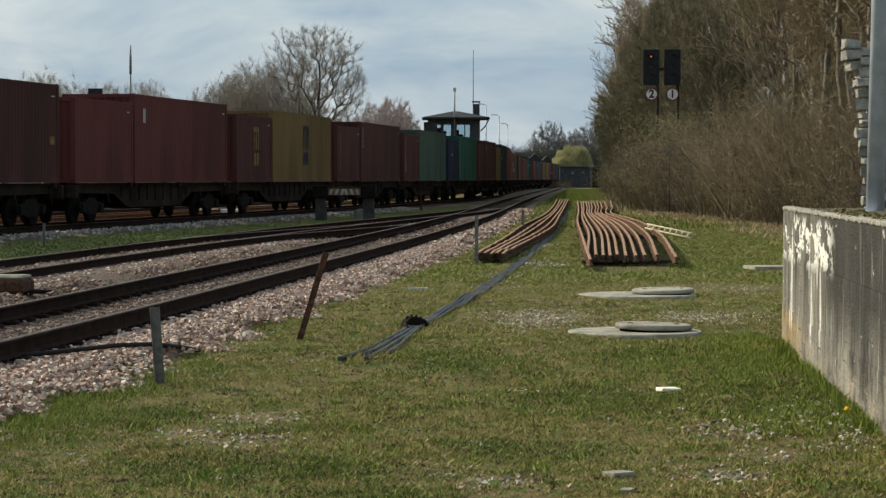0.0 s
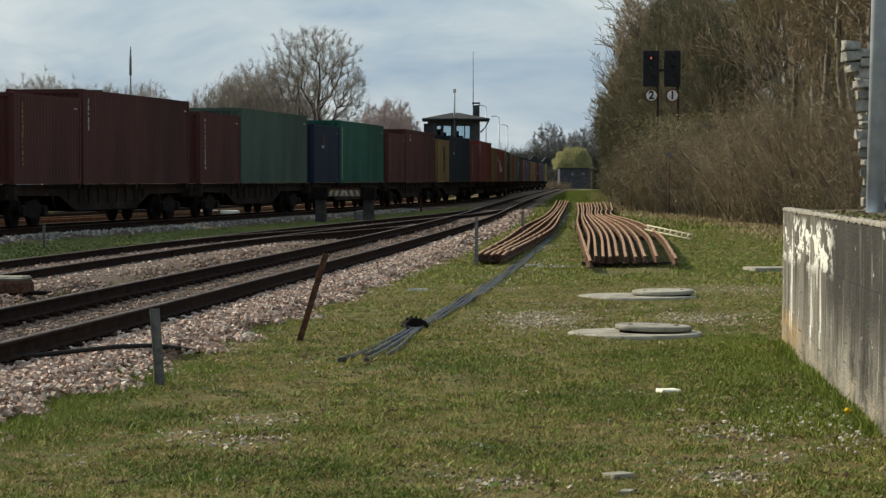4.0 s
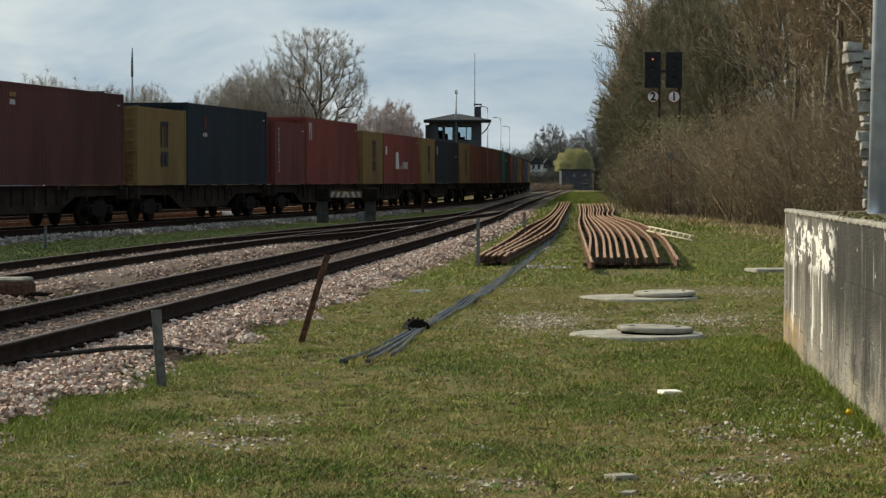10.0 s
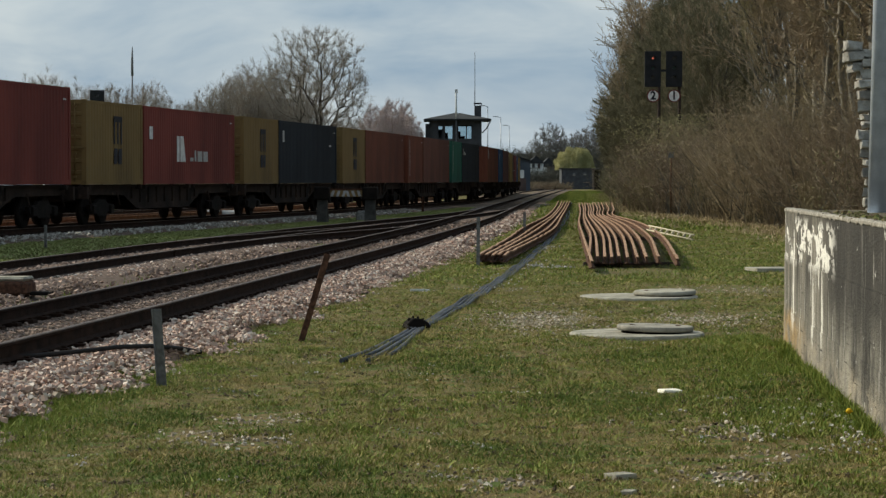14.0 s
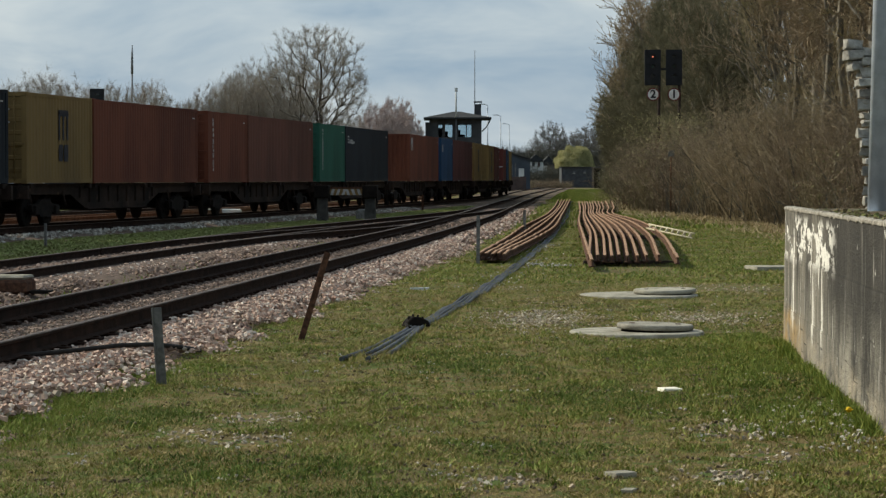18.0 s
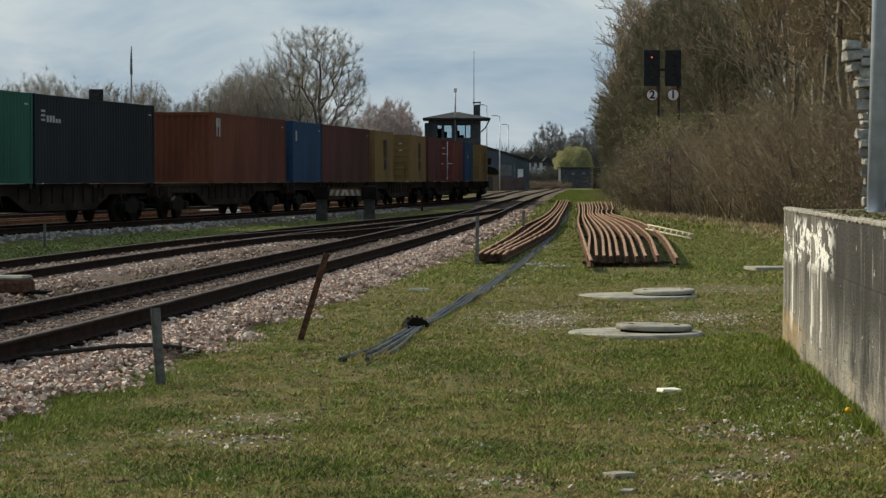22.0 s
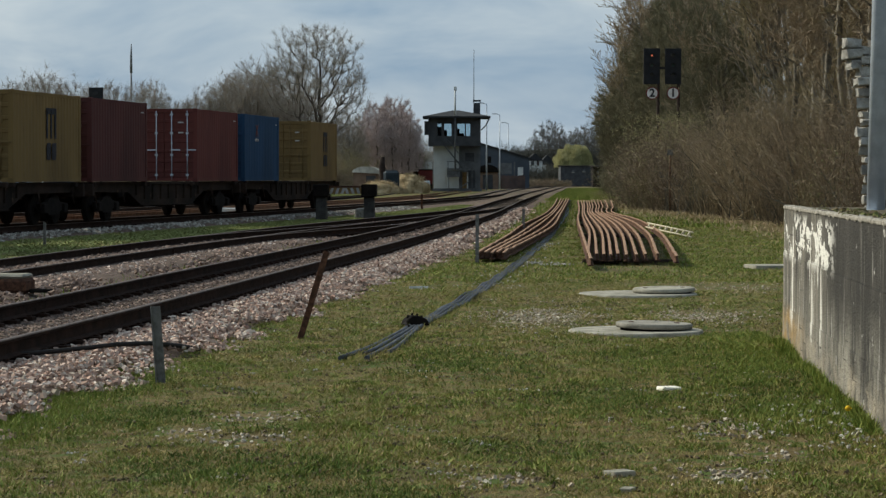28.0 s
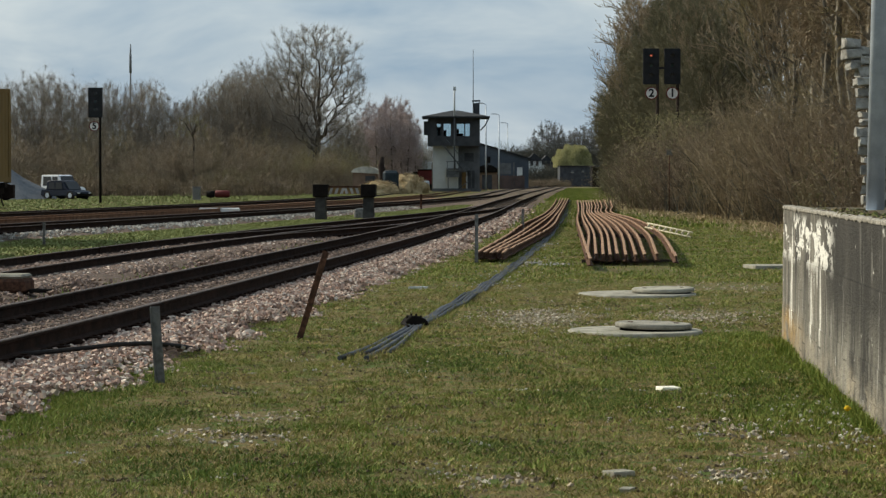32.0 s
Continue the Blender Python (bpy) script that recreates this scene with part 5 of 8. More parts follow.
def signal_head(p, x, z0, w, h, lit):
    hd = part("signal_head", box(bmesh.new(), x - w / 2, x + w / 2, -0.06, 0.02, z0, z0 + h, 0.02), M_SIGNAL, p, "dark backboard of the signal")
    part("lamp_case", box(bmesh.new(), x - w * 0.3, x + w * 0.3, 0.02, 0.30, z0 + 0.12, z0 + h - 0.12, 0.04), M_SIGNAL, hd)
    for k in range(3):
        z = z0 + h * (0.80 - 0.27 * k)
        on = lit == "red" and k == 0
        part("lens", tube(bmesh.new(), [(x, -0.061, z), (x, -0.075, z)], 0.05 if on else 0.09, 14), M_REDLAMP if on else (M_GREENISH if k == 1 else M_LENS), hd,
             "glowing red lens" if on else "")
        hood = bmesh.new()
        for a in range(8):
            t0, t1 = math.pi * (a / 8), math.pi * ((a + 1) / 8)
            q = [(x + math.cos(t) * 0.12, yy, z + math.sin(t) * 0.12) for t, yy in ((t0, -0.062), (t1, -0.062), (t1, -0.26), (t0, -0.26))]
            hood.faces.new([hood.verts.new(c) for c in q])
        part("hood", hood, M_SIGNAL, hd)


def signal_pair():
    p = thing("railway_signal", "twin dark signal heads with number discs, one lit red", "railway signal", pose(11.4, 133, 0.02))
    for xc, ch, lit, disc_x, post_x in ((-0.26, "2", "red", -0.24, 0.09), (0.88, "1", "", 0.88, 1.18)):
        signal_head(p, xc, 6.68, 0.88, 1.92, lit)
        disc_number(p, ch, disc_x, 6.20, 0.345, -0.08)
        part("signal_post", tube(bmesh.new(), [(post_x, 0.1, 0), (post_x, 0.1, 8.4)], 0.085, 10), M_DARKRUST, p)
    part("cross_bar", box(bmesh.new(), -0.5, 1.2, 0.06, 0.14, 7.5, 7.62), M_SIGNAL, p)


def signal_single():
    p = thing("railway_signal", "tall dark signal on a single post beyond the sidings", "railway signal", pose(-21.95, 158.8, 0.05))
    signal_head(p, -0.28, 5.50, 0.92, 1.92, "")
    disc_number(p, "5", -0.35, 4.95, 0.33, -0.08)
    part("signal_post", tube(bmesh.new(), [(0.0, 0.08, 0), (0.0, 0.08, 6.6)], 0.085, 10), M_DARK, p)
    for k in range(9):
        part("ladder_rung", tube(bmesh.new(), [(0.0, 0.16, 0.6 + k * 0.5), (0.0, 0.5, 0.6 + k * 0.5)], 0.015, 5), M_DARK, p)


signal_pair()
signal_single()


# ---- the yard and the far side ----

M_STAIR = mat("dark_grey_stair_steel", (0.13, 0.137, 0.142), (0.075, 0.08, 0.084), 4, 0.7)


def control_tower():
    """Signal tower: white base, stair, overhanging glazed cabin under a shallow hipped roof."""
    t = thing("signal_tower", "signal control tower with dark glazed cabin on a white base", "signal tower", pose(1.42, 270.0, 0.19))
    part("base_wall", box(bmesh.new(), -2.52, 0.25, 0, 4.2, 0, 5.02), M_TOWERWHITE, t, "white rendered base")
    part("base_wall", box(bmesh.new(), 0.25 + 0.003, 2.58, 0.5, 4.2, 0, 5.02), M_TOWERGREY, t, "grey base beside the stair")
    part("plinth", box(bmesh.new(), -2.65, 2.71, -0.06, -0.003, 0, 0.35), M_TOWERGREY, t)
    door = part("stair_door", box(bmesh.new(), 0.62, 1.10, 0.40, 0.497, 0.1, 2.1), M_OCHRE, t, "ochre-brown wooden door")
    part("door_jamb", box(bmesh.new(), 1.105, 1.25, 0.38, 0.497, 0.1, 2.1), M_TOWERWHITE, door, "white jamb")
    part("base_recess", box(bmesh.new(), 1.26, 2.03, 0.42, 0.497, 0.1, 2.3), M_TOWERDARK, t)
    part("window", box(bmesh.new(), 0.92, 1.91, 0.42, 0.497, 3.23, 4.22), M_TOWERDARK, t)
    # cabin
    x0, x1, y0, y1, z0, z1, z2, z3 = -3.08, 2.58, -1.2, 4.6, 4.95, 6.03, 7.48, 7.98
    part("cabin_floor", box(bmesh.new(), x0, x1, y0, y1, z0, z0 + 0.15), M_TOWERDARK, t)
    for a, b, c, d in ((x0, x1, y0, y0 + 0.12), (x0, x1, y1 - 0.12, y1), (x0, x0 + 0.12, y0 + 0.12, y1 - 0.12), (x1 - 0.12, x1, y0 + 0.12, y1 - 0.12)):
        part("parapet", box(bmesh.new(), a, b, c, d, z0 + 0.15, z1), M_TOWERDARK, t)
        part("lintel", box(bmesh.new(), a, b, c, d, z2, z3), M_TOWERDARK, t)
    for at_x, w in ((-3.08, 0.98), (-1.67, 0.31), (-0.56, 0.62), (0.92, 0.07), (1.53, 1.05)):
        x = min(max(at_x, x0), x1 - w)
        for y in (y0, y1 - 0.12):
            part("mullion", box(bmesh.new(), x, x + w, y, y + 0.12, z1, z2), M_TOWERDARK, t)
    for x in (x0, x1 - 0.1):
        for y in np.linspace(y0 + 0.12, y1 - 0.3, 4):
            part("mullion", box(bmesh.new(), x, x + 0.1, float(y), float(y) + 0.16, z1, z2), M_TOWERDARK, t)
    for y in (y0 + 0.05, y1 - 0.07):
        g = part("window_pane", box(bmesh.new(), x0 + 0.1, x1 - 0.1, y, y + 0.01, z1, z2), M_GLASS, t)
        g.visible_shadow = False
    part("console", box(bmesh.new(), -0.06, 0.80, 1.0, 1.6, z0 + 0.15, 6.35, 0.05), M_DARK, t, "dark control desk inside")
    part("cupboard", box(bmesh.new(), -1.36, -1.05, 3.2, 3.6, z0 + 0.15, 6.75), M_DARK, t)
    part("inner_screen", box(bmesh.new(), -2.1, -1.67, 2.2, 2.3, z0 + 0.15, 7.1), M_TOWERGREY, t)
    part("console_lamp", tube(bmesh.new(), [(0.18, 1.2, 6.35), (0.18, 1.2, 6.85)], 0.13, 8), M_DARK, t)
    part("side_box", box(bmesh.new(), -3.51, -3.08 - 0.003, 0.2, 2.4, 6.18, 7.66), M_TOWERDARK, t)
    # roof
    r = bmesh.new()
    a, b, c, d = -3.69, 3.63, -2.2, 5.6
    low = [r.verts.new(p) for p in ((a, c, z3), (b, c, z3), (b, d, z3), (a, d, z3))]
    mid = [r.verts.new(p) for p in ((a, c, z3 + 0.17), (b, c, z3 + 0.17), (b, d, z3 + 0.17), (a, d, z3 + 0.17))]
    top = [r.verts.new(p) for p in ((-0.43, 1.2, 8.86), (0.31, 1.2, 8.86), (0.31, 2.2, 8.86), (-0.43, 2.2, 8.86))]
    for u, v in ((low, mid), (mid, top)):
        for k in range(4):
            r.faces.new((u[k], u[(k + 1) % 4], v[(k + 1) % 4], v[k]))
    r.faces.new(low[::-1])
    r.faces.new(top)
    part("roof", r, M_ROOFDARK, t, "shallow dark hipped roof")
    part("gutter_pipe", tube(bmesh.new(), [(3.57, -1.0, z3), (3.14, -1.0, 7.17), (2.65, -0.6, 6.68)], 0.07, 6), M_TOWERGREY, t)
    ch = part("chimney", box(bmesh.new(), 1.85, 2.58, 1.6, 2.3, z3 + 0.1, 9.69), M_TOWERDARK, t)
    part("chimney_cap", box(bmesh.new(), 1.78, 2.65, 1.5, 2.4, 9.85, 10.00), M_TOWERDARK, ch)
    for x in (1.82, 2.57):
        part("cap_leg", box(bmesh.new(), x, x + 0.06, 1.6, 1.7, 9.69, 9.85), M_TOWERDARK, ch)
    part("flue", box(bmesh.new(), 1.91, 2.62, 4.2, 4.8, 0, z0), M_TOWERGREY, t)
    # stair with landing
    for o in (0.0, 0.95):
        b2 = bmesh.new()
        tube(b2, [(-1.29, -0.75 - o * 0.5, 4.95), (0.68, -0.75 - o * 0.5, 2.49)], 0.08, 6)
        part("stair_string", b2, M_STAIR, t)
        b2 = bmesh.new()
        tube(b2, [(-1.05, -0.75 - o * 0.5, 5.69), (1.05, -0.75 - o * 0.5, 3.11)], 0.04, 6)
        part("handrail", b2, M_STAIR, t)
    for k in range(10):
        w = k / 9
        part("stair_tread", box(bmesh.new(), (-1.29 + 1.97 * w) - 0.14, (-1.29 + 1.97 * w) + 0.14, -1.2, -0.75, (4.95 - 2.46 * w) - 0.02, (4.95 - 2.46 * w) + 0.02), M_STAIR, t)
    part("landing", box(bmesh.new(), -1.05, 1.78, -1.5, -0.07, 2.37, 2.52), M_STAIR, t)
    for at_x in (-0.98, -0.12, 0.80, 1.66):
        part("landing_post", box(bmesh.new(), at_x, at_x + 0.07, -1.5, -1.43, 2.52, 3.23), M_STAIR, t)
    part("landing_rail", box(bmesh.new(), -1.05, 1.78, -1.5, -1.43, 3.23, 3.29), M_STAIR, t)
    part("landing_screen", box(bmesh.new(), -1.05, 0.31, -1.42, -1.40, 1.57, 2.31), M_STAIR, t, "grey screen under the landing")
    for at_x in (-0.92, 1.60):
        part("landing_leg", box(bmesh.new(), at_x, at_x + 0.1, -1.5, -1.40, 0, 2.37), M_STAIR, t)
    b2 = bmesh.new()
    tube(b2, [(0.31, -0.9, 0.34), (1.35, -0.9, 1.14)], 0.06, 6)
    part("lower_handrail", b2, M_STAIR, t)
    # masts on the roof
    part("roof_mast", tube(bmesh.new(), [(-0.18, -2.0, 2.37), (-0.18, -2.0, 8.1)], 0.08, 8), M_STAIR, t)
    part("mast_top", tube(bmesh.new(), [(-0.18, -2.0, 8.1), (-0.18, -2.0, 11.17)], 0.10, 8), M_TOWERWHITE, t, "white upper mast")
    part("mast_lamp", box(bmesh.new(), -0.34, 0.00, -2.1, -1.9, 10.92, 11.35, 0.03), M_TOWERWHITE, t)
    part("aerial", tube(bmesh.new(), [(1.88, 1.5, z3), (1.88, 1.5, 15.54)], [0.05, 0.03], 6), M_STAIR, t)


control_tower()


def lamp_mast(x, y, h, turn, label):
    p = thing("street_lamp", label, "street lamp", pose(x, y, 0.15, 0, 0, turn), group="yard lamps")
    part("pole", tube(bmesh.new(), [(0, 0, 0), (0, 0, h)], [0.10, 0.06], 8), M_STEEL, p)
    part("lamp_arm", tube(bmesh.new(), [(0, 0, h), (-0.45, 0, h + 0.12)], 0.04, 6), M_STEEL, p)
    part("lamp_head", box(bmesh.new(), -1.05, -0.3, -0.15, 0.15, h + 0.08, h + 0.2, 0.03), M_STEEL, p)


lamp_mast(5.05, 292.0, 10.2, 0, "tall slim grey yard lamp beside the tower")
lamp_mast(7.45, 330.0, 9.9, 0, "grey yard lamp farther along")
lamp_mast(9.9, 380.0, 9.85, 0, "distant grey yard lamp")


def gable_house(name, label, x, y, w, d, h, ridge, wall_m, roof_m, turn=0, windows=(), along="x"):
    p = thing(name, label, "building", pose(x, y, 0.15, 0, 0, turn))
    part("wall", box(bmesh.new(), -w / 2, w / 2, 0, d, 0, h), wall_m, p)
    r = bmesh.new()
    e = 0.3
    if along == "x":
        prism(r, [(-e, h - 0.05), (d + e, h - 0.05), (d / 2, h + ridge)], -w / 2 - e, w / 2 + e, "x")
    else:
        prism(r, [(-w / 2 - e, h - 0.05), (w / 2 + e, h - 0.05), (0, h + ridge)], -e, d + e, "y")
    part("roof", r, roof_m, p)
    for wx, wz, ww, wh, wm in windows:
        wnd = part("window", box(bmesh.new(), wx - ww / 2, wx + ww / 2, -0.05, -0.003, wz, wz + wh), wm, p)
        part("sill", box(bmesh.new(), wx - ww / 2 - 0.08, wx + ww / 2 + 0.08, -0.12, -0.051, wz - 0.12, wz - 0.02), M_CONCRETE, wnd)
    return p


# long dark shed with pale doors behind the tower
def yard_shed():
    p = thing("yard_shed", "long dark blue-grey shed with a sloping roof and a white door", "building", pose(0, 345, 0.15))
    bm = bmesh.new()
    prism(bm, [(3.6, 0), (11.9, 0), (11.9, 4.15), (4.8, 6.3), (3.6, 6.3)], 0, 16)
    part("wall", bm, M_SHED, p)
    bm = bmesh.new()
    prism(bm, [(3.4, 6.303), (4.83, 6.303), (12.2, 4.08), (12.25, 4.26), (4.85, 6.5), (3.4, 6.5)], -0.3, 16.3)
    part("roof", bm, M_ROOFDARK, p)
    for x0, x1, z0, z1, m, nm in ((7.55, 9.45, 2.05, 3.6, M_TOWERGREY, "window"), (10.3, 11.05, 1.8, 3.0, M_TOWERWHITE, "door"), (5.9, 6.6, 3.6, 4.5, M_DARK, "window"), (9.75, 9.95, 0.2, 3.7, M_TOWERGREY, "downpipe")):
        part(nm, box(bmesh.new(), x0, x1, -0.06, -0.003, z0, z1), m, p)
    f = thing("board_fence", "weathered brown board fence before the shed", "fence", pose(0, 333, 0.16))
    for k in range(18):
        part("board", box(bmesh.new(), 7.0 + k * 0.22, 7.0 + k * 0.22 + 0.205, 0, 0.03, 0, 1.85 + random.uniform(-0.08, 0.05)), M_ROOFTILE, f)
    part("fence_rail", box(bmesh.new(), 7.0, 10.96, 0.033, 0.08, 1.2, 1.3), M_ROOFTILE, f)


yard_shed()


def arched_store():
    p = thing("arched_store", "low brown store under a dark arched roof behind the tracks", "building", pose(5.7, 318, 0.17))
    part("body", box(bmesh.new(), -1.35, 1.25, 0.1, 6, 0, 2.2), M_BRICK, p)
    bm = bmesh.new()
    prism(bm, [(-0.05 - 1.45 * math.cos(k * math.pi / 10), 2.204 + 1.0 * math.sin(k * math.pi / 10)) for k in range(11)], -0.2, 6.2)
    part("arched_roof", bm, M_DARK, p)
    part("door", box(bmesh.new(), -0.7, 0.6, 0.05, 0.097, 0, 1.9), M_TOWERDARK, p)


arched_store()
gable_house("dark_building", "flat dark garage-like building beyond the track", 23.1, 420, 6.6, 8, 3.6, 0.05, M_TOWERDARK, M_DARK, 0,
            [(-1.2, 2.5, 0.35, 0.3, M_TOWERGREY), (0.6, 2.6, 0.35, 0.3, M_TOWERGREY)])
gable_house("dark_building", "black shed with small pale windows near the embankment", 25.0, 405, 1.2, 6, 3.4, 0.1, M_DARK, M_DARK, 0,
            [(0.25, 1.5, 0.3, 0.35, M_TOWERGREY), (0.25, 2.4, 0.3, 0.3, M_TOWERGREY)])
gable_house("house", "distant brick house with a dark steep roof", 25.2, 512, 5.0, 9, 3.4, 2.2, M_ROOFTILE, M_ROOFDARK, 12,
            [(-1.2, 1.2, 1.0, 1.2, M_TOWERWHITE), (1.2, 1.2, 1.0, 1.2, M_TOWERDARK)], "y")
gable_house("house", "white-walled distant house under a steep dark roof", 18.4, 500, 3.0, 6, 5.0, 1.5, M_TOWERWHITE, M_ROOFDARK, 0, [(-0.5, 4.1, 0.6, 0.8, M_TOWERDARK), (0.6, 4.0, 0.5, 0.9, M_ROOFTILE)], "y")
gable_house("house", "brick house with a pale gable behind dark hedges", 21.2, 508, 3.0, 7, 4.4, 1.8, M_ROOFTILE, M_ROOFDARK, 0, [(-0.6, 3.2, 0.7, 1.0, M_TOWERWHITE), (0.7, 3.2, 0.6, 0.9, M_TOWERDARK)], "y")
gable_house("house", "distant low house among bare trees", 14.4, 530, 7.0, 8, 5.0, 2.2, M_BRICK, M_ROOFDARK, 0, [(-1.5, 1.2, 1.0, 1.2, M_TOWERDARK), (1.5, 1.2, 1.0, 1.2, M_TOWERDARK)])
gable_house("house", "far grey-roofed house on the rise", 31.5, 535, 6.0, 8, 5.4, 2.0, M_TOWERGREY, M_ROOFDARK, 0, [(-1.4, 4.2, 1.0, 1.2, M_TOWERWHITE), (1.4, 4.2, 1.0, 1.2, M_TOWERWHITE)])


def yard_things():
    # pale-roofed tank wagon-like store
    p = thing("tarpaulin_shelter", "low brick shelter under a rounded weathered tarpaulin", "shelter", pose(-7.55, 235, 0.19))
    part("walls", box(bmesh.new(), -1.0, 1.3, 0, 2.4, 0, 2.0), M_BRICK, p)
    bm = bmesh.new()
    prism(bm, [(0.25 - 1.4 * math.cos(k * math.pi / 10), 2.005 + 0.62 * math.sin(k * math.pi / 10) - 0.10 * (k / 10)) for k in range(11)], -0.25, 2.7)
    for e in list(bm.verts):
        e.co.z += 0.07 * noise.noise(Vector((e.co.x * 2, e.co.y * 2, 4)))
    part("tarpaulin", bm, M_CANVAS, p)
    part("doorway", box(bmesh.new(), 0.2, 1.1, -0.04, -0.003, 0, 1.7), M_TOWERDARK, p)
    p = thing("equipment_box", "dark teal equipment cabinet in the yard", "cabinet", pose(-4.9, 232, 0.19))
    part("body", box(bmesh.new(), -0.75, 0.75, 0, 0.8, 0, 2.2, 0.25), M_TEALP, p)
    part("door", box(bmesh.new(), -0.3, 0.3, -0.03, -0.003, 0.3, 1.85), M_TEALP, p)
    part("handle", box(bmesh.new(), 0.28, 0.33, -0.06, -0.031, 0.6, 0.75), M_STEEL, p)
    p = thing("brown_post", "thick brown stump-like post in the yard", "post", pose(-5.75, 234, 0.19))
    part("trunk", tube(bmesh.new(), [(0, 0, 0), (0.08, 0, 1.5), (-0.08, 0, 2.6), (-0.02, 0, 3.5)], [0.42, 0.36, 0.30, 0.2], 9), M_DARKRUST, p)
    p = thing("red_van_body", "faded red goods van body beside the tower", "wagon body", pose(-2.2, 289, 0.2))
    part("body", box(bmesh.new(), -0.75, 0.9, 0, 5, 0.75, 2.35, 0.05), M_REDP, p)
    part("roof", box(bmesh.new(), -0.8, 0.95, -0.1, 5.1, 2.351, 2.5, 0.06), M_DARK, p)
    part("end_wall", box(bmesh.new(), -1.35, -0.753, 0.4, 5, 0.75, 2.2, 0.03), M_DARK, p)
    part("underframe", box(bmesh.new(), -1.35, 0.9, 0, 5, 0.0, 0.747), M_DARK, p)
    p = thing("blue_grey_hut", "small blue-grey hut with a pale roof behind the van", "hut", pose(-2.4, 300, 0.2))
    part("body", box(bmesh.new(), -0.75, 0.45, 0, 2.5, 0, 3.6), M_STEEL, p)
    part("roof", box(bmesh.new(), -0.85, 0.55, -0.15, 2.6, 3.603, 3.8), M_POST, p)
    p = thing("white_panel", "white board on posts behind the red van", "board", pose(-1.62, 296, 0.2))
    part("board", box(bmesh.new(), -0.24, 0.24, 0, 0.04, 2.3, 3.4), M_TOWERWHITE, p)
    for x in (-0.2, 0.14):
        part("post", box(bmesh.new(), x, x + 0.06, 0.043, 0.1, 0, 3.3), M_POST, p)
    p = thing("grey_cabinet", "grey rounded cabinet near the tower's foot", "cabinet", pose(-1.74, 262, 0.19))
    part("body", box(bmesh.new(), -0.31, 0.31, 0, 0.6, 0, 1.2, 0.1), M_STEEL, p)
    part("door", box(bmesh.new(), -0.22, 0.22, -0.02, -0.003, 0.15, 1.0), M_STEEL, p)
    p = thing("relay_cabinet", "small grey trackside cabinet by the far siding", "cabinet", pose(-17.7, 178, 0.08))
    part("body", box(bmesh.new(), -0.28, 0.28, 0, 0.5, 0.1, 0.95, 0.03), M_POST, p)
    part("foot", box(bmesh.new(), -0.3, 0.3, -0.02, 0.52, 0, 0.097), M_CONCRETE, p)
    part("lid", box(bmesh.new(), -0.31, 0.31, -0.03, 0.53, 0.953, 1.0), M_POST, p)
    p = thing("red_tank", "small dull red tank lying beyond the far siding", "tank", pose(-17.0, 190, 0.1))
    part("shell", tube(bmesh.new(), [(-0.45, 0, 0.36), (-0.4, 0, 0.36), (0.62, 0, 0.36), (0.68, 0, 0.36)], [0.2, 0.27, 0.27, 0.2], 12), M_REDP, p)
    part("end_drum", tube(bmesh.new(), [(-1.1, 0, 0.34), (-0.5, 0, 0.34)], 0.26, 10), M_DARK, p, "dark end of the tank")
    for x in (-0.8, 0.4):
        part("cradle", box(bmesh.new(), x - 0.06, x + 0.06, -0.25, 0.25, 0, 0.12), M_DARK, p)
    # dry-grass mounds of earth
    for x, y, r, h, lab in ((-3.5, 238, 2.1, 1.8, "earth mound grown with dry pale grass"), (-5.9, 228, 1.9, 1.1, "low brown mound with dead grass")):
        bm = bmesh.new()
        bmesh.ops.create_icosphere(bm, subdivisions=4, radius=1.0)
        for v in list(bm.verts):
            if v.co.z < -0.05:
                v.co.z = -0.05
            k = 1 + 0.25 * noise.noise(v.co * 2.2 + Vector((x, y, 0)))
            v.co = Vector((v.co.x * r * k, v.co.y * r * 1.2 * k, v.co.z * h * k))
        ob = part("earth_mound", bm, mat("dry_mound", (0.46, 0.36, 0.21), (0.24, 0.18, 0.10), 1.4, 0.95, 0, 0.9, 14, rust=(0.20, 0.18, 0.08)), None)
        ob.matrix_basis = pose(x, y, 0.18)
        tagged(ob, lab, "earth mound")
    # heap of grey chippings
    bm = bmesh.new()
    n = 40
    tip = bm.verts.new((0, 0, 2.75))
    rings = []
    for j in range(1, 8):
        ring = []
        for k in range(n):
            a = k * math.tau / n
            r = 4.3 * j / 7 * (1 + 0.10 * noise.noise(Vector((math.cos(a) * 2, math.sin(a) * 2, j * 0.5))))
            ring.append(bm.verts.new((r * math.cos(a), r * math.sin(a), max(2.75 * (1 - j / 7) + 0.12 * noise.noise(Vector((a * 5, j, 2))), -0.05))))
        rings.append(ring)
    for k in range(n):
        bm.faces.new((tip, rings[0][k], rings[0][(k + 1) % n]))
        for a, b in zip(rings, rings[1:]):
            bm.faces.new((a[k], b[k], b[(k + 1) % n], a[(k + 1) % n]))
    ob = part("gravel_heap", bm, mat("grey_chippings", (0.16, 0.168, 0.178), (0.08, 0.084, 0.09), 6, 0.95, 0, 1.0, 14, grain=0.9), None)
    ob.matrix_basis = pose(-33.2, 186, 0.08)
    tagged(ob, "steep heap of grey stone chippings", "gravel heap")


yard_things()


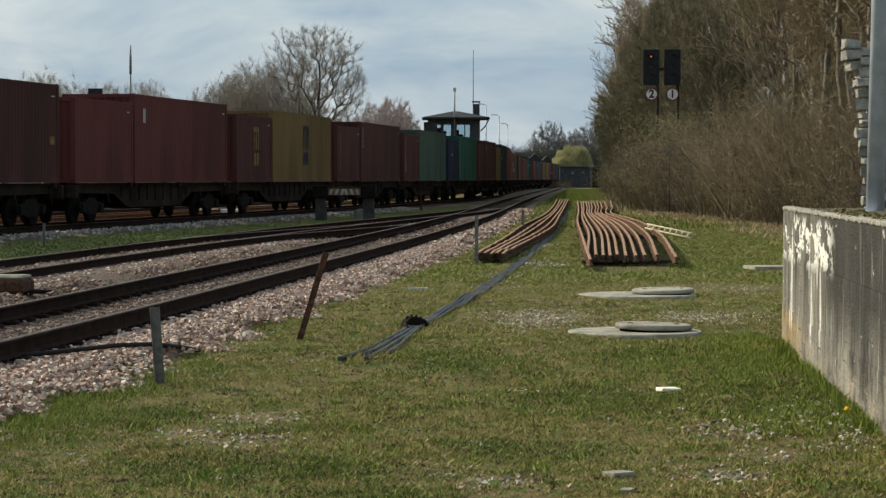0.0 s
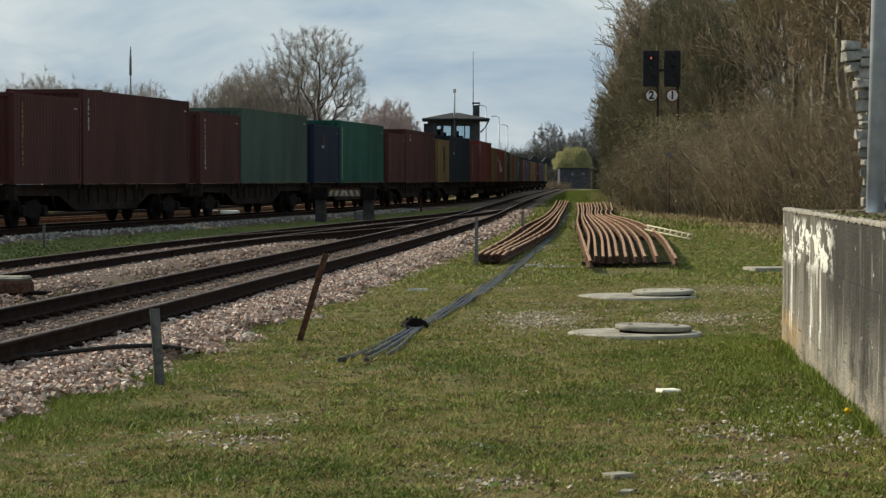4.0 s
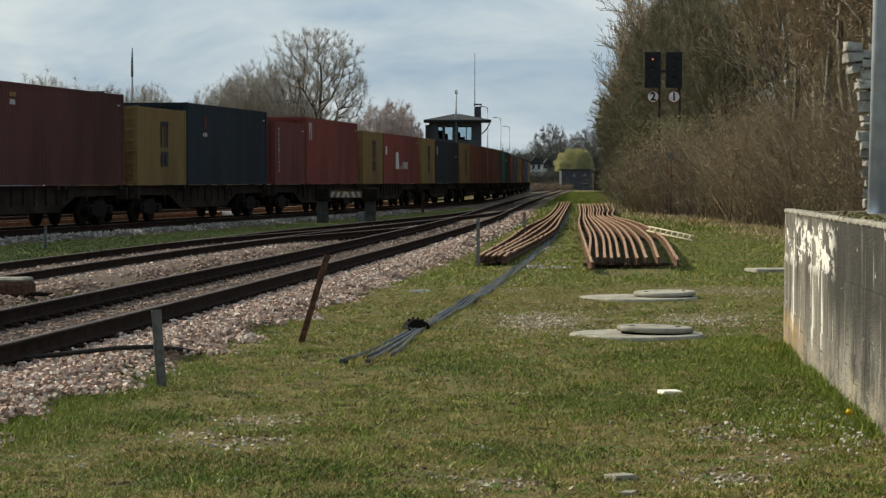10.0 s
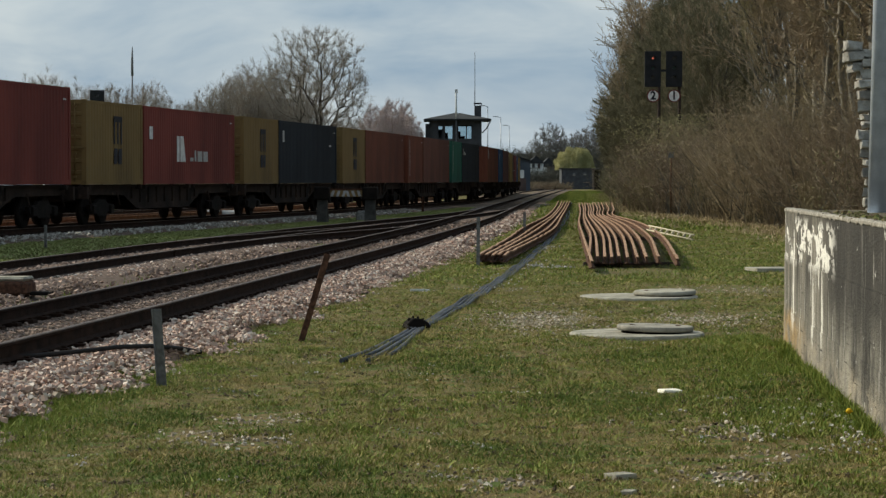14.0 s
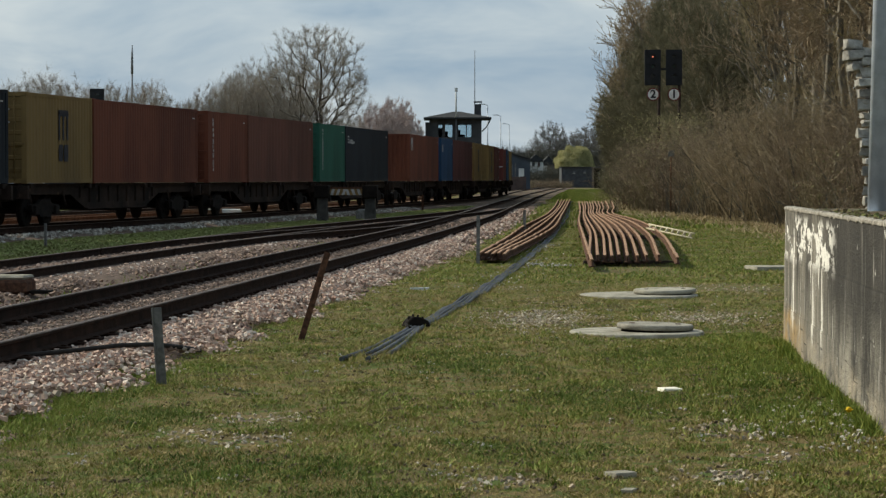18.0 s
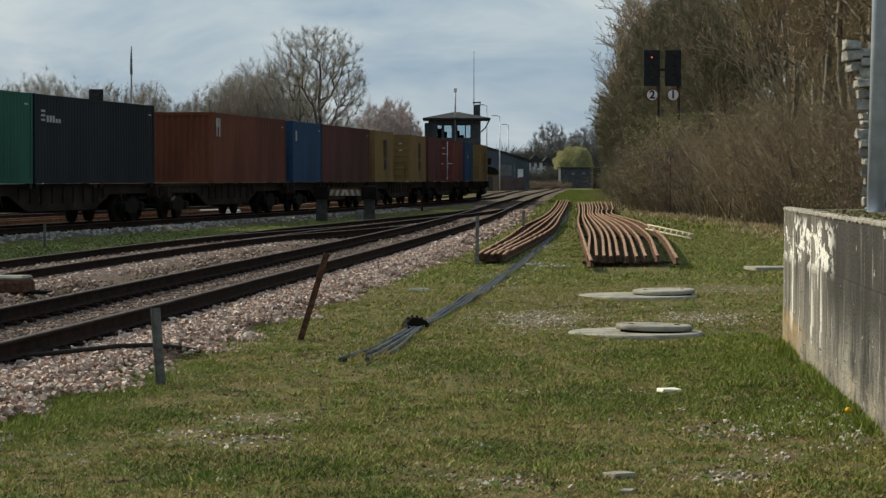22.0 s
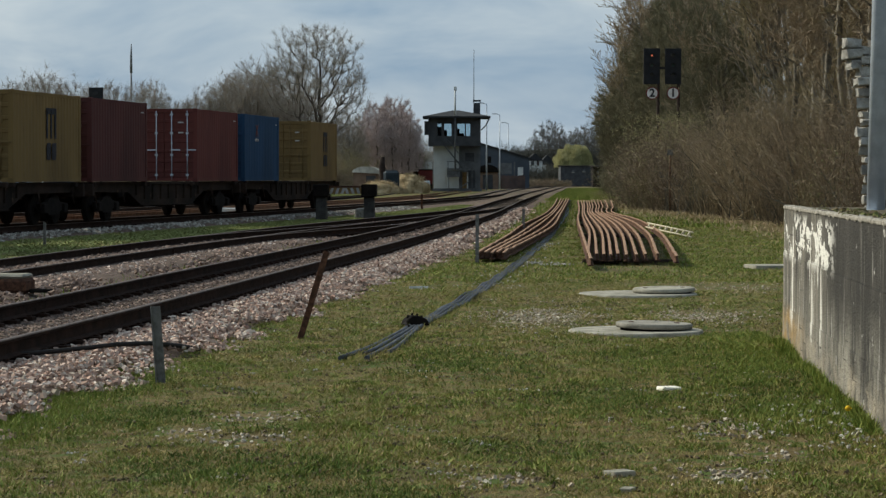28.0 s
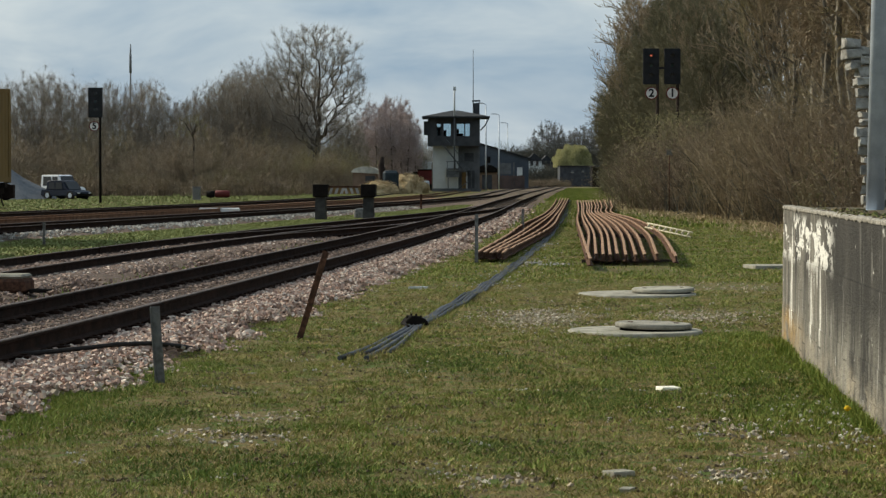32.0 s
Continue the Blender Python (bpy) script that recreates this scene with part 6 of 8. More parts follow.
def car(name, label, m, paint, size, boxy):
    """A car along x, its front at +x."""
    L, W, H = size
    c = thing(name, label, "car", m)
    h1 = H * 0.52
    body = bmesh.new()
    prism(body, [(-L / 2, 0.32), (-L / 2 + 0.05, h1), (L * 0.22, h1), (L * 0.45, h1 * (0.95 if boxy else 0.84)), (L / 2, h1 * 0.72), (L / 2, 0.28), (-L / 2 + 0.1, 0.25)], -W / 2, W / 2)
    bmesh.ops.bevel(body, geom=list(body.edges), offset=0.05, segments=2, affect="EDGES")
    part("body", body, paint, c)
    cab = bmesh.new()
    rear = -L / 2 + (0.08 if boxy else 0.45)
    prism(cab, [(rear, h1 - 0.02), (rear + 0.12, H - 0.06), (rear + 0.35, H), (L * 0.02, H), (L * 0.10, H - 0.05), (L * 0.24, h1 - 0.02)], -W / 2 + 0.10, W / 2 - 0.10)
    bmesh.ops.bevel(cab, geom=list(cab.edges), offset=0.04, segments=1, affect="EDGES")
    part("cabin", cab, paint, c)
    dark = M_CARGLASS
    for s in (-1, 1):
        for a, b in ((rear + 0.28, -L * 0.14), (-L * 0.11, L * 0.06)):
            y = s * (W / 2 - 0.095)
            w = bmesh.new()
            prism(w, [(a, h1 + 0.05), (b + 0.1, h1 + 0.05), (b, H - 0.14), (a + 0.06, H - 0.14)], min(y, y + s * 0.012), max(y, y + s * 0.012))
            part("side_window", w, dark, c)
        for x in (-L * 0.31, L * 0.32):
            wh = part("wheel", tube(bmesh.new(), [(x, s * (W / 2 - 0.2), 0.32), (x, s * (W / 2 + 0.012), 0.32)], 0.32, 18), M_RUBBER, c)
            part("rim", tube(bmesh.new(), [(x, s * (W / 2 + 0.013), 0.32), (x, s * (W / 2 + 0.022), 0.32)], 0.19, 12), M_STEEL, wh)
        part("headlight", box(bmesh.new(), L / 2 - 0.04, L / 2 + 0.012, s * W * 0.36 - 0.14, s * W * 0.36 + 0.14, h1 * 0.56, h1 * 0.72, 0.01), M_WHITE, c)
        part("tail_light", box(bmesh.new(), -L / 2 - 0.012, -L / 2 + 0.03, s * W * 0.4 - 0.08, s * W * 0.4 + 0.08, h1 * 0.6, h1 * 0.9, 0.01), M_REDP, c)
    ws = bmesh.new()
    prism(ws, [(L * 0.115, H - 0.10), (L * 0.135, H - 0.10), (L * 0.255, h1 + 0.02), (L * 0.235, h1 + 0.02)], -W / 2 + 0.2, W / 2 - 0.2)
    part("windscreen", ws, dark, c)
    part("bumper", box(bmesh.new(), L / 2 - 0.05, L / 2 + 0.06, -W / 2 + 0.06, W / 2 - 0.06, 0.28, 0.46, 0.03), M_DARK, c)


M_CARGLASS = mat("dark_car_glass", (0.012, 0.014, 0.017), (0.008, 0.010, 0.012), 2, 0.45)
M_CARWHITE = mat("white_car_paint", (0.72, 0.73, 0.73), (0.62, 0.63, 0.63), 1, 0.3)
M_CARBLUE = mat("dark_blue_car_paint", (0.010, 0.017, 0.034), (0.008, 0.013, 0.026), 1, 0.6)
car("parked_car", "white parked off-road car behind the gravel heap", pose(-29.15, 190.0, 0.08, 0, 0, -38), M_CARWHITE, (3.5, 1.65, 1.85), True)
car("parked_car", "dark blue parked car in front of the white one", pose(-27.95, 184.0, 0.08, 0, 0, -34), M_CARBLUE, (3.6, 1.7, 1.42), False)


M_MAST = mat("dull_grey_mast", (0.20, 0.205, 0.215), (0.13, 0.135, 0.14), 1, 0.8)


def far_mast():
    p = thing("radio_mast", "slim distant radio mast behind the bare trees", "radio mast", pose(-75.5, 600, 0))
    part("mast", tube(bmesh.new(), [(0, 0, 0), (0, 0, 29)], [0.30, 0.2], 6), M_MAST, p)
    part("aerial", tube(bmesh.new(), [(0, 0, 27), (0, 0, 31), (0.05, 0, 34)], [0.34, 0.30, 0.1], 6), M_MAST, p)


far_mast()


# ---- bare trees and brush ----
# Lighter copy of the bark: sunlight on the right-hand trunks, put into the colour.
M_BARKLIT = mat("sunlit_grey_bark", (0.24, 0.214, 0.172), (0.09, 0.078, 0.06), 2.5, 0.95, 0, 0.5, 20)
M_TWIGO = island_mat("olive_twigs", [(0.07, 0.066, 0.034), (0.17, 0.153, 0.09), (0.11, 0.10, 0.055), (0.23, 0.205, 0.13)], 0.9)
def pyramids(p, q, r):
    """Thin three-sided spikes from p to q with foot radius r; vertices and faces."""
    p, q, r = np.asarray(p, float), np.asarray(q, float), np.asarray(r, float)
    d = q - p
    d /= np.linalg.norm(d, axis=1, keepdims=True) + 1e-9
    ref = np.where(np.abs(d[:, 2:3]) > 0.9, np.array([[1.0, 0, 0]]), np.array([[0, 0, 1.0]]))
    a = np.cross(d, ref)
    a /= np.linalg.norm(a, axis=1, keepdims=True) + 1e-9
    b = np.cross(d, a)
    ring = [p + (a * math.cos(k * math.tau / 3) + b * math.sin(k * math.tau / 3)) * r[:, None] for k in range(3)]
    v = np.stack([*ring, q], 1).reshape(-1, 3)
    i = 4 * np.arange(len(p))
    f = np.concatenate([np.stack([i, i + 1, i + 3], -1), np.stack([i + 1, i + 2, i + 3], -1), np.stack([i + 2, i, i + 3], -1)])
    return v, f


def grow_tree(seed, height, clear, spread, levels, ratio, kids, droop=0.0, twig_r=0.012, girth=0.013, lead=0.72):
    """Limbs (thick, tapered) and twigs of a bare tree that stands at the origin."""
    r = random.Random(seed)
    limbs, twigs = [], []

    def grow(p, d, length, rad, level):
        n = 3 if level < 3 else 2
        pts, rr = [p.copy()], [rad]
        d = d.copy()
        for k in range(n):
            d = (d + Vector((r.uniform(-1, 1), r.uniform(-1, 1), r.uniform(-0.5, 0.7))) * (0.16 if level else 0.05) + Vector((0, 0, 0.07 - droop * level * 0.05))).normalized()
            pts.append(pts[-1] + d * length / n)
            rr.append(rad * (1 - 0.5 * (k + 1) / n))
        if level < levels - 2:
            limbs.append((pts, rr))
        else:
            for a, b, w in zip(pts, pts[1:], rr):
                twigs.append((a, b + (b - a) * 0.25, max(w, twig_r)))
        if level >= levels:
            return
        m = kids[min(level, len(kids) - 1)]
        start = clear if level == 0 else 0.22
        for k in range(m):
            t = start + (1 - start) * (k + r.uniform(0.1, 0.9)) / m
            j = min(int(t * n), n - 1)
            w = t * n - j
            base = pts[j].lerp(pts[j + 1], w)
            dd = (pts[j + 1] - pts[j]).normalized()
            side = Vector((r.uniform(-1, 1), r.uniform(-1, 1), r.uniform(-0.35, 0.5)))
            side = (side - dd * side.dot(dd)).normalized()
            ang = r.uniform(0.45, 1.0) * spread
            nd = (dd * math.cos(ang) + side * math.sin(ang)).normalized()
            grow(base, nd, length * ratio * r.uniform(0.7, 1.15) * (1.15 - 0.45 * t if level == 0 else 1), rad * (1 - 0.5 * t) * 0.62, level + 1)
    grow(Vector((0, 0, -0.1)), Vector((0, 0, 1)), height * lead, height * girth, 0)
    return limbs, twigs


def crown_tree(seed, top, girth, fork, rx, bottom, nodes, haze, twig_len, twig_r, twig_mat, pull=0.35, hollow=0.5):
    """A tree whose limbs reach out to points spread through a domed crown; meshes of trunk and crown."""
    g = np.random.default_rng(seed)
    u = g.normal(size=(nodes, 3))
    u /= np.linalg.norm(u, axis=1, keepdims=True)
    rad = g.uniform(hollow ** 3, 1, nodes) ** (1 / 3)
    lump = 1 + 0.13 * np.sin(u[:, 0] * 4 + seed) * np.sin(u[:, 2] * 5 + 2 * seed) + 0.08 * np.sin(u[:, 1] * 9 + seed)
    mid, hz = (top + bottom) / 2, (top - bottom) / 2
    pts = u * (rad * lump)[:, None] * np.array([[rx, rx, hz]]) + np.array([[0, 0, mid]])
    low = pts[:, 2] < mid
    pts[low, :2] *= (0.62 + 0.38 * (pts[low, 2:] - bottom) / max(mid - bottom, 0.1))
    stem = [(0, 0, -0.1)]
    for k in range(1, 9):
        w = k / 8
        stem.append((0.03 * top * math.sin(w * 3 + seed) * w, 0.02 * top * math.cos(w * 2.5 + seed) * w, fork * w))
    for k in range(1, 5):
        stem.append((stem[-1][0] + g.normal(0, 0.12), stem[-1][1] + g.normal(0, 0.12), fork + (mid + hz * 0.35 - fork) * k / 4))
    pts = np.concatenate([np.array(stem), pts])
    s = len(stem)
    n = len(pts)
    parent = np.concatenate([[0], np.arange(s - 1), np.zeros(n - s, int)])
    way = np.zeros(n)
    for k in range(1, s):
        way[k] = way[k - 1] + np.linalg.norm(pts[k] - pts[k - 1])
    order = list(range(s)) + list(s + np.argsort(np.linalg.norm(pts[s:] - pts[8], axis=1)))
    done = list(range(5, s))
    for k in order[s:]:
        d = np.linalg.norm(pts[done] - pts[k], axis=1)
        steep = np.clip(pts[done, 2] - pts[k, 2], 0, None)
        j = done[int(np.argmin(d + pull * way[done] + 0.8 * steep))]
        parent[k] = j
        way[k] = way[j] + np.linalg.norm(pts[j] - pts[k])
        done.append(k)
    load = np.full(n, 1.0)
    for k in reversed(order):
        if k:
            load[parent[k]] += load[k]
    r = np.clip(girth * (load / load[1]) ** 0.56, twig_r, None)
    p, q, r0, r1 = pts[parent[1:]], pts[1:], r[parent[1:]], r[1:]
    r0 = np.minimum(r0, r1 * 1.5)
    thick = r1 > twig_r * 1.9
    bm = bmesh.new()
    for a, b, c, d in zip(p[thick], q[thick], r0[thick], r1[thick]):
        e = (b - a) * 0.03
        m = (a + b) / 2 + g.normal(0, 0.04, 3) * np.linalg.norm(b - a)
        tube(bm, [tuple(a - e), tuple(m), tuple(b + e)], [c, (c + d) / 2, d], 5, cap=False)
    trunk = bpy.data.meshes.new("trunk")
    bm.to_mesh(trunk)
    bm.free()
    trunk.materials.append(M_BARK)
    a, b, w = p[~thick], q[~thick], r1[~thick]
    b = b + (b - a) * 0.15
    ends = np.repeat(np.arange(s, n), haze)
    k = len(ends)
    t = g.random((k, 1))
    root = pts[parent[ends]] * (1 - t) + pts[ends] * t
    out = root - np.array([[0, 0, mid - hz * 0.6]])
    out /= np.linalg.norm(out, axis=1, keepdims=True)
    d = out + g.normal(0, 0.75, (k, 3)) + np.array([[0, 0, 0.25]])
    d /= np.linalg.norm(d, axis=1, keepdims=True)
    tip = root + d * (twig_len * g.uniform(0.4, 1.2, (k, 1)))
    v, f = pyramids(np.concatenate([a, root]), np.concatenate([b, tip]), np.concatenate([w * 1.15, np.full(k, twig_r)]))
    ob = raw_mesh("crown", v, f, twig_mat)
    crown = ob.data
    bpy.data.objects.remove(ob)
    return trunk, crown


def tree_meshes(name, limbs, twigs, twig_mat, bark=None):
    bm = bmesh.new()
    for pts, rr in limbs:
        tube(bm, pts, rr, 5, cap=False)
    trunk = bpy.data.meshes.new("trunk")
    bm.to_mesh(trunk)
    bm.free()
    trunk.materials.append(bark or M_BARKLIT)
    v, f = pyramids([t[0] for t in twigs], [t[1] for t in twigs], [t[2] for t in twigs])
    ob = raw_mesh("crown", v, f, twig_mat)
    crown = ob.data
    bpy.data.objects.remove(ob)
    return trunk, crown


def plant(meshes, label, x, y, size, turn, group="", wide=1.0):
    t = thing("bare_tree", label, "tree", pose(x, y, float(ground_z(x, y)) - 0.05, 0, 0, turn) @ Matrix.Diagonal((size * wide, size * wide, size, 1)), group)
    link_mesh("trunk", meshes[0], t)
    link_mesh("crown", meshes[1], t)
    return t


M_TWIGP = island_mat("purplish_birch_twigs", [(0.297, 0.243, 0.227), (0.527, 0.452, 0.425), (0.405, 0.331, 0.313)], 0.9)
M_TWIGD = island_mat("dark_hedge_twigs", [(0.05, 0.052, 0.042), (0.11, 0.105, 0.085), (0.075, 0.074, 0.06)], 0.9)
M_TWIGB = island_mat("brown_twigs", [(0.144, 0.125, 0.102), (0.316, 0.278, 0.234), (0.223, 0.192, 0.153), (0.400, 0.360, 0.307)], 0.9, [((0.149, 0.144, 0.078), 0.1, 0.53, 0.6)])
M_TWIGH = island_mat("hazy_dark_twigs", [(0.11, 0.107, 0.10), (0.19, 0.182, 0.17), (0.145, 0.14, 0.13)], 0.9)
M_TWIGG = island_mat("grey_twigs", [(0.18, 0.155, 0.13), (0.33, 0.30, 0.25), (0.25, 0.22, 0.18)], 0.9)
OAK = crown_tree(5, 17.6, 0.42, 5.7, 5.9, 4.9, 1500, 16, 0.8, 0.0095, M_TWIGG, 0.42, 0.25)
ROUND = [crown_tree(11 + k, 12.6, 0.15, 3.5, 3.0, 1.8, 560, 19, 0.9, 0.0085, M_TWIGB, 0.8, 0.15) for k in range(4)]
AIRY = [crown_tree(31 + k, 12.0, 0.26, 4.5, 3.2, 3.6, 520, 14, 0.8, 0.016, M_TWIGH, 0.55, 0.25) for k in range(2)]
GREY = [crown_tree(71 + k, 13.6, 0.2, 4.0, 3.2, 3.0, 560, 18, 0.8, 0.0095, M_TWIGG, 0.5, 0.2) for k in range(2)]
TALL = [tree_meshes("tall", *grow_tree(20 + k, 13.0, 0.22, 0.72, 5, 0.50, [12, 6, 5, 4, 3], twig_r=0.016), M_TWIG) for k in range(3)]
TALLO = [crown_tree(51 + k, 12.6, 0.2, 3.0, 3.0, 1.2, 800, 24, 0.62, 0.013, M_TWIGO, 0.6, 0.2) for k in range(2)]
BIRCH = [crown_tree(40 + k, 10.6, 0.10, 9.4, 1.35, 0.9, 420, 24, 0.7, 0.0105, M_TWIGP, 0.3, 0.1) for k in range(2)]

plant(OAK, "large bare tree with a wide rounded crown above the woods", -12.8, 248, 0.98, 40, wide=1.0)
for x, y, s, k in ((-45.5, 252, 0.92, 0), (-43.2, 250, 0.98, 1), (-40.6, 251, 1.05, 2), (-38.2, 253, 0.98, 3), (-35.6, 250, 0.93, 1), (-33.2, 251, 0.98, 0), (-30.8, 252, 0.97, 2), (-28.6, 251, 0.86, 3), (-26.6, 253, 0.80, 1),
                   (-24.6, 252, 0.92, 2), (-22.4, 253, 1.02, 0), (-20.4, 251, 1.07, 3), (-18.4, 254, 1.05, 1), (-16.4, 251, 0.82, 2), (-14.8, 266, 0.70, 0), (-11.4, 268, 0.68, 3), (-9.4, 253, 0.62, 1),
                   (-42.0, 262, 1.08, 3), (-36.8, 262, 1.0, 2), (-31.6, 264, 1.02, 1), (-27.0, 266, 0.88, 0), (-21.6, 264, 1.12, 2), (-19.0, 266, 1.10, 0), (-15.4, 264, 0.92, 1), (-10.4, 266, 0.76, 2)):
    plant(ROUND[k], "bare round-crowned tree in the woods across the yard", x, y, s * 0.93, random.uniform(0, 360), "trees across the yard", 1.05)
for x, y, s, k in ((-9.6, 284, 0.80, 0), (-8.6, 287, 0.98, 1), (-7.6, 285, 0.92, 0), (-6.7, 289, 1.04, 1), (-5.8, 286, 0.96, 0), (-4.9, 290, 1.03, 1), (-4.1, 287, 0.90, 0), (-3.3, 291, 0.82, 1), (-7.0, 296, 1.0, 0), (-5.2, 297, 1.0, 1)):
    plant(BIRCH[k], "purplish bare birch behind the yard", x, y, s, random.uniform(0, 360), "birches behind the yard", 1.0)
for x, y, s, k in ((-19.6, 257, 1.0, 0), (-17.0, 259, 1.04, 1), (-22.6, 258, 0.90, 1), (-15.2, 262, 0.96, 0)):
    plant(GREY[k], "fine-twigged grey tree beside the large one", x, y, s, random.uniform(0, 360), "trees across the yard")
# right-hand wood
for x, y, s, k in ((16.6, 118, 1.12, 0), (17.0, 128, 1.25, 1), (20.5, 112, 1.2, 2), (16.0, 100, 0.95, 1), (19.0, 96, 1.15, 0), (15.5, 84, 0.85, 2), (18.5, 82, 1.1, 1), (22.5, 98, 1.3, 0), (21.5, 126, 1.35, 1),
                   (16.0, 152, 1.05, 2), (18.0, 160, 1.2, 0), (21.0, 150, 1.3, 1), (16.8, 180, 1.0, 1), (19.5, 190, 1.15, 2), (17.6, 212, 0.95, 0), (20.5, 225, 1.1, 1), (19.0, 250, 0.98, 2), (22.0, 262, 1.1, 0),
                   (21.5, 290, 1.0, 1), (24.5, 300, 1.1, 2), (23.5, 325, 0.98, 0), (14.8, 96, 0.75, 2), (24.0, 140, 1.4, 2), (17.5, 72, 1.0, 0), (20.0, 76, 1.2, 2), (15.0, 70, 0.8, 1)):
    plant(TALL[k], "tall bare tree in the wood beside the grass", x, y, s, random.uniform(0, 360), "trees beside the grass", 1.0)
for x, y, s, k in ((18.0, 204, 1.1, 2), (19.6, 236, 1.1, 0), (21.2, 262, 1.05, 1), (22.6, 282, 1.05, 2), (25.2, 312, 1.0, 0), (16.4, 172, 1.05, 1), (16.4, 142, 1.0, 2), (17.4, 190, 1.15, 0), (15.6, 160, 1.0, 0), (20.4, 248, 0.9, 2), (18.6, 200, 1.30, 0), (20.2, 216, 1.36, 1), (18.2, 186, 1.32, 1), (16.8, 168, 1.15, 0), (22.0, 230, 1.36, 0), (17.6, 177, 1.26, 1), (20.4, 196, 1.4, 0), (15.4, 198, 0.80, 0), (16.6, 222, 0.88, 1), (17.9, 244, 0.85, 0), (14.3, 180, 0.74, 1), (19.8, 275, 0.88, 1), (13.4, 162, 0.66, 0), (17.2, 232, 0.98, 0)):
    plant(TALLO[k % 2], "olive-brown bare tree at the wood's edge", x, y, s, random.uniform(0, 360), "trees at the wood's edge", 1.15)
for x, y, s, k, turn in ((16.1, 193, 1.30, 0, 20), (17.6, 205, 1.42, 2, 130), (14.8, 176, 0.92, 1, 250), (16.9, 198, 1.36, 1, 75), (16.4, 184, 1.22, 2, 300)):
    plant(TALL[k], "open-crowned bare tree leaning out of the wood's edge", x, y, s, turn, "trees at the wood's edge", 1.1)
SLIM = [crown_tree(61 + k, 14.0, 0.11 + 0.02 * k, 6.2, 2.3, 6.0, 300, 9, 0.8, 0.011, M_TWIG, 0.30, 0.2) for k in range(3)]
# The palest of these bark tones stands for trunks struck by the sun.
for k, c in enumerate(((0.40, 0.365, 0.30), (0.26, 0.235, 0.19), (0.19, 0.17, 0.135))):
    SLIM[k][0].materials[0] = mat("sun_toned_bark", c, tuple(q * 0.45 for q in c), 2.5, 0.9, 0, 0.4, 20)
for k in range(16):
    y = 76 + 24 * (k + random.uniform(0.1, 0.9)) / 16
    x = float(np.interp(y, [50, 88, 122], [11.4, 11.8, 10.7])) + random.uniform(2.4, 4.4)
    plant(SLIM[k % 3], "slim bare tree rising over the shrubs, bark paled as sunlit", x, y, random.uniform(0.8, 1.1), random.uniform(0, 360), "slim trees over the shrubs")
# far skyline
for x, y, s, k in ((22.9, 540, 1.18, 0), (20.6, 548, 0.86, 1), (25.3, 550, 0.94, 1), (28.4, 552, 1.0, 0), (30.9, 548, 1.12, 1), (33.4, 560, 1.02, 0), (15.4, 540, 0.70, 1), (18.0, 545, 0.66, 0), (36.5, 565, 1.0, 1)):
    plant(AIRY[k], "far grey bare tree on the skyline", x, y, s, random.uniform(0, 360), "trees on the skyline", 1.0)


def brush(name, label, bases, heights, stems, spread, r0, twigs, material, lean=0.25, reach=0.8):
    """Thickets: from each base many bent stems, each with side twigs."""
    bases, heights = np.asarray(bases, float), np.asarray(heights, float)
    n = len(bases) * stems
    b = np.repeat(bases, stems, 0) + np.concatenate([rng.normal(0, spread * 0.35, (n, 2)), np.zeros((n, 1))], 1)
    h = np.repeat(heights, stems) * rng.uniform(0.45, 1.05, n)
    a = rng.uniform(0, math.tau, n)
    tilt = np.abs(rng.normal(0, lean, n))
    d = np.stack([np.cos(a) * np.sin(tilt), np.sin(a) * np.sin(tilt), np.cos(tilt)], -1)
    bend = np.stack([np.cos(a), np.sin(a), -0.4 * np.ones(n)], -1) * (rng.uniform(-0.15, 0.45, n) * h * 0.35)[:, None]
    m = b + d * (h * 0.55)[:, None]
    e = b + d * (h * 0.94)[:, None] + bend
    sets = [(b, m + (m - b) * 0.12, np.full(n, r0)), (m - (m - b) * 0.04, e, np.full(n, r0 * 0.66))]
    k = n * twigs
    t = rng.uniform(0.15, 1.0, k)
    bb, mm, ee = (np.repeat(q, twigs, 0) for q in (b, m, e))
    w = np.clip((t - 0.55) / 0.45, 0, 1)[:, None]
    p = np.where(t[:, None] < 0.55, bb + (mm - bb) * (t[:, None] / 0.55), mm + (ee - mm) * w)
    ang = rng.uniform(0, math.tau, k)
    up = rng.uniform(-0.1, 1.2, k)
    dirs = np.stack([np.cos(ang), np.sin(ang), up], -1)
    dirs /= np.linalg.norm(dirs, axis=1, keepdims=True)
    q = p + dirs * (reach * rng.uniform(0.35, 1.25, k))[:, None]
    sets.append((p, q, np.full(k, r0 * 0.45)))
    vs, fs, off = [], [], 0
    for s in sets:
        v, f = pyramids(*s)
        vs.append(v)
        fs.append(f + off)
        off += len(v)
    return tagged(raw_mesh(name, np.concatenate(vs), np.concatenate(fs), material), label, "brush", kind="stuff")


def scatter(n, x0, x1, y0, y1, edge=None, power=1.0):
    y = y0 + (y1 - y0) * rng.random(n) ** power
    x = rng.uniform(x0, x1, n) + (edge(y) if edge else 0)
    return np.stack([x, y, ground_z(x, y) - 0.03], -1)


def wood_edge(y):
    return np.interp(y, [50, 88, 122, 150, 200, 260, 330, 420], [11.4, 11.8, 10.7, 11.0, 13.6, 17.2, 21.4, 27.5])


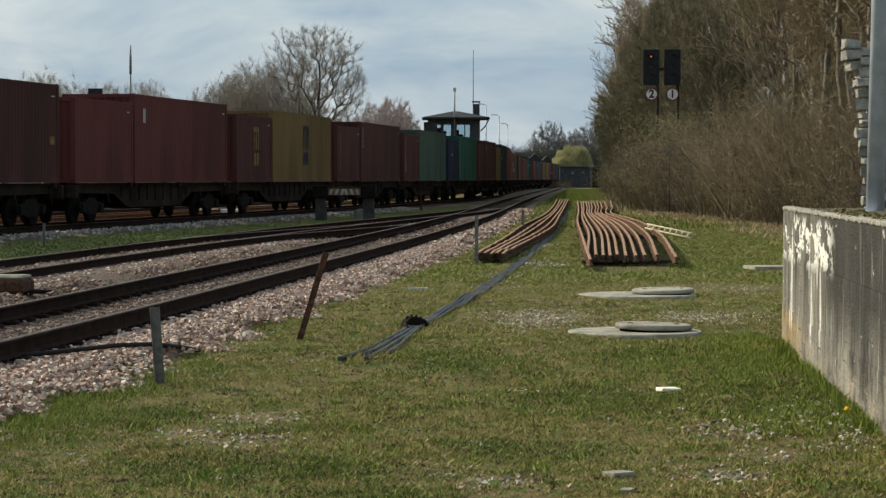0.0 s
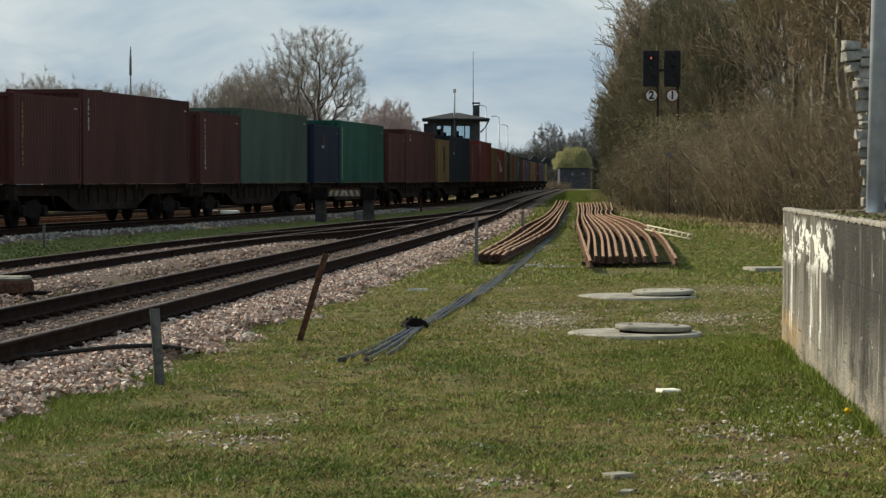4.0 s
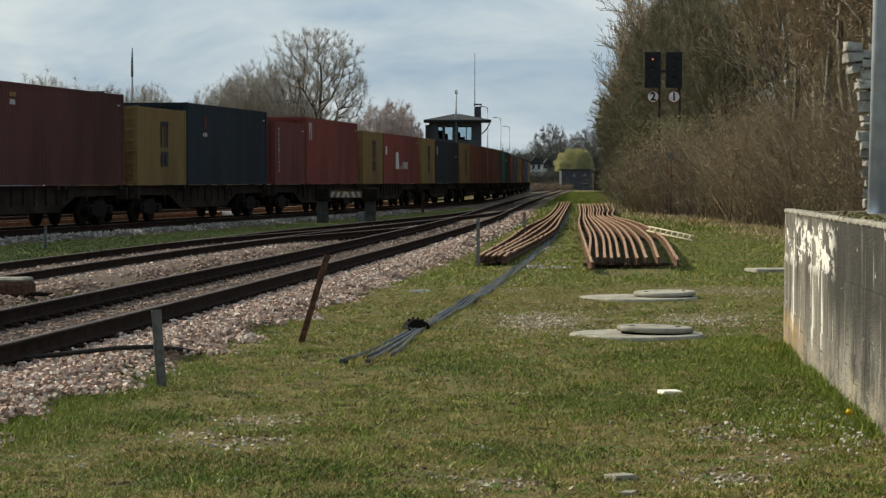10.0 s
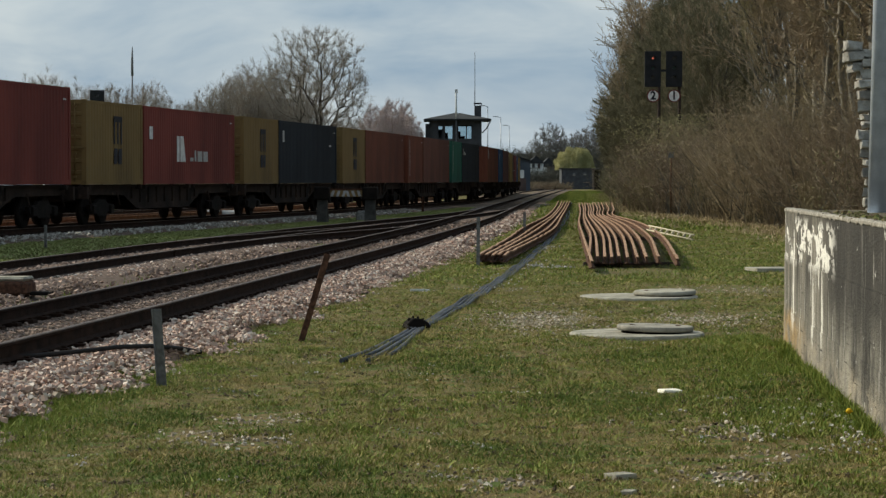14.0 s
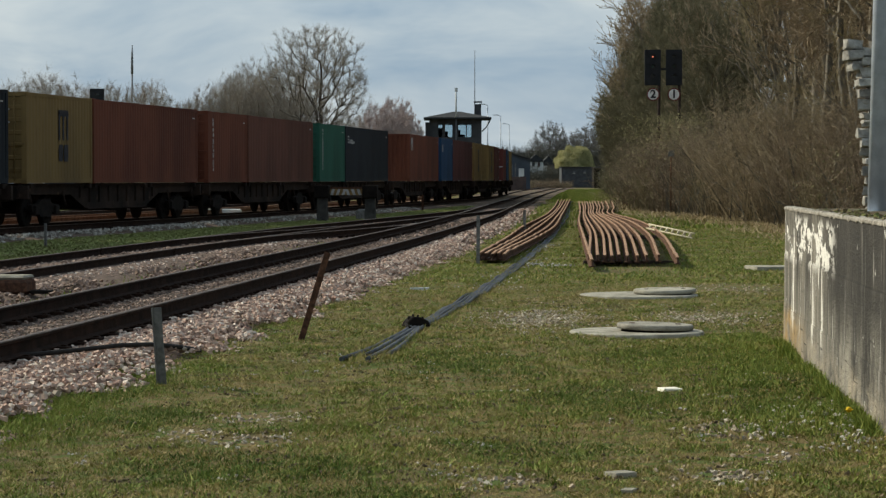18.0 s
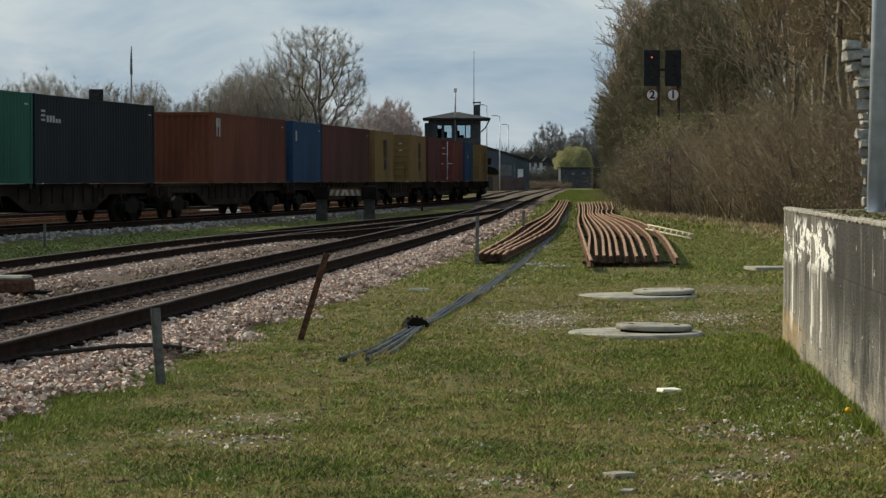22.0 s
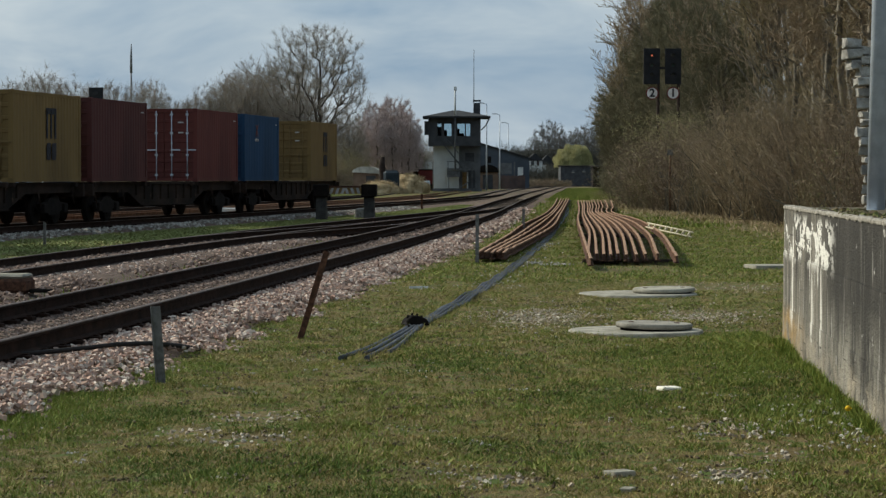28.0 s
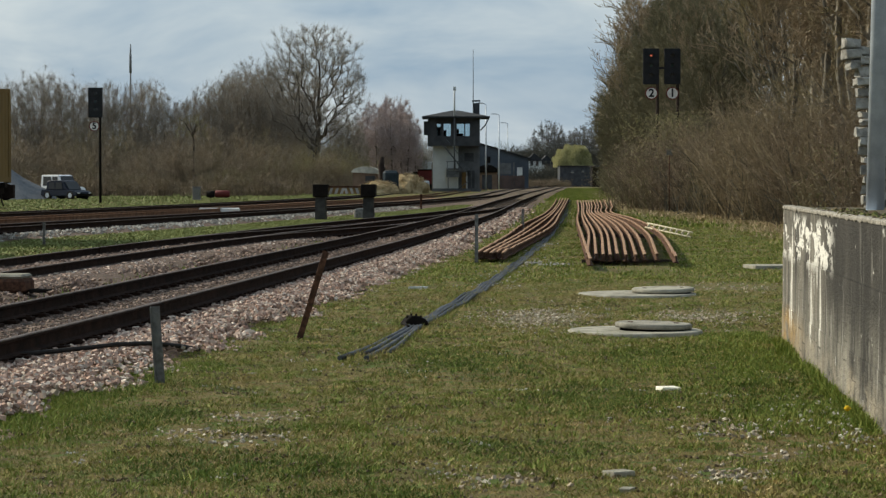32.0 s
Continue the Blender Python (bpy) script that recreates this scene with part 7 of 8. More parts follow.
bs = scatter(360, 0.3, 4.6, 56, 170, wood_edge, 1.15)
brush("brown_thicket", "dense brown leafless shrubs along the grass", bs, np.interp(bs[:, 1], [56, 66, 86, 100, 118, 170], [3.5, 4.0, 6.0, 5.6, 4.6, 5.4]) * rng.uniform(0.72, 1.08, len(bs)), 24, 1.2, 0.014, 17, M_TWIGR, 0.42, 0.6)
bs = scatter(46, 0.2, 2.6, 78, 112, wood_edge)
brush("brown_thicket", "shrubs whose straw-brown twig tips are paled as sunlit", bs, np.interp(bs[:, 1], [78, 86, 100, 112], [5.6, 6.9, 6.2, 4.8]) * rng.uniform(0.85, 1.05, len(bs)), 16, 1.2, 0.014, 16, M_TWIGS, 0.42, 0.6)
bs = scatter(200, 3.0, 12, 58, 200, wood_edge, 1.1)
bs = bs[(bs[:, 1] < 108) | (bs[:, 1] > 136) | (bs[:, 0] > 15.0)]   # a clearing before the signals
brush("brown_thicket", "taller bare undergrowth inside the wood", bs, rng.uniform(5.0, 9.5, len(bs)), 20, 1.6, 0.018, 16, M_TWIG, 0.25, 0.9)
bs = np.array([(x, y, 0.0) for x, y in ((10.2, 127), (10.5, 130), (10.9, 124), (11.3, 128), (11.6, 122), (11.0, 131), (12.2, 127), (12.0, 131), (9.9, 131), (10.6, 121), (12.8, 130), (11.9, 118), (10.9, 127), (11.2, 125), (11.9, 125.5), (12.3, 129), (12.6, 126), (11.5, 130.5), (12.9, 128), (13.2, 131))])
brush("brown_thicket", "shrubs around the signal posts", bs, np.interp(bs[:, 0], [10, 11.5, 12.6], [3.6, 4.6, 6.0]) * rng.uniform(0.85, 1.1, len(bs)), 40, 1.2, 0.016, 12, M_TWIGR, 0.4, 0.65)
n = 3600
k = rng.integers(0, len(bs), n)
q = bs[k] + np.stack([rng.normal(0, 0.9, n), rng.normal(0, 0.9, n), rng.uniform(0.6, 5.0, n)], -1)
v, f = pyramids(q, q + rng.normal(0, 0.07, (n, 3)), np.full(n, 0.022))
tagged(raw_mesh("shrub_buds", v, f, island_mat("pale_buds", [(0.20, 0.19, 0.08), (0.32, 0.30, 0.15), (0.26, 0.22, 0.12)], 0.85)), "first pale olive buds on the shrubs", "buds", kind="stuff")
bs = scatter(30, -0.1, 1.4, 58, 122, wood_edge)
brush("brown_thicket", "dark leaning stems among the shrubs", bs, rng.uniform(2.4, 4.6, len(bs)), 4, 0.9, 0.026, 4, M_TWIGD, 0.6, 0.7)
n = 4200
y = 54 + 30 * rng.random(n) ** 1.4
q = np.stack([wood_edge(y) + rng.uniform(-0.1, 2.2, n), y, 0.15 + 2.6 * rng.random(n) ** 1.6], -1)
v, f = pyramids(q, q + rng.normal(0, 0.06, (n, 3)), np.full(n, 0.030))
tagged(raw_mesh("undergrowth_leaves", v, f, island_mat("dull_leaves", [(0.10, 0.105, 0.04), (0.20, 0.19, 0.085), (0.15, 0.12, 0.06), (0.27, 0.235, 0.14)], 0.7)), "dull olive leaves low in the shrubs", "leaves", kind="stuff")
bs = scatter(340, 2.4, 9, 145, 390, wood_edge, 1.0)
brush("brown_thicket", "bare thicket farther along the line", bs, rng.uniform(5.5, 13.0, len(bs)), 22, 1.8, 0.024, 20, M_TWIGO, 0.22, 1.0)
bs = scatter(110, 0.2, 3.0, 150, 300, wood_edge, 1.0)
brush("brown_thicket", "low olive-brown shrubs at the wood's foot", bs, rng.uniform(2.0, 5.0, len(bs)), 22, 1.3, 0.02, 14, M_TWIGO, 0.4, 0.7)
bs = scatter(400, -48, -8.5, 240, 272)
hs = np.interp(bs[:, 0], [-48, -36, -28, -24, -20, -14, -8.5], [9.0, 9.0, 7.5, 8.5, 9.0, 7.0, 6.0]) * rng.uniform(0.5, 1.0, len(bs))
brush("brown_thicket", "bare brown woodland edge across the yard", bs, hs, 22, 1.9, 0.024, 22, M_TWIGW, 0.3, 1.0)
bs = scatter(130, -12, -1.6, 296, 316)
brush("brown_thicket", "dark brush behind the birches", bs, rng.uniform(4.5, 8.0, len(bs)), 22, 1.6, 0.024, 18, M_TWIGB, 0.25, 0.9)
bs = scatter(230, -48, -11.5, 206, 240)
brush("brown_thicket", "low reddish scrub before the far woods", bs, rng.uniform(1.0, 3.0, len(bs)), 26, 1.2, 0.03, 4, M_TWIGR, 0.45)
bs = scatter(230, 11, 40, 522, 529)
hb = scatter(80, 13.5, 34, 486, 497)
brush("brown_thicket", "dark hedge below the distant houses", hb, rng.uniform(2.8, 5.4, len(hb)), 34, 2.2, 0.05, 16, M_TWIGD, 0.45)
brush("brown_thicket", "distant dark hedges and trees", bs, rng.uniform(6.0, 10.0, len(bs)), 34, 2.2, 0.07, 18, M_TWIGD, 0.4)
bs = scatter(60, 13.5, 20.5, 400, 425)
brush("brown_thicket", "scrub beside the distant track", bs, rng.uniform(0.7, 1.8, len(bs)), 30, 1.6, 0.03, 8, M_TWIGR, 0.5, 0.5)


bs = []
for mx, my, r, h in ((-3.5, 238, 2.1, 1.8), (-5.9, 228, 1.9, 1.1)):
    a, k = rng.uniform(0, math.tau, 220), np.sqrt(rng.random(220))
    bs.append(np.stack([mx + np.cos(a) * k * r, my + np.sin(a) * k * r * 1.2, 0.15 + h * np.sqrt(np.clip(1 - k * k, 0, 1))], -1))
bs = np.concatenate(bs)
brush("dry_mound_grass", "pale dead grass hanging over the mounds", bs, rng.uniform(0.2, 0.5, len(bs)), 6, 0.4, 0.022, 2, M_BLEACH, 0.9, 0.2)


def willow(x, y, w, h, base, label, cols, n=5200, girth=0.4):
    t = thing("willow_tree" if w > 5 else "budding_shrub", label, "tree", pose(x, y, 0.1))
    bm = bmesh.new()
    tube(bm, [(0, 0, 0), (0.1, 0, base + 0.5), (0.3, 0, base + h * 0.5)], [girth, girth * 0.75, girth * 0.3], 7)
    for k in range(7):
        a = k * 0.9
        tube(bm, [(0, 0, base), (math.cos(a) * w * 0.2, math.sin(a) * w * 0.2, base + h * 0.55), (math.cos(a) * w * 0.36, math.sin(a) * w * 0.36, base + h * 0.7)], [girth * 0.35, girth * 0.2, girth * 0.1], 5)
    part("trunk", bm, M_BARK, t)
    u = rng.normal(size=(n, 3))
    u /= np.linalg.norm(u, axis=1, keepdims=True)
    u[:, 2] = np.abs(u[:, 2])
    bump = 1 + 0.09 * np.sin(u[:, 0] * 7 + 1) * np.sin(u[:, 1] * 6) + 0.06 * np.sin(u[:, 2] * 11 + u[:, 0] * 9)
    rad = rng.uniform(0.72, 1.0, (n, 1)) * bump[:, None]
    p = u * rad * np.array([[w / 2, w / 2, h]]) + np.array([[0, 0, base]])
    drop = np.stack([rng.normal(0, 0.12, n), rng.normal(0, 0.12, n), -rng.uniform(0.1, 0.6, n)], -1) * (h / 4.0)
    v, f = pyramids(p, p + drop, np.full(n, 0.045 * w / 7))
    raw_mesh("crown", v, f, island_mat("budding_leaves", cols, 0.8), t, "yellow-green drooping fresh shoots")


willow(22.6, 432, 7.0, 3.7, 3.7, "rounded yellow-green willow beyond the track", [(0.30, 0.29, 0.12), (0.42, 0.40, 0.20), (0.22, 0.215, 0.085)], 16000)
willow(-24.6, 244, 4.2, 2.6, 5.6, "shrub with first yellow-green leaves in the woods", [(0.17, 0.16, 0.07), (0.25, 0.23, 0.10), (0.14, 0.13, 0.06)], 240, 0.12)
willow(-20.5, 236, 3.0, 2.0, 0.6, "low yellow-green bush before the woods", [(0.15, 0.14, 0.05), (0.19, 0.18, 0.06)], 300, 0.08)


# ---- grass ----
def blades(name, label, x, y, height, width, material, lean=0.5):
    n = len(x)
    z = ground_z(x, y)
    a, b = rng.uniform(0, math.tau, n), rng.uniform(0, math.tau, n)
    h = height * rng.uniform(0.45, 1.25, n)
    w = width * rng.uniform(0.6, 1.3, n)
    t = h * np.abs(rng.normal(0, lean, n))
    p = np.stack([x - np.cos(a) * w, y - np.sin(a) * w, z - 0.01], -1)
    q = np.stack([x + np.cos(a) * w, y + np.sin(a) * w, z - 0.01], -1)
    r = np.stack([x + np.cos(b) * t, y + np.sin(b) * t, z + h], -1)
    v = np.stack([p, q, r], 1).reshape(-1, 3)
    return tagged(raw_mesh(name, v, np.arange(3 * n).reshape(-1, 3), material), label, "grass", kind="stuff")


EDGE_Y = [8, 17.7, 19.9, 21.6, 24, 26.9, 31, 34.7, 45.2, 59.7, 80, 106, 140, 250]
EDGE_X = [-4.2, -3.05, -3.15, -2.95, -2.42, -2.25, -1.8, -1.2, -0.3, 0.95, 2.1, 3.4, 5.2, 11.6]


def wall_x(y):
    return np.where(y < 25.5, 2.15 + (y - 4) * 0.06274 - 0.02, 12.5)


la_y, la_x = [p[1] for p in line_a], [p[0] for p in line_a]


WAVES = [(rng.uniform(0, math.tau), rng.uniform(0, math.tau), 2.2 * 1.33 ** k) for k in range(9)]


def patchy(x, y):
    """Soft uneven patches over the turf, about -1 to 1."""
    s = sum(np.sin((x * math.cos(a) + y * 0.45 * math.sin(a)) * f + b + 1.3 * np.sin(x * f * 0.37 + b)) / (1 + 0.12 * k) for k, (a, b, f) in enumerate(WAVES))
    return s / 3.2


def turf(n, y0, y1, power=1.0, left_room=0.0):
    k = n // 9
    yc = y0 + (y1 - y0) * rng.random(k) ** power
    xc = rng.uniform(-1, 1, k) * (yc * 0.1805 + 0.6)
    tuft = 0.0022 * y1
    x, y = (np.repeat(c, 9) + rng.normal(0, tuft, k * 9) for c in (xc, yc))
    n = len(x)
    ok = (x > np.interp(y, EDGE_Y, EDGE_X) - 0.15 + rng.normal(0, 0.16, n) - left_room) & (x < np.minimum(wall_x(y), wood_edge(y) + 0.6))
    for mx, my, r in ((2.11, 27.2, 0.69), (2.81, 35.9, 0.80)):
        ok &= (x - mx) ** 2 + (y - my) ** 2 > r * r
    ok &= ~((y > 44.5) & (y < 160) & (x > np.interp(y, [44, 68.5, 86, 103, 130, 160], [2.7, 3.85, 4.7, 5.65, 7.15, 8.7])) & (x < np.interp(y, [46.9, 68.5, 86, 103, 130, 160], [4.3, 5.9, 6.8, 7.1, 8.8, 10.7])) & (rng.random(n) < 0.85))
    h = patchy(x, y)
    ok &= rng.random(n) > np.clip((h - 0.35) * 1.6, 0, 0.62)
    # bare, stony patches
    for mx, my, rx, ry in BARE:
        e = ((x - mx) / rx) ** 2 + ((y - my) / ry) ** 2
        ok &= rng.random(n) > np.clip(1.25 - e, 0, 0.93)
    return x[ok], y[ok]


lb0 = np.array(line_b)
M_BRIGHT = island_mat("bright_grass", [(0.15, 0.21, 0.04), (0.22, 0.27, 0.06), (0.28, 0.29, 0.09)], 0.8)
M_CRUMB = island_mat("dark_soil_crumbs", [(0.07, 0.054, 0.032), (0.12, 0.092, 0.055), (0.17, 0.13, 0.08)])
BARE = [(1.15, 29.9, 0.62, 1.9), (3.15, 30.5, 0.60, 1.5), (1.95, 16.6, 0.34, 0.55), (1.62, 14.1, 0.26, 0.5), (-1.33, 17.7, 0.30, 0.45), (4.4, 38.5, 1.0, 1.6), (-1.30, 15.9, 0.34, 0.45),
        (0.35, 13.8, 0.25, 0.3), (2.0, 15.1, 0.2, 0.35), (-1.72, 16.6, 0.22, 0.35)]
# where the turf is greener, and where it is worn to straw: place and reach
GREEN = [(-2.95, 20.4, 0.75, 1.7), (-2.2, 17.6, 0.5, 1.0), (-1.15, 14.4, 0.85, 0.75), (2.75, 20.5, 0.75, 3.6), (0.55, 15.6, 0.6, 0.7), (1.3, 19.0, 0.7, 1.6), (0.2, 22.5, 0.8, 2.0), (-0.4, 13.2, 0.5, 0.6),
         (2.2, 23.6, 0.9, 1.6), (0.3, 41.0, 0.9, 5.0), (5.2, 52.0, 1.6, 8.0)]
STRAW = [(-1.5, 18.4, 0.8, 1.3), (-0.5, 19.6, 0.8, 1.5), (0.1, 17.6, 0.5, 0.8), (1.2, 17.3, 0.7, 0.7), (0.3, 13.9, 0.6, 0.5), (-1.7, 22.4, 0.6, 2.0), (1.9, 31.0, 2.0, 1.6), (1.2, 25.3, 0.8, 1.4), (0.8, 34.0, 0.8, 1.4)]


def inside(x, y, spots):
    """How deep in any of the ragged spots, 0 to 1."""
    e = np.min([((x - a) / p) ** 2 + ((y - b) / q) ** 2 for a, b, p, q in spots], axis=0)
    return np.clip(1.3 - e + 0.55 * patchy(x * 1.7, y * 1.7), 0, 1)


def pick(x, y, spots, rest=0.01):
    k = rng.random(len(x)) < np.maximum(inside(x, y, spots), rest)
    return x[k], y[k]


x, y = turf(300000, 11.5, 23)
blades("grass", "short spring grass with dry stems", x, y, 0.017, 0.0052, M_GRASS, 2.1)
x, y = turf(200000, 22.5, 42)
blades("grass", "short mixed grass around the manholes", x, y, 0.024, 0.0075, M_GRASS, 1.9)
x, y = pick(*turf(260000, 11.5, 30), GREEN)
blades("grass", "greener fresh grass in patches", x, y, 0.026, 0.0075, M_DEEP, 1.5)
x, y = pick(*turf(90000, 22, 60), GREEN, 0.03)
blades("grass", "fresh grass in patches farther off", x, y, 0.03, 0.010, M_LUSH, 1.4)
x, y = pick(*turf(70000, 11.5, 42), STRAW, 0.04)
blades("grass", "trodden straw-coloured grass in patches", x, y, 0.014, 0.0075, M_DRY, 2.8)
x, y = turf(90000, 41, 85)
blades("grass", "grass around the stacked rails", x, y, 0.042, 0.013, M_GRASS, 1.5)
x, y = turf(130000, 40, 88)
blades("grass", "green grass around the stacked rails", x, y, 0.05, 0.012, M_LUSH, 1.3)
x, y = turf(60000, 84, 190)
blades("grass", "grass strip towards the distance", x, y, 0.11, 0.03, M_LUSH)
n = 40000
y = rng.uniform(175, 330, n)
x = rng.uniform(0, 1, n) * (wood_edge(y) - np.interp(y, la_y, la_x) - 2.0) + np.interp(y, la_y, la_x) + 2.0
blades("grass", "green verge along the distant track", x, y, 0.14, 0.06, M_LUSH)
# broad-leaved darker clumps and pale straw scattered through the turf
x, y = turf(50000, 11.8, 40)
k = patchy(x * 0.8 + 3, y * 0.7 - 4) > 0.16 + rng.normal(0, 0.12, len(x))
blades("grass", "darker green tufts in the turf", x[k], y[k], 0.04, 0.0075, M_LUSH, 1.4)
x, y = pick(*turf(130000, 26, 39), [(1.2, 30.0, 0.9, 2.0), (3.2, 30.4, 0.7, 1.4), (1.3, 34.2, 0.9, 1.2), (4.2, 38.0, 1.0, 1.6), (2.3, 25.4, 0.9, 0.8)])
blades("grass", "flattened straw around the manholes", x, y, 0.016, 0.010, M_BLEACH, 3.0)
x, y = turf(34000, 11.8, 40)
blades("grass", "pale straw lying in the turf", x, y, 0.018, 0.006, M_DRY, 2.6)
def tussocks(count, y0, y1, spread, per):
    cx, cy = turf(count * 14, y0, y1)
    cx, cy = cx[::9][:count], cy[::9][:count]
    x, y = (np.repeat(q, per) + rng.normal(0, spread, len(q) * per) for q in (cx, cy))
    return x, y


x, y = tussocks(500, 11.8, 34, 0.030, 22)
blades("grass", "small bright tussocks", x, y, 0.032, 0.006, M_BRIGHT, 1.3)
x, y = tussocks(1000, 11.8, 34, 0.030, 26)
blades("grass", "small dark tussocks", x, y, 0.034, 0.006, M_LUSH, 1.3)
x, y = tussocks(1500, 11.8, 36, 0.035, 14)
blades("grass", "clumps of dead straw", x, y, 0.02, 0.008, M_DRY, 2.4)
x, y = tussocks(700, 11.8, 36, 0.06, 7)
stones("soil_crumbs", "dark crumbs of bare soil in the turf", np.stack([x, y, ground_z(x, y) + 0.008], -1), 0.011, M_CRUMB)
n = 16000
y = rng.uniform(24, 80, n)
x = np.interp(y, lb0[:, 1], lb0[:, 0]) + 0.9 + (np.interp(y, la_y, la_x) - np.interp(y, lb0[:, 1], lb0[:, 0]) - 1.8) * rng.random(n)
ok = patchy(x, y) > -0.1
blades("grass", "grass growing between the two tracks", x[ok], y[ok], 0.09, 0.010, M_LUSH, 0.9)
# lush growth at the wall's foot and by the ballast
n = 24000
y = rng.uniform(16.2, 27.0, n)
x = wall_x(np.minimum(y, 25.4)) - rng.exponential(0.55, n) - 0.01
ok = patchy(x * 1.3, y) < 0.35 + rng.normal(0, 0.2, n)
x, y = x[ok], y[ok]
blades("grass", "lush green grass at the foot of the platform", x, y, 0.042, 0.006, M_LUSH, 1.2)
n = 12000
y = rng.uniform(15.5, 22.5, n)
x = np.interp(y, EDGE_Y, EDGE_X) + np.abs(rng.normal(0, 0.40, n)) - 0.05
blades("grass", "green tufts along the ballast's edge", x, y, 0.045, 0.005, M_LUSH, 1.0)
# green strips between the tracks
la, lb, lt = (np.array(l) for l in (line_a, line_b, line_t))
n = 60000
y = rng.uniform(44, 150, n)
w = rng.random(n)
x0, x1 = np.interp(y, lt[:, 1], lt[:, 0]) + 2.2, np.where(y < 100, np.interp(y, lb[:, 1], lb[:, 0]), np.interp(y, la[:, 1], la[:, 0])) - 2.0
x = x0 + (x1 - x0) * w
blades("grass", "green grass between the tracks", x, y, 0.05, 0.03, M_FIELD, 2.2)
n = 50000
y = rng.uniform(95, 160, n)
x = np.interp(y, lt[:, 1], lt[:, 0]) - np.where(rng.random(n) < 0.3, 2.45, 7.4) + rng.normal(0, 0.5, n)
blades("grass", "grass between the far sidings", x, y, 0.05, 0.045, M_FIELD, 2.2)
n = 90000
y = rng.uniform(95, 262, n)
x = rng.uniform(-50, -2, n)
off = np.interp(y, lt[:, 1], lt[:, 0]) - x
ok = ((off > 12.2) & (x < -2.6)) | ((off > 6.9) & (off < 8.5) & (y < 165))
blades("grass", "rough pale grass before the far woods", x[ok], y[ok], 0.06, 0.075, M_FIELD, 2.4)
n = 44000
y = 62 + 198 * rng.random(n) ** 1.4
x = wood_edge(y) + rng.normal(-0.25, 0.9, n)
ok = np.sin(y * 0.9 + x) * np.sin(y * 0.37 + 2) + rng.normal(0, 0.4, n) > -0.1
blades("grass", "tall dry grass along the thicket", x[ok], y[ok], 0.17, 0.016, M_BLEACH, 1.3)
n = 2600
y = rng.uniform(24, 75, n)
x = (np.interp(y, la[:, 1], la[:, 0]) - 2.2 + np.interp(y, lb[:, 1], lb[:, 0]) + 1.7) / 2 + rng.normal(0, 0.35, n)
blades("grass", "weeds in the ballast between tracks", x, y, 0.10, 0.012, M_LUSH)

# blades that close over the ducts, and pale grit beside them
DUCT = np.array([(-0.78, 23.0), (-0.50, 25.9), (-0.31, 28.2), (0.04, 31.8), (0.57, 37.6), (1.44, 48.2), (2.56, 63.7)])
n = 9000
y = 23.0 + 40 * rng.random(n) ** 1.3
x = np.interp(y, DUCT[:, 1], DUCT[:, 0]) + rng.normal(0, 0.12, n)
ok = (np.abs(x - np.interp(y, DUCT[:, 1], DUCT[:, 0])) > 0.07) | (patchy(x, y * 2) > 0.3)
blades("grass", "grass blades growing over the ducts", x[ok], y[ok], 0.06, 0.006, M_GRASS, 0.8)
n = 260
y = rng.uniform(38, 62, n)
x = np.interp(y, DUCT[:, 1], DUCT[:, 0]) + rng.normal(0.0, 0.22, n)
stones("scattered_stones", "pale grit beside the ducts", np.stack([x, y, ground_z(x, y) + 0.012], -1), 0.02, M_PEBBLE)

q = np.concatenate([np.stack([rng.uniform(1.45, 2.55, 70), rng.normal(48.6, 0.35, 70)], -1), np.stack([rng.normal(2.5, 0.16, 60), rng.normal(62.5, 1.0, 60)], -1)])
stones("scattered_stones", "white stones beside the stacked rails", np.concatenate([q, ground_z(q[:, 0], q[:, 1])[:, None] + 0.02], 1), 0.028, M_STONEPALE)

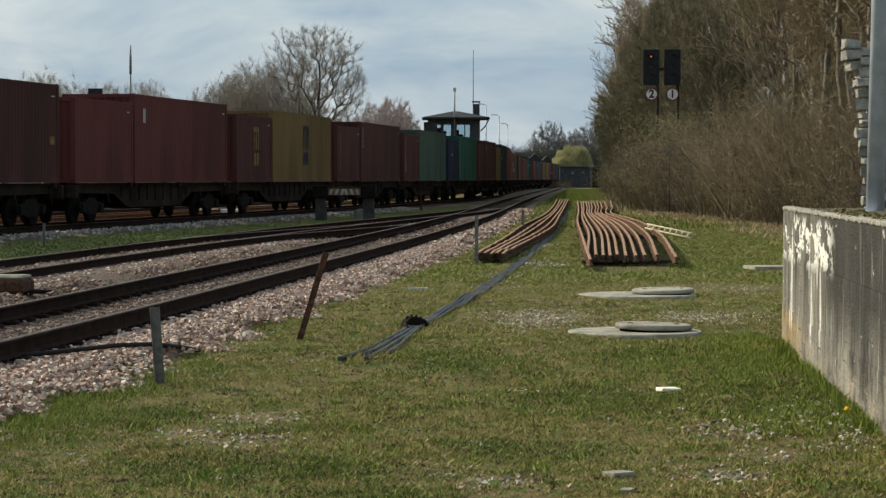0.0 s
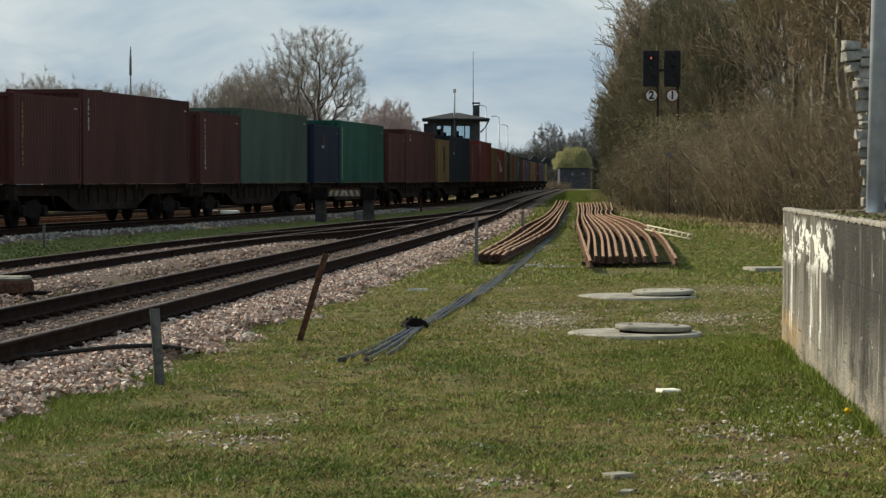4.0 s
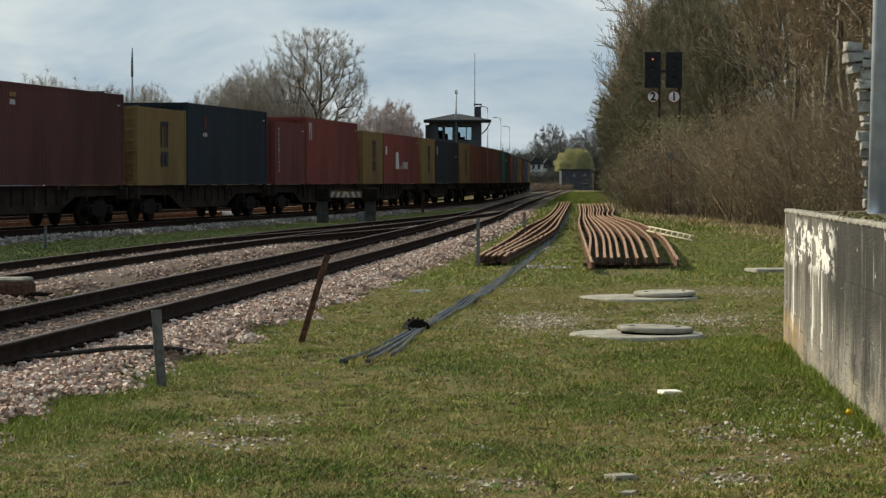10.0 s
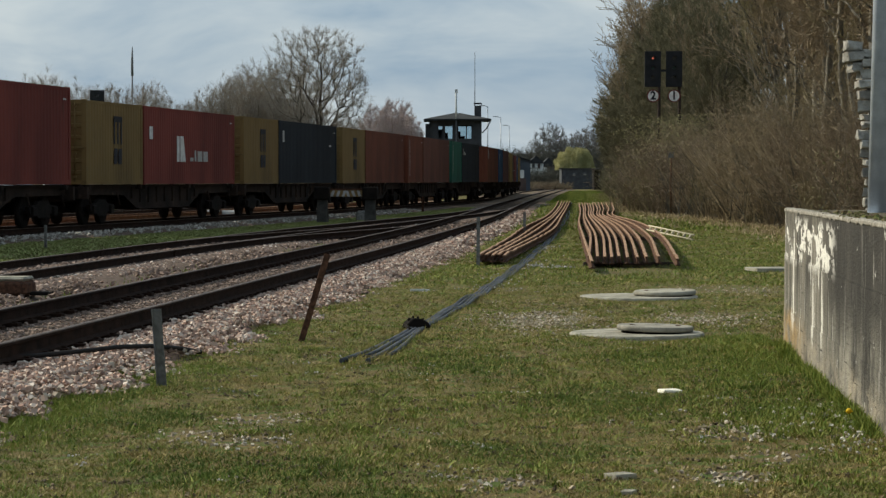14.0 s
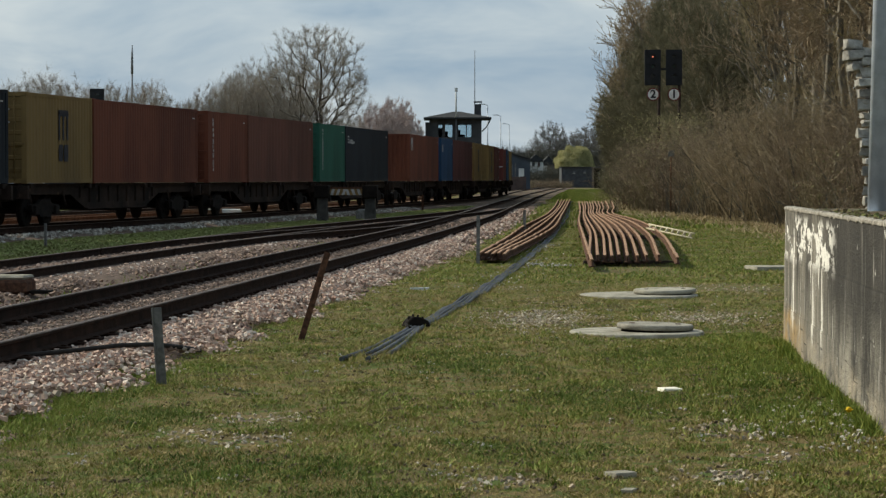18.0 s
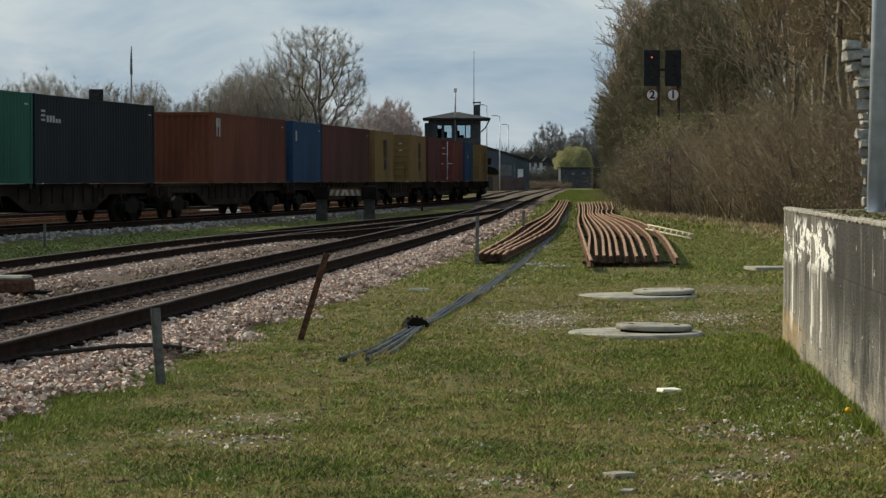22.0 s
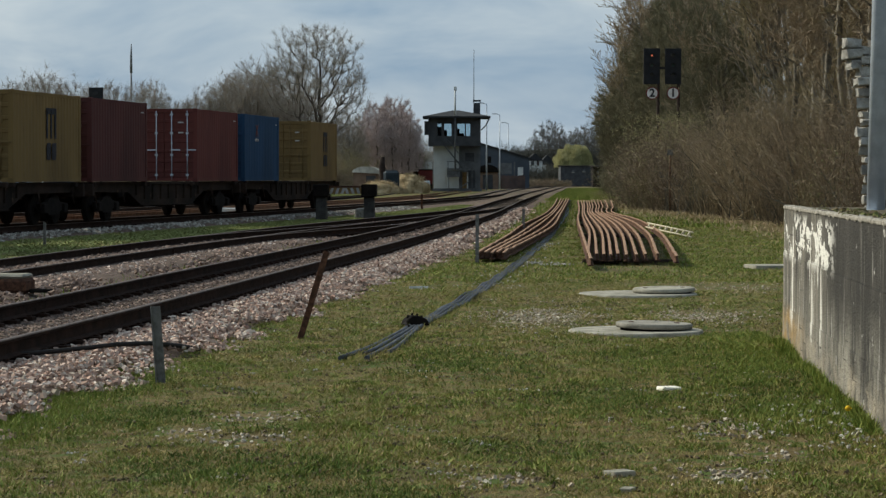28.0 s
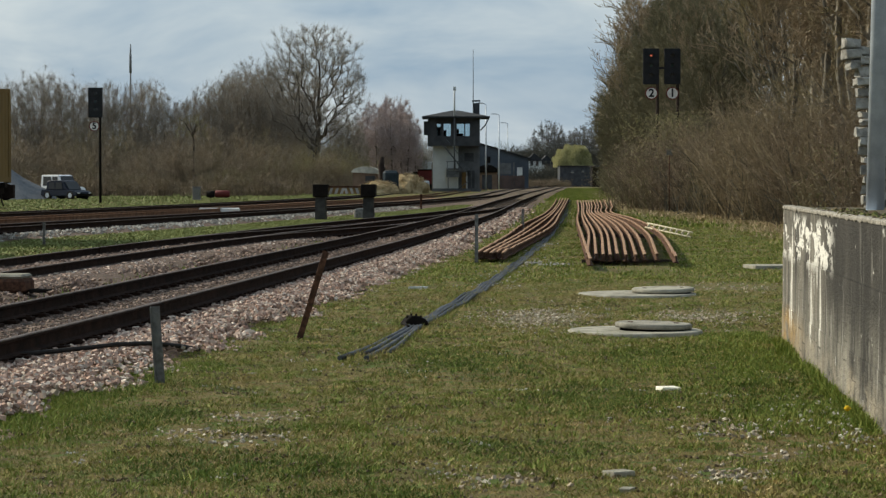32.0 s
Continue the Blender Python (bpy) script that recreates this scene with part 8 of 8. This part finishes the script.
# pale stones in the bare patches, and specks in the turf
pl = []
for (mx, my, rx, ry), k in zip(BARE, (900, 600, 130, 130, 80, 180, 90, 60, 50, 45)):
    q = rng.normal(0, 0.62, (k, 2)) * np.array([[rx, ry]]) + np.array([[mx, my]])
    pl.append(q)
q = np.concatenate(pl)
stones("scattered_stones", "small pale stones in bare turf", np.concatenate([q, ground_z(q[:, 0], q[:, 1])[:, None] + 0.004], 1), 0.015, M_TURFSTONE)
x, y = turf(1500, 12, 40)
stones("scattered_stones", "tiny pale pebbles in the grass", np.stack([x, y, ground_z(x, y) + 0.010], -1), 0.009, M_PEBBLE)
y = rng.uniform(15.2, 18.6, 90)
x = wall_x(y) - 0.12 - rng.exponential(0.26, 90)
stones("scattered_stones", "white stones near the wall", np.stack([x, y, ground_z(x, y) + 0.014], -1), 0.015, M_PEBBLE)


# ragged tufts against the wall's foot
c = rng.uniform(16.5, 25.3, 150)
y = np.repeat(c, 34) + rng.normal(0, 0.06, 150 * 34)
x = wall_x(np.minimum(y, 25.4)) - np.abs(rng.normal(0, 0.05, 150 * 34)) - 0.012
blades("grass", "ragged green tufts along the wall's foot", x, y, np.repeat(rng.uniform(0.03, 0.10, 150), 34), 0.006, M_LUSH, 0.7)


def dandelion():
    f = thing("dandelion", "yellow dandelion in the grass by the wall", "flower", pose(2.82, 17.3, -0.02) @ Matrix.Scale(0.72, 4))
    part("stem", tube(bmesh.new(), [(0, 0, 0), (0.01, 0, 0.13)], 0.005, 5), M_LUSH, f)
    bm = bmesh.new()
    for k in range(14):
        a = k * math.tau / 14
        q = [(0.01, 0, 0.13), (0.01 + math.cos(a) * 0.042 - math.sin(a) * 0.009, math.sin(a) * 0.042 + math.cos(a) * 0.009, 0.15),
             (0.01 + math.cos(a) * 0.042 + math.sin(a) * 0.009, math.sin(a) * 0.042 - math.cos(a) * 0.009, 0.15)]
        bm.faces.new([bm.verts.new(c) for c in q])
    core = bmesh.new()
    bmesh.ops.create_icosphere(core, subdivisions=2, radius=0.03, matrix=Matrix.Translation((0.01, 0, 0.15)))
    part("flower_head", core, mat("dandelion_centre", (0.72, 0.48, 0.02), (0.55, 0.36, 0.02), 40, 0.8), f)
    part("petals", bm, mat("dandelion_yellow", (0.75, 0.52, 0.02), (0.6, 0.4, 0.02), 8, 0.7), f)


dandelion()


motions()
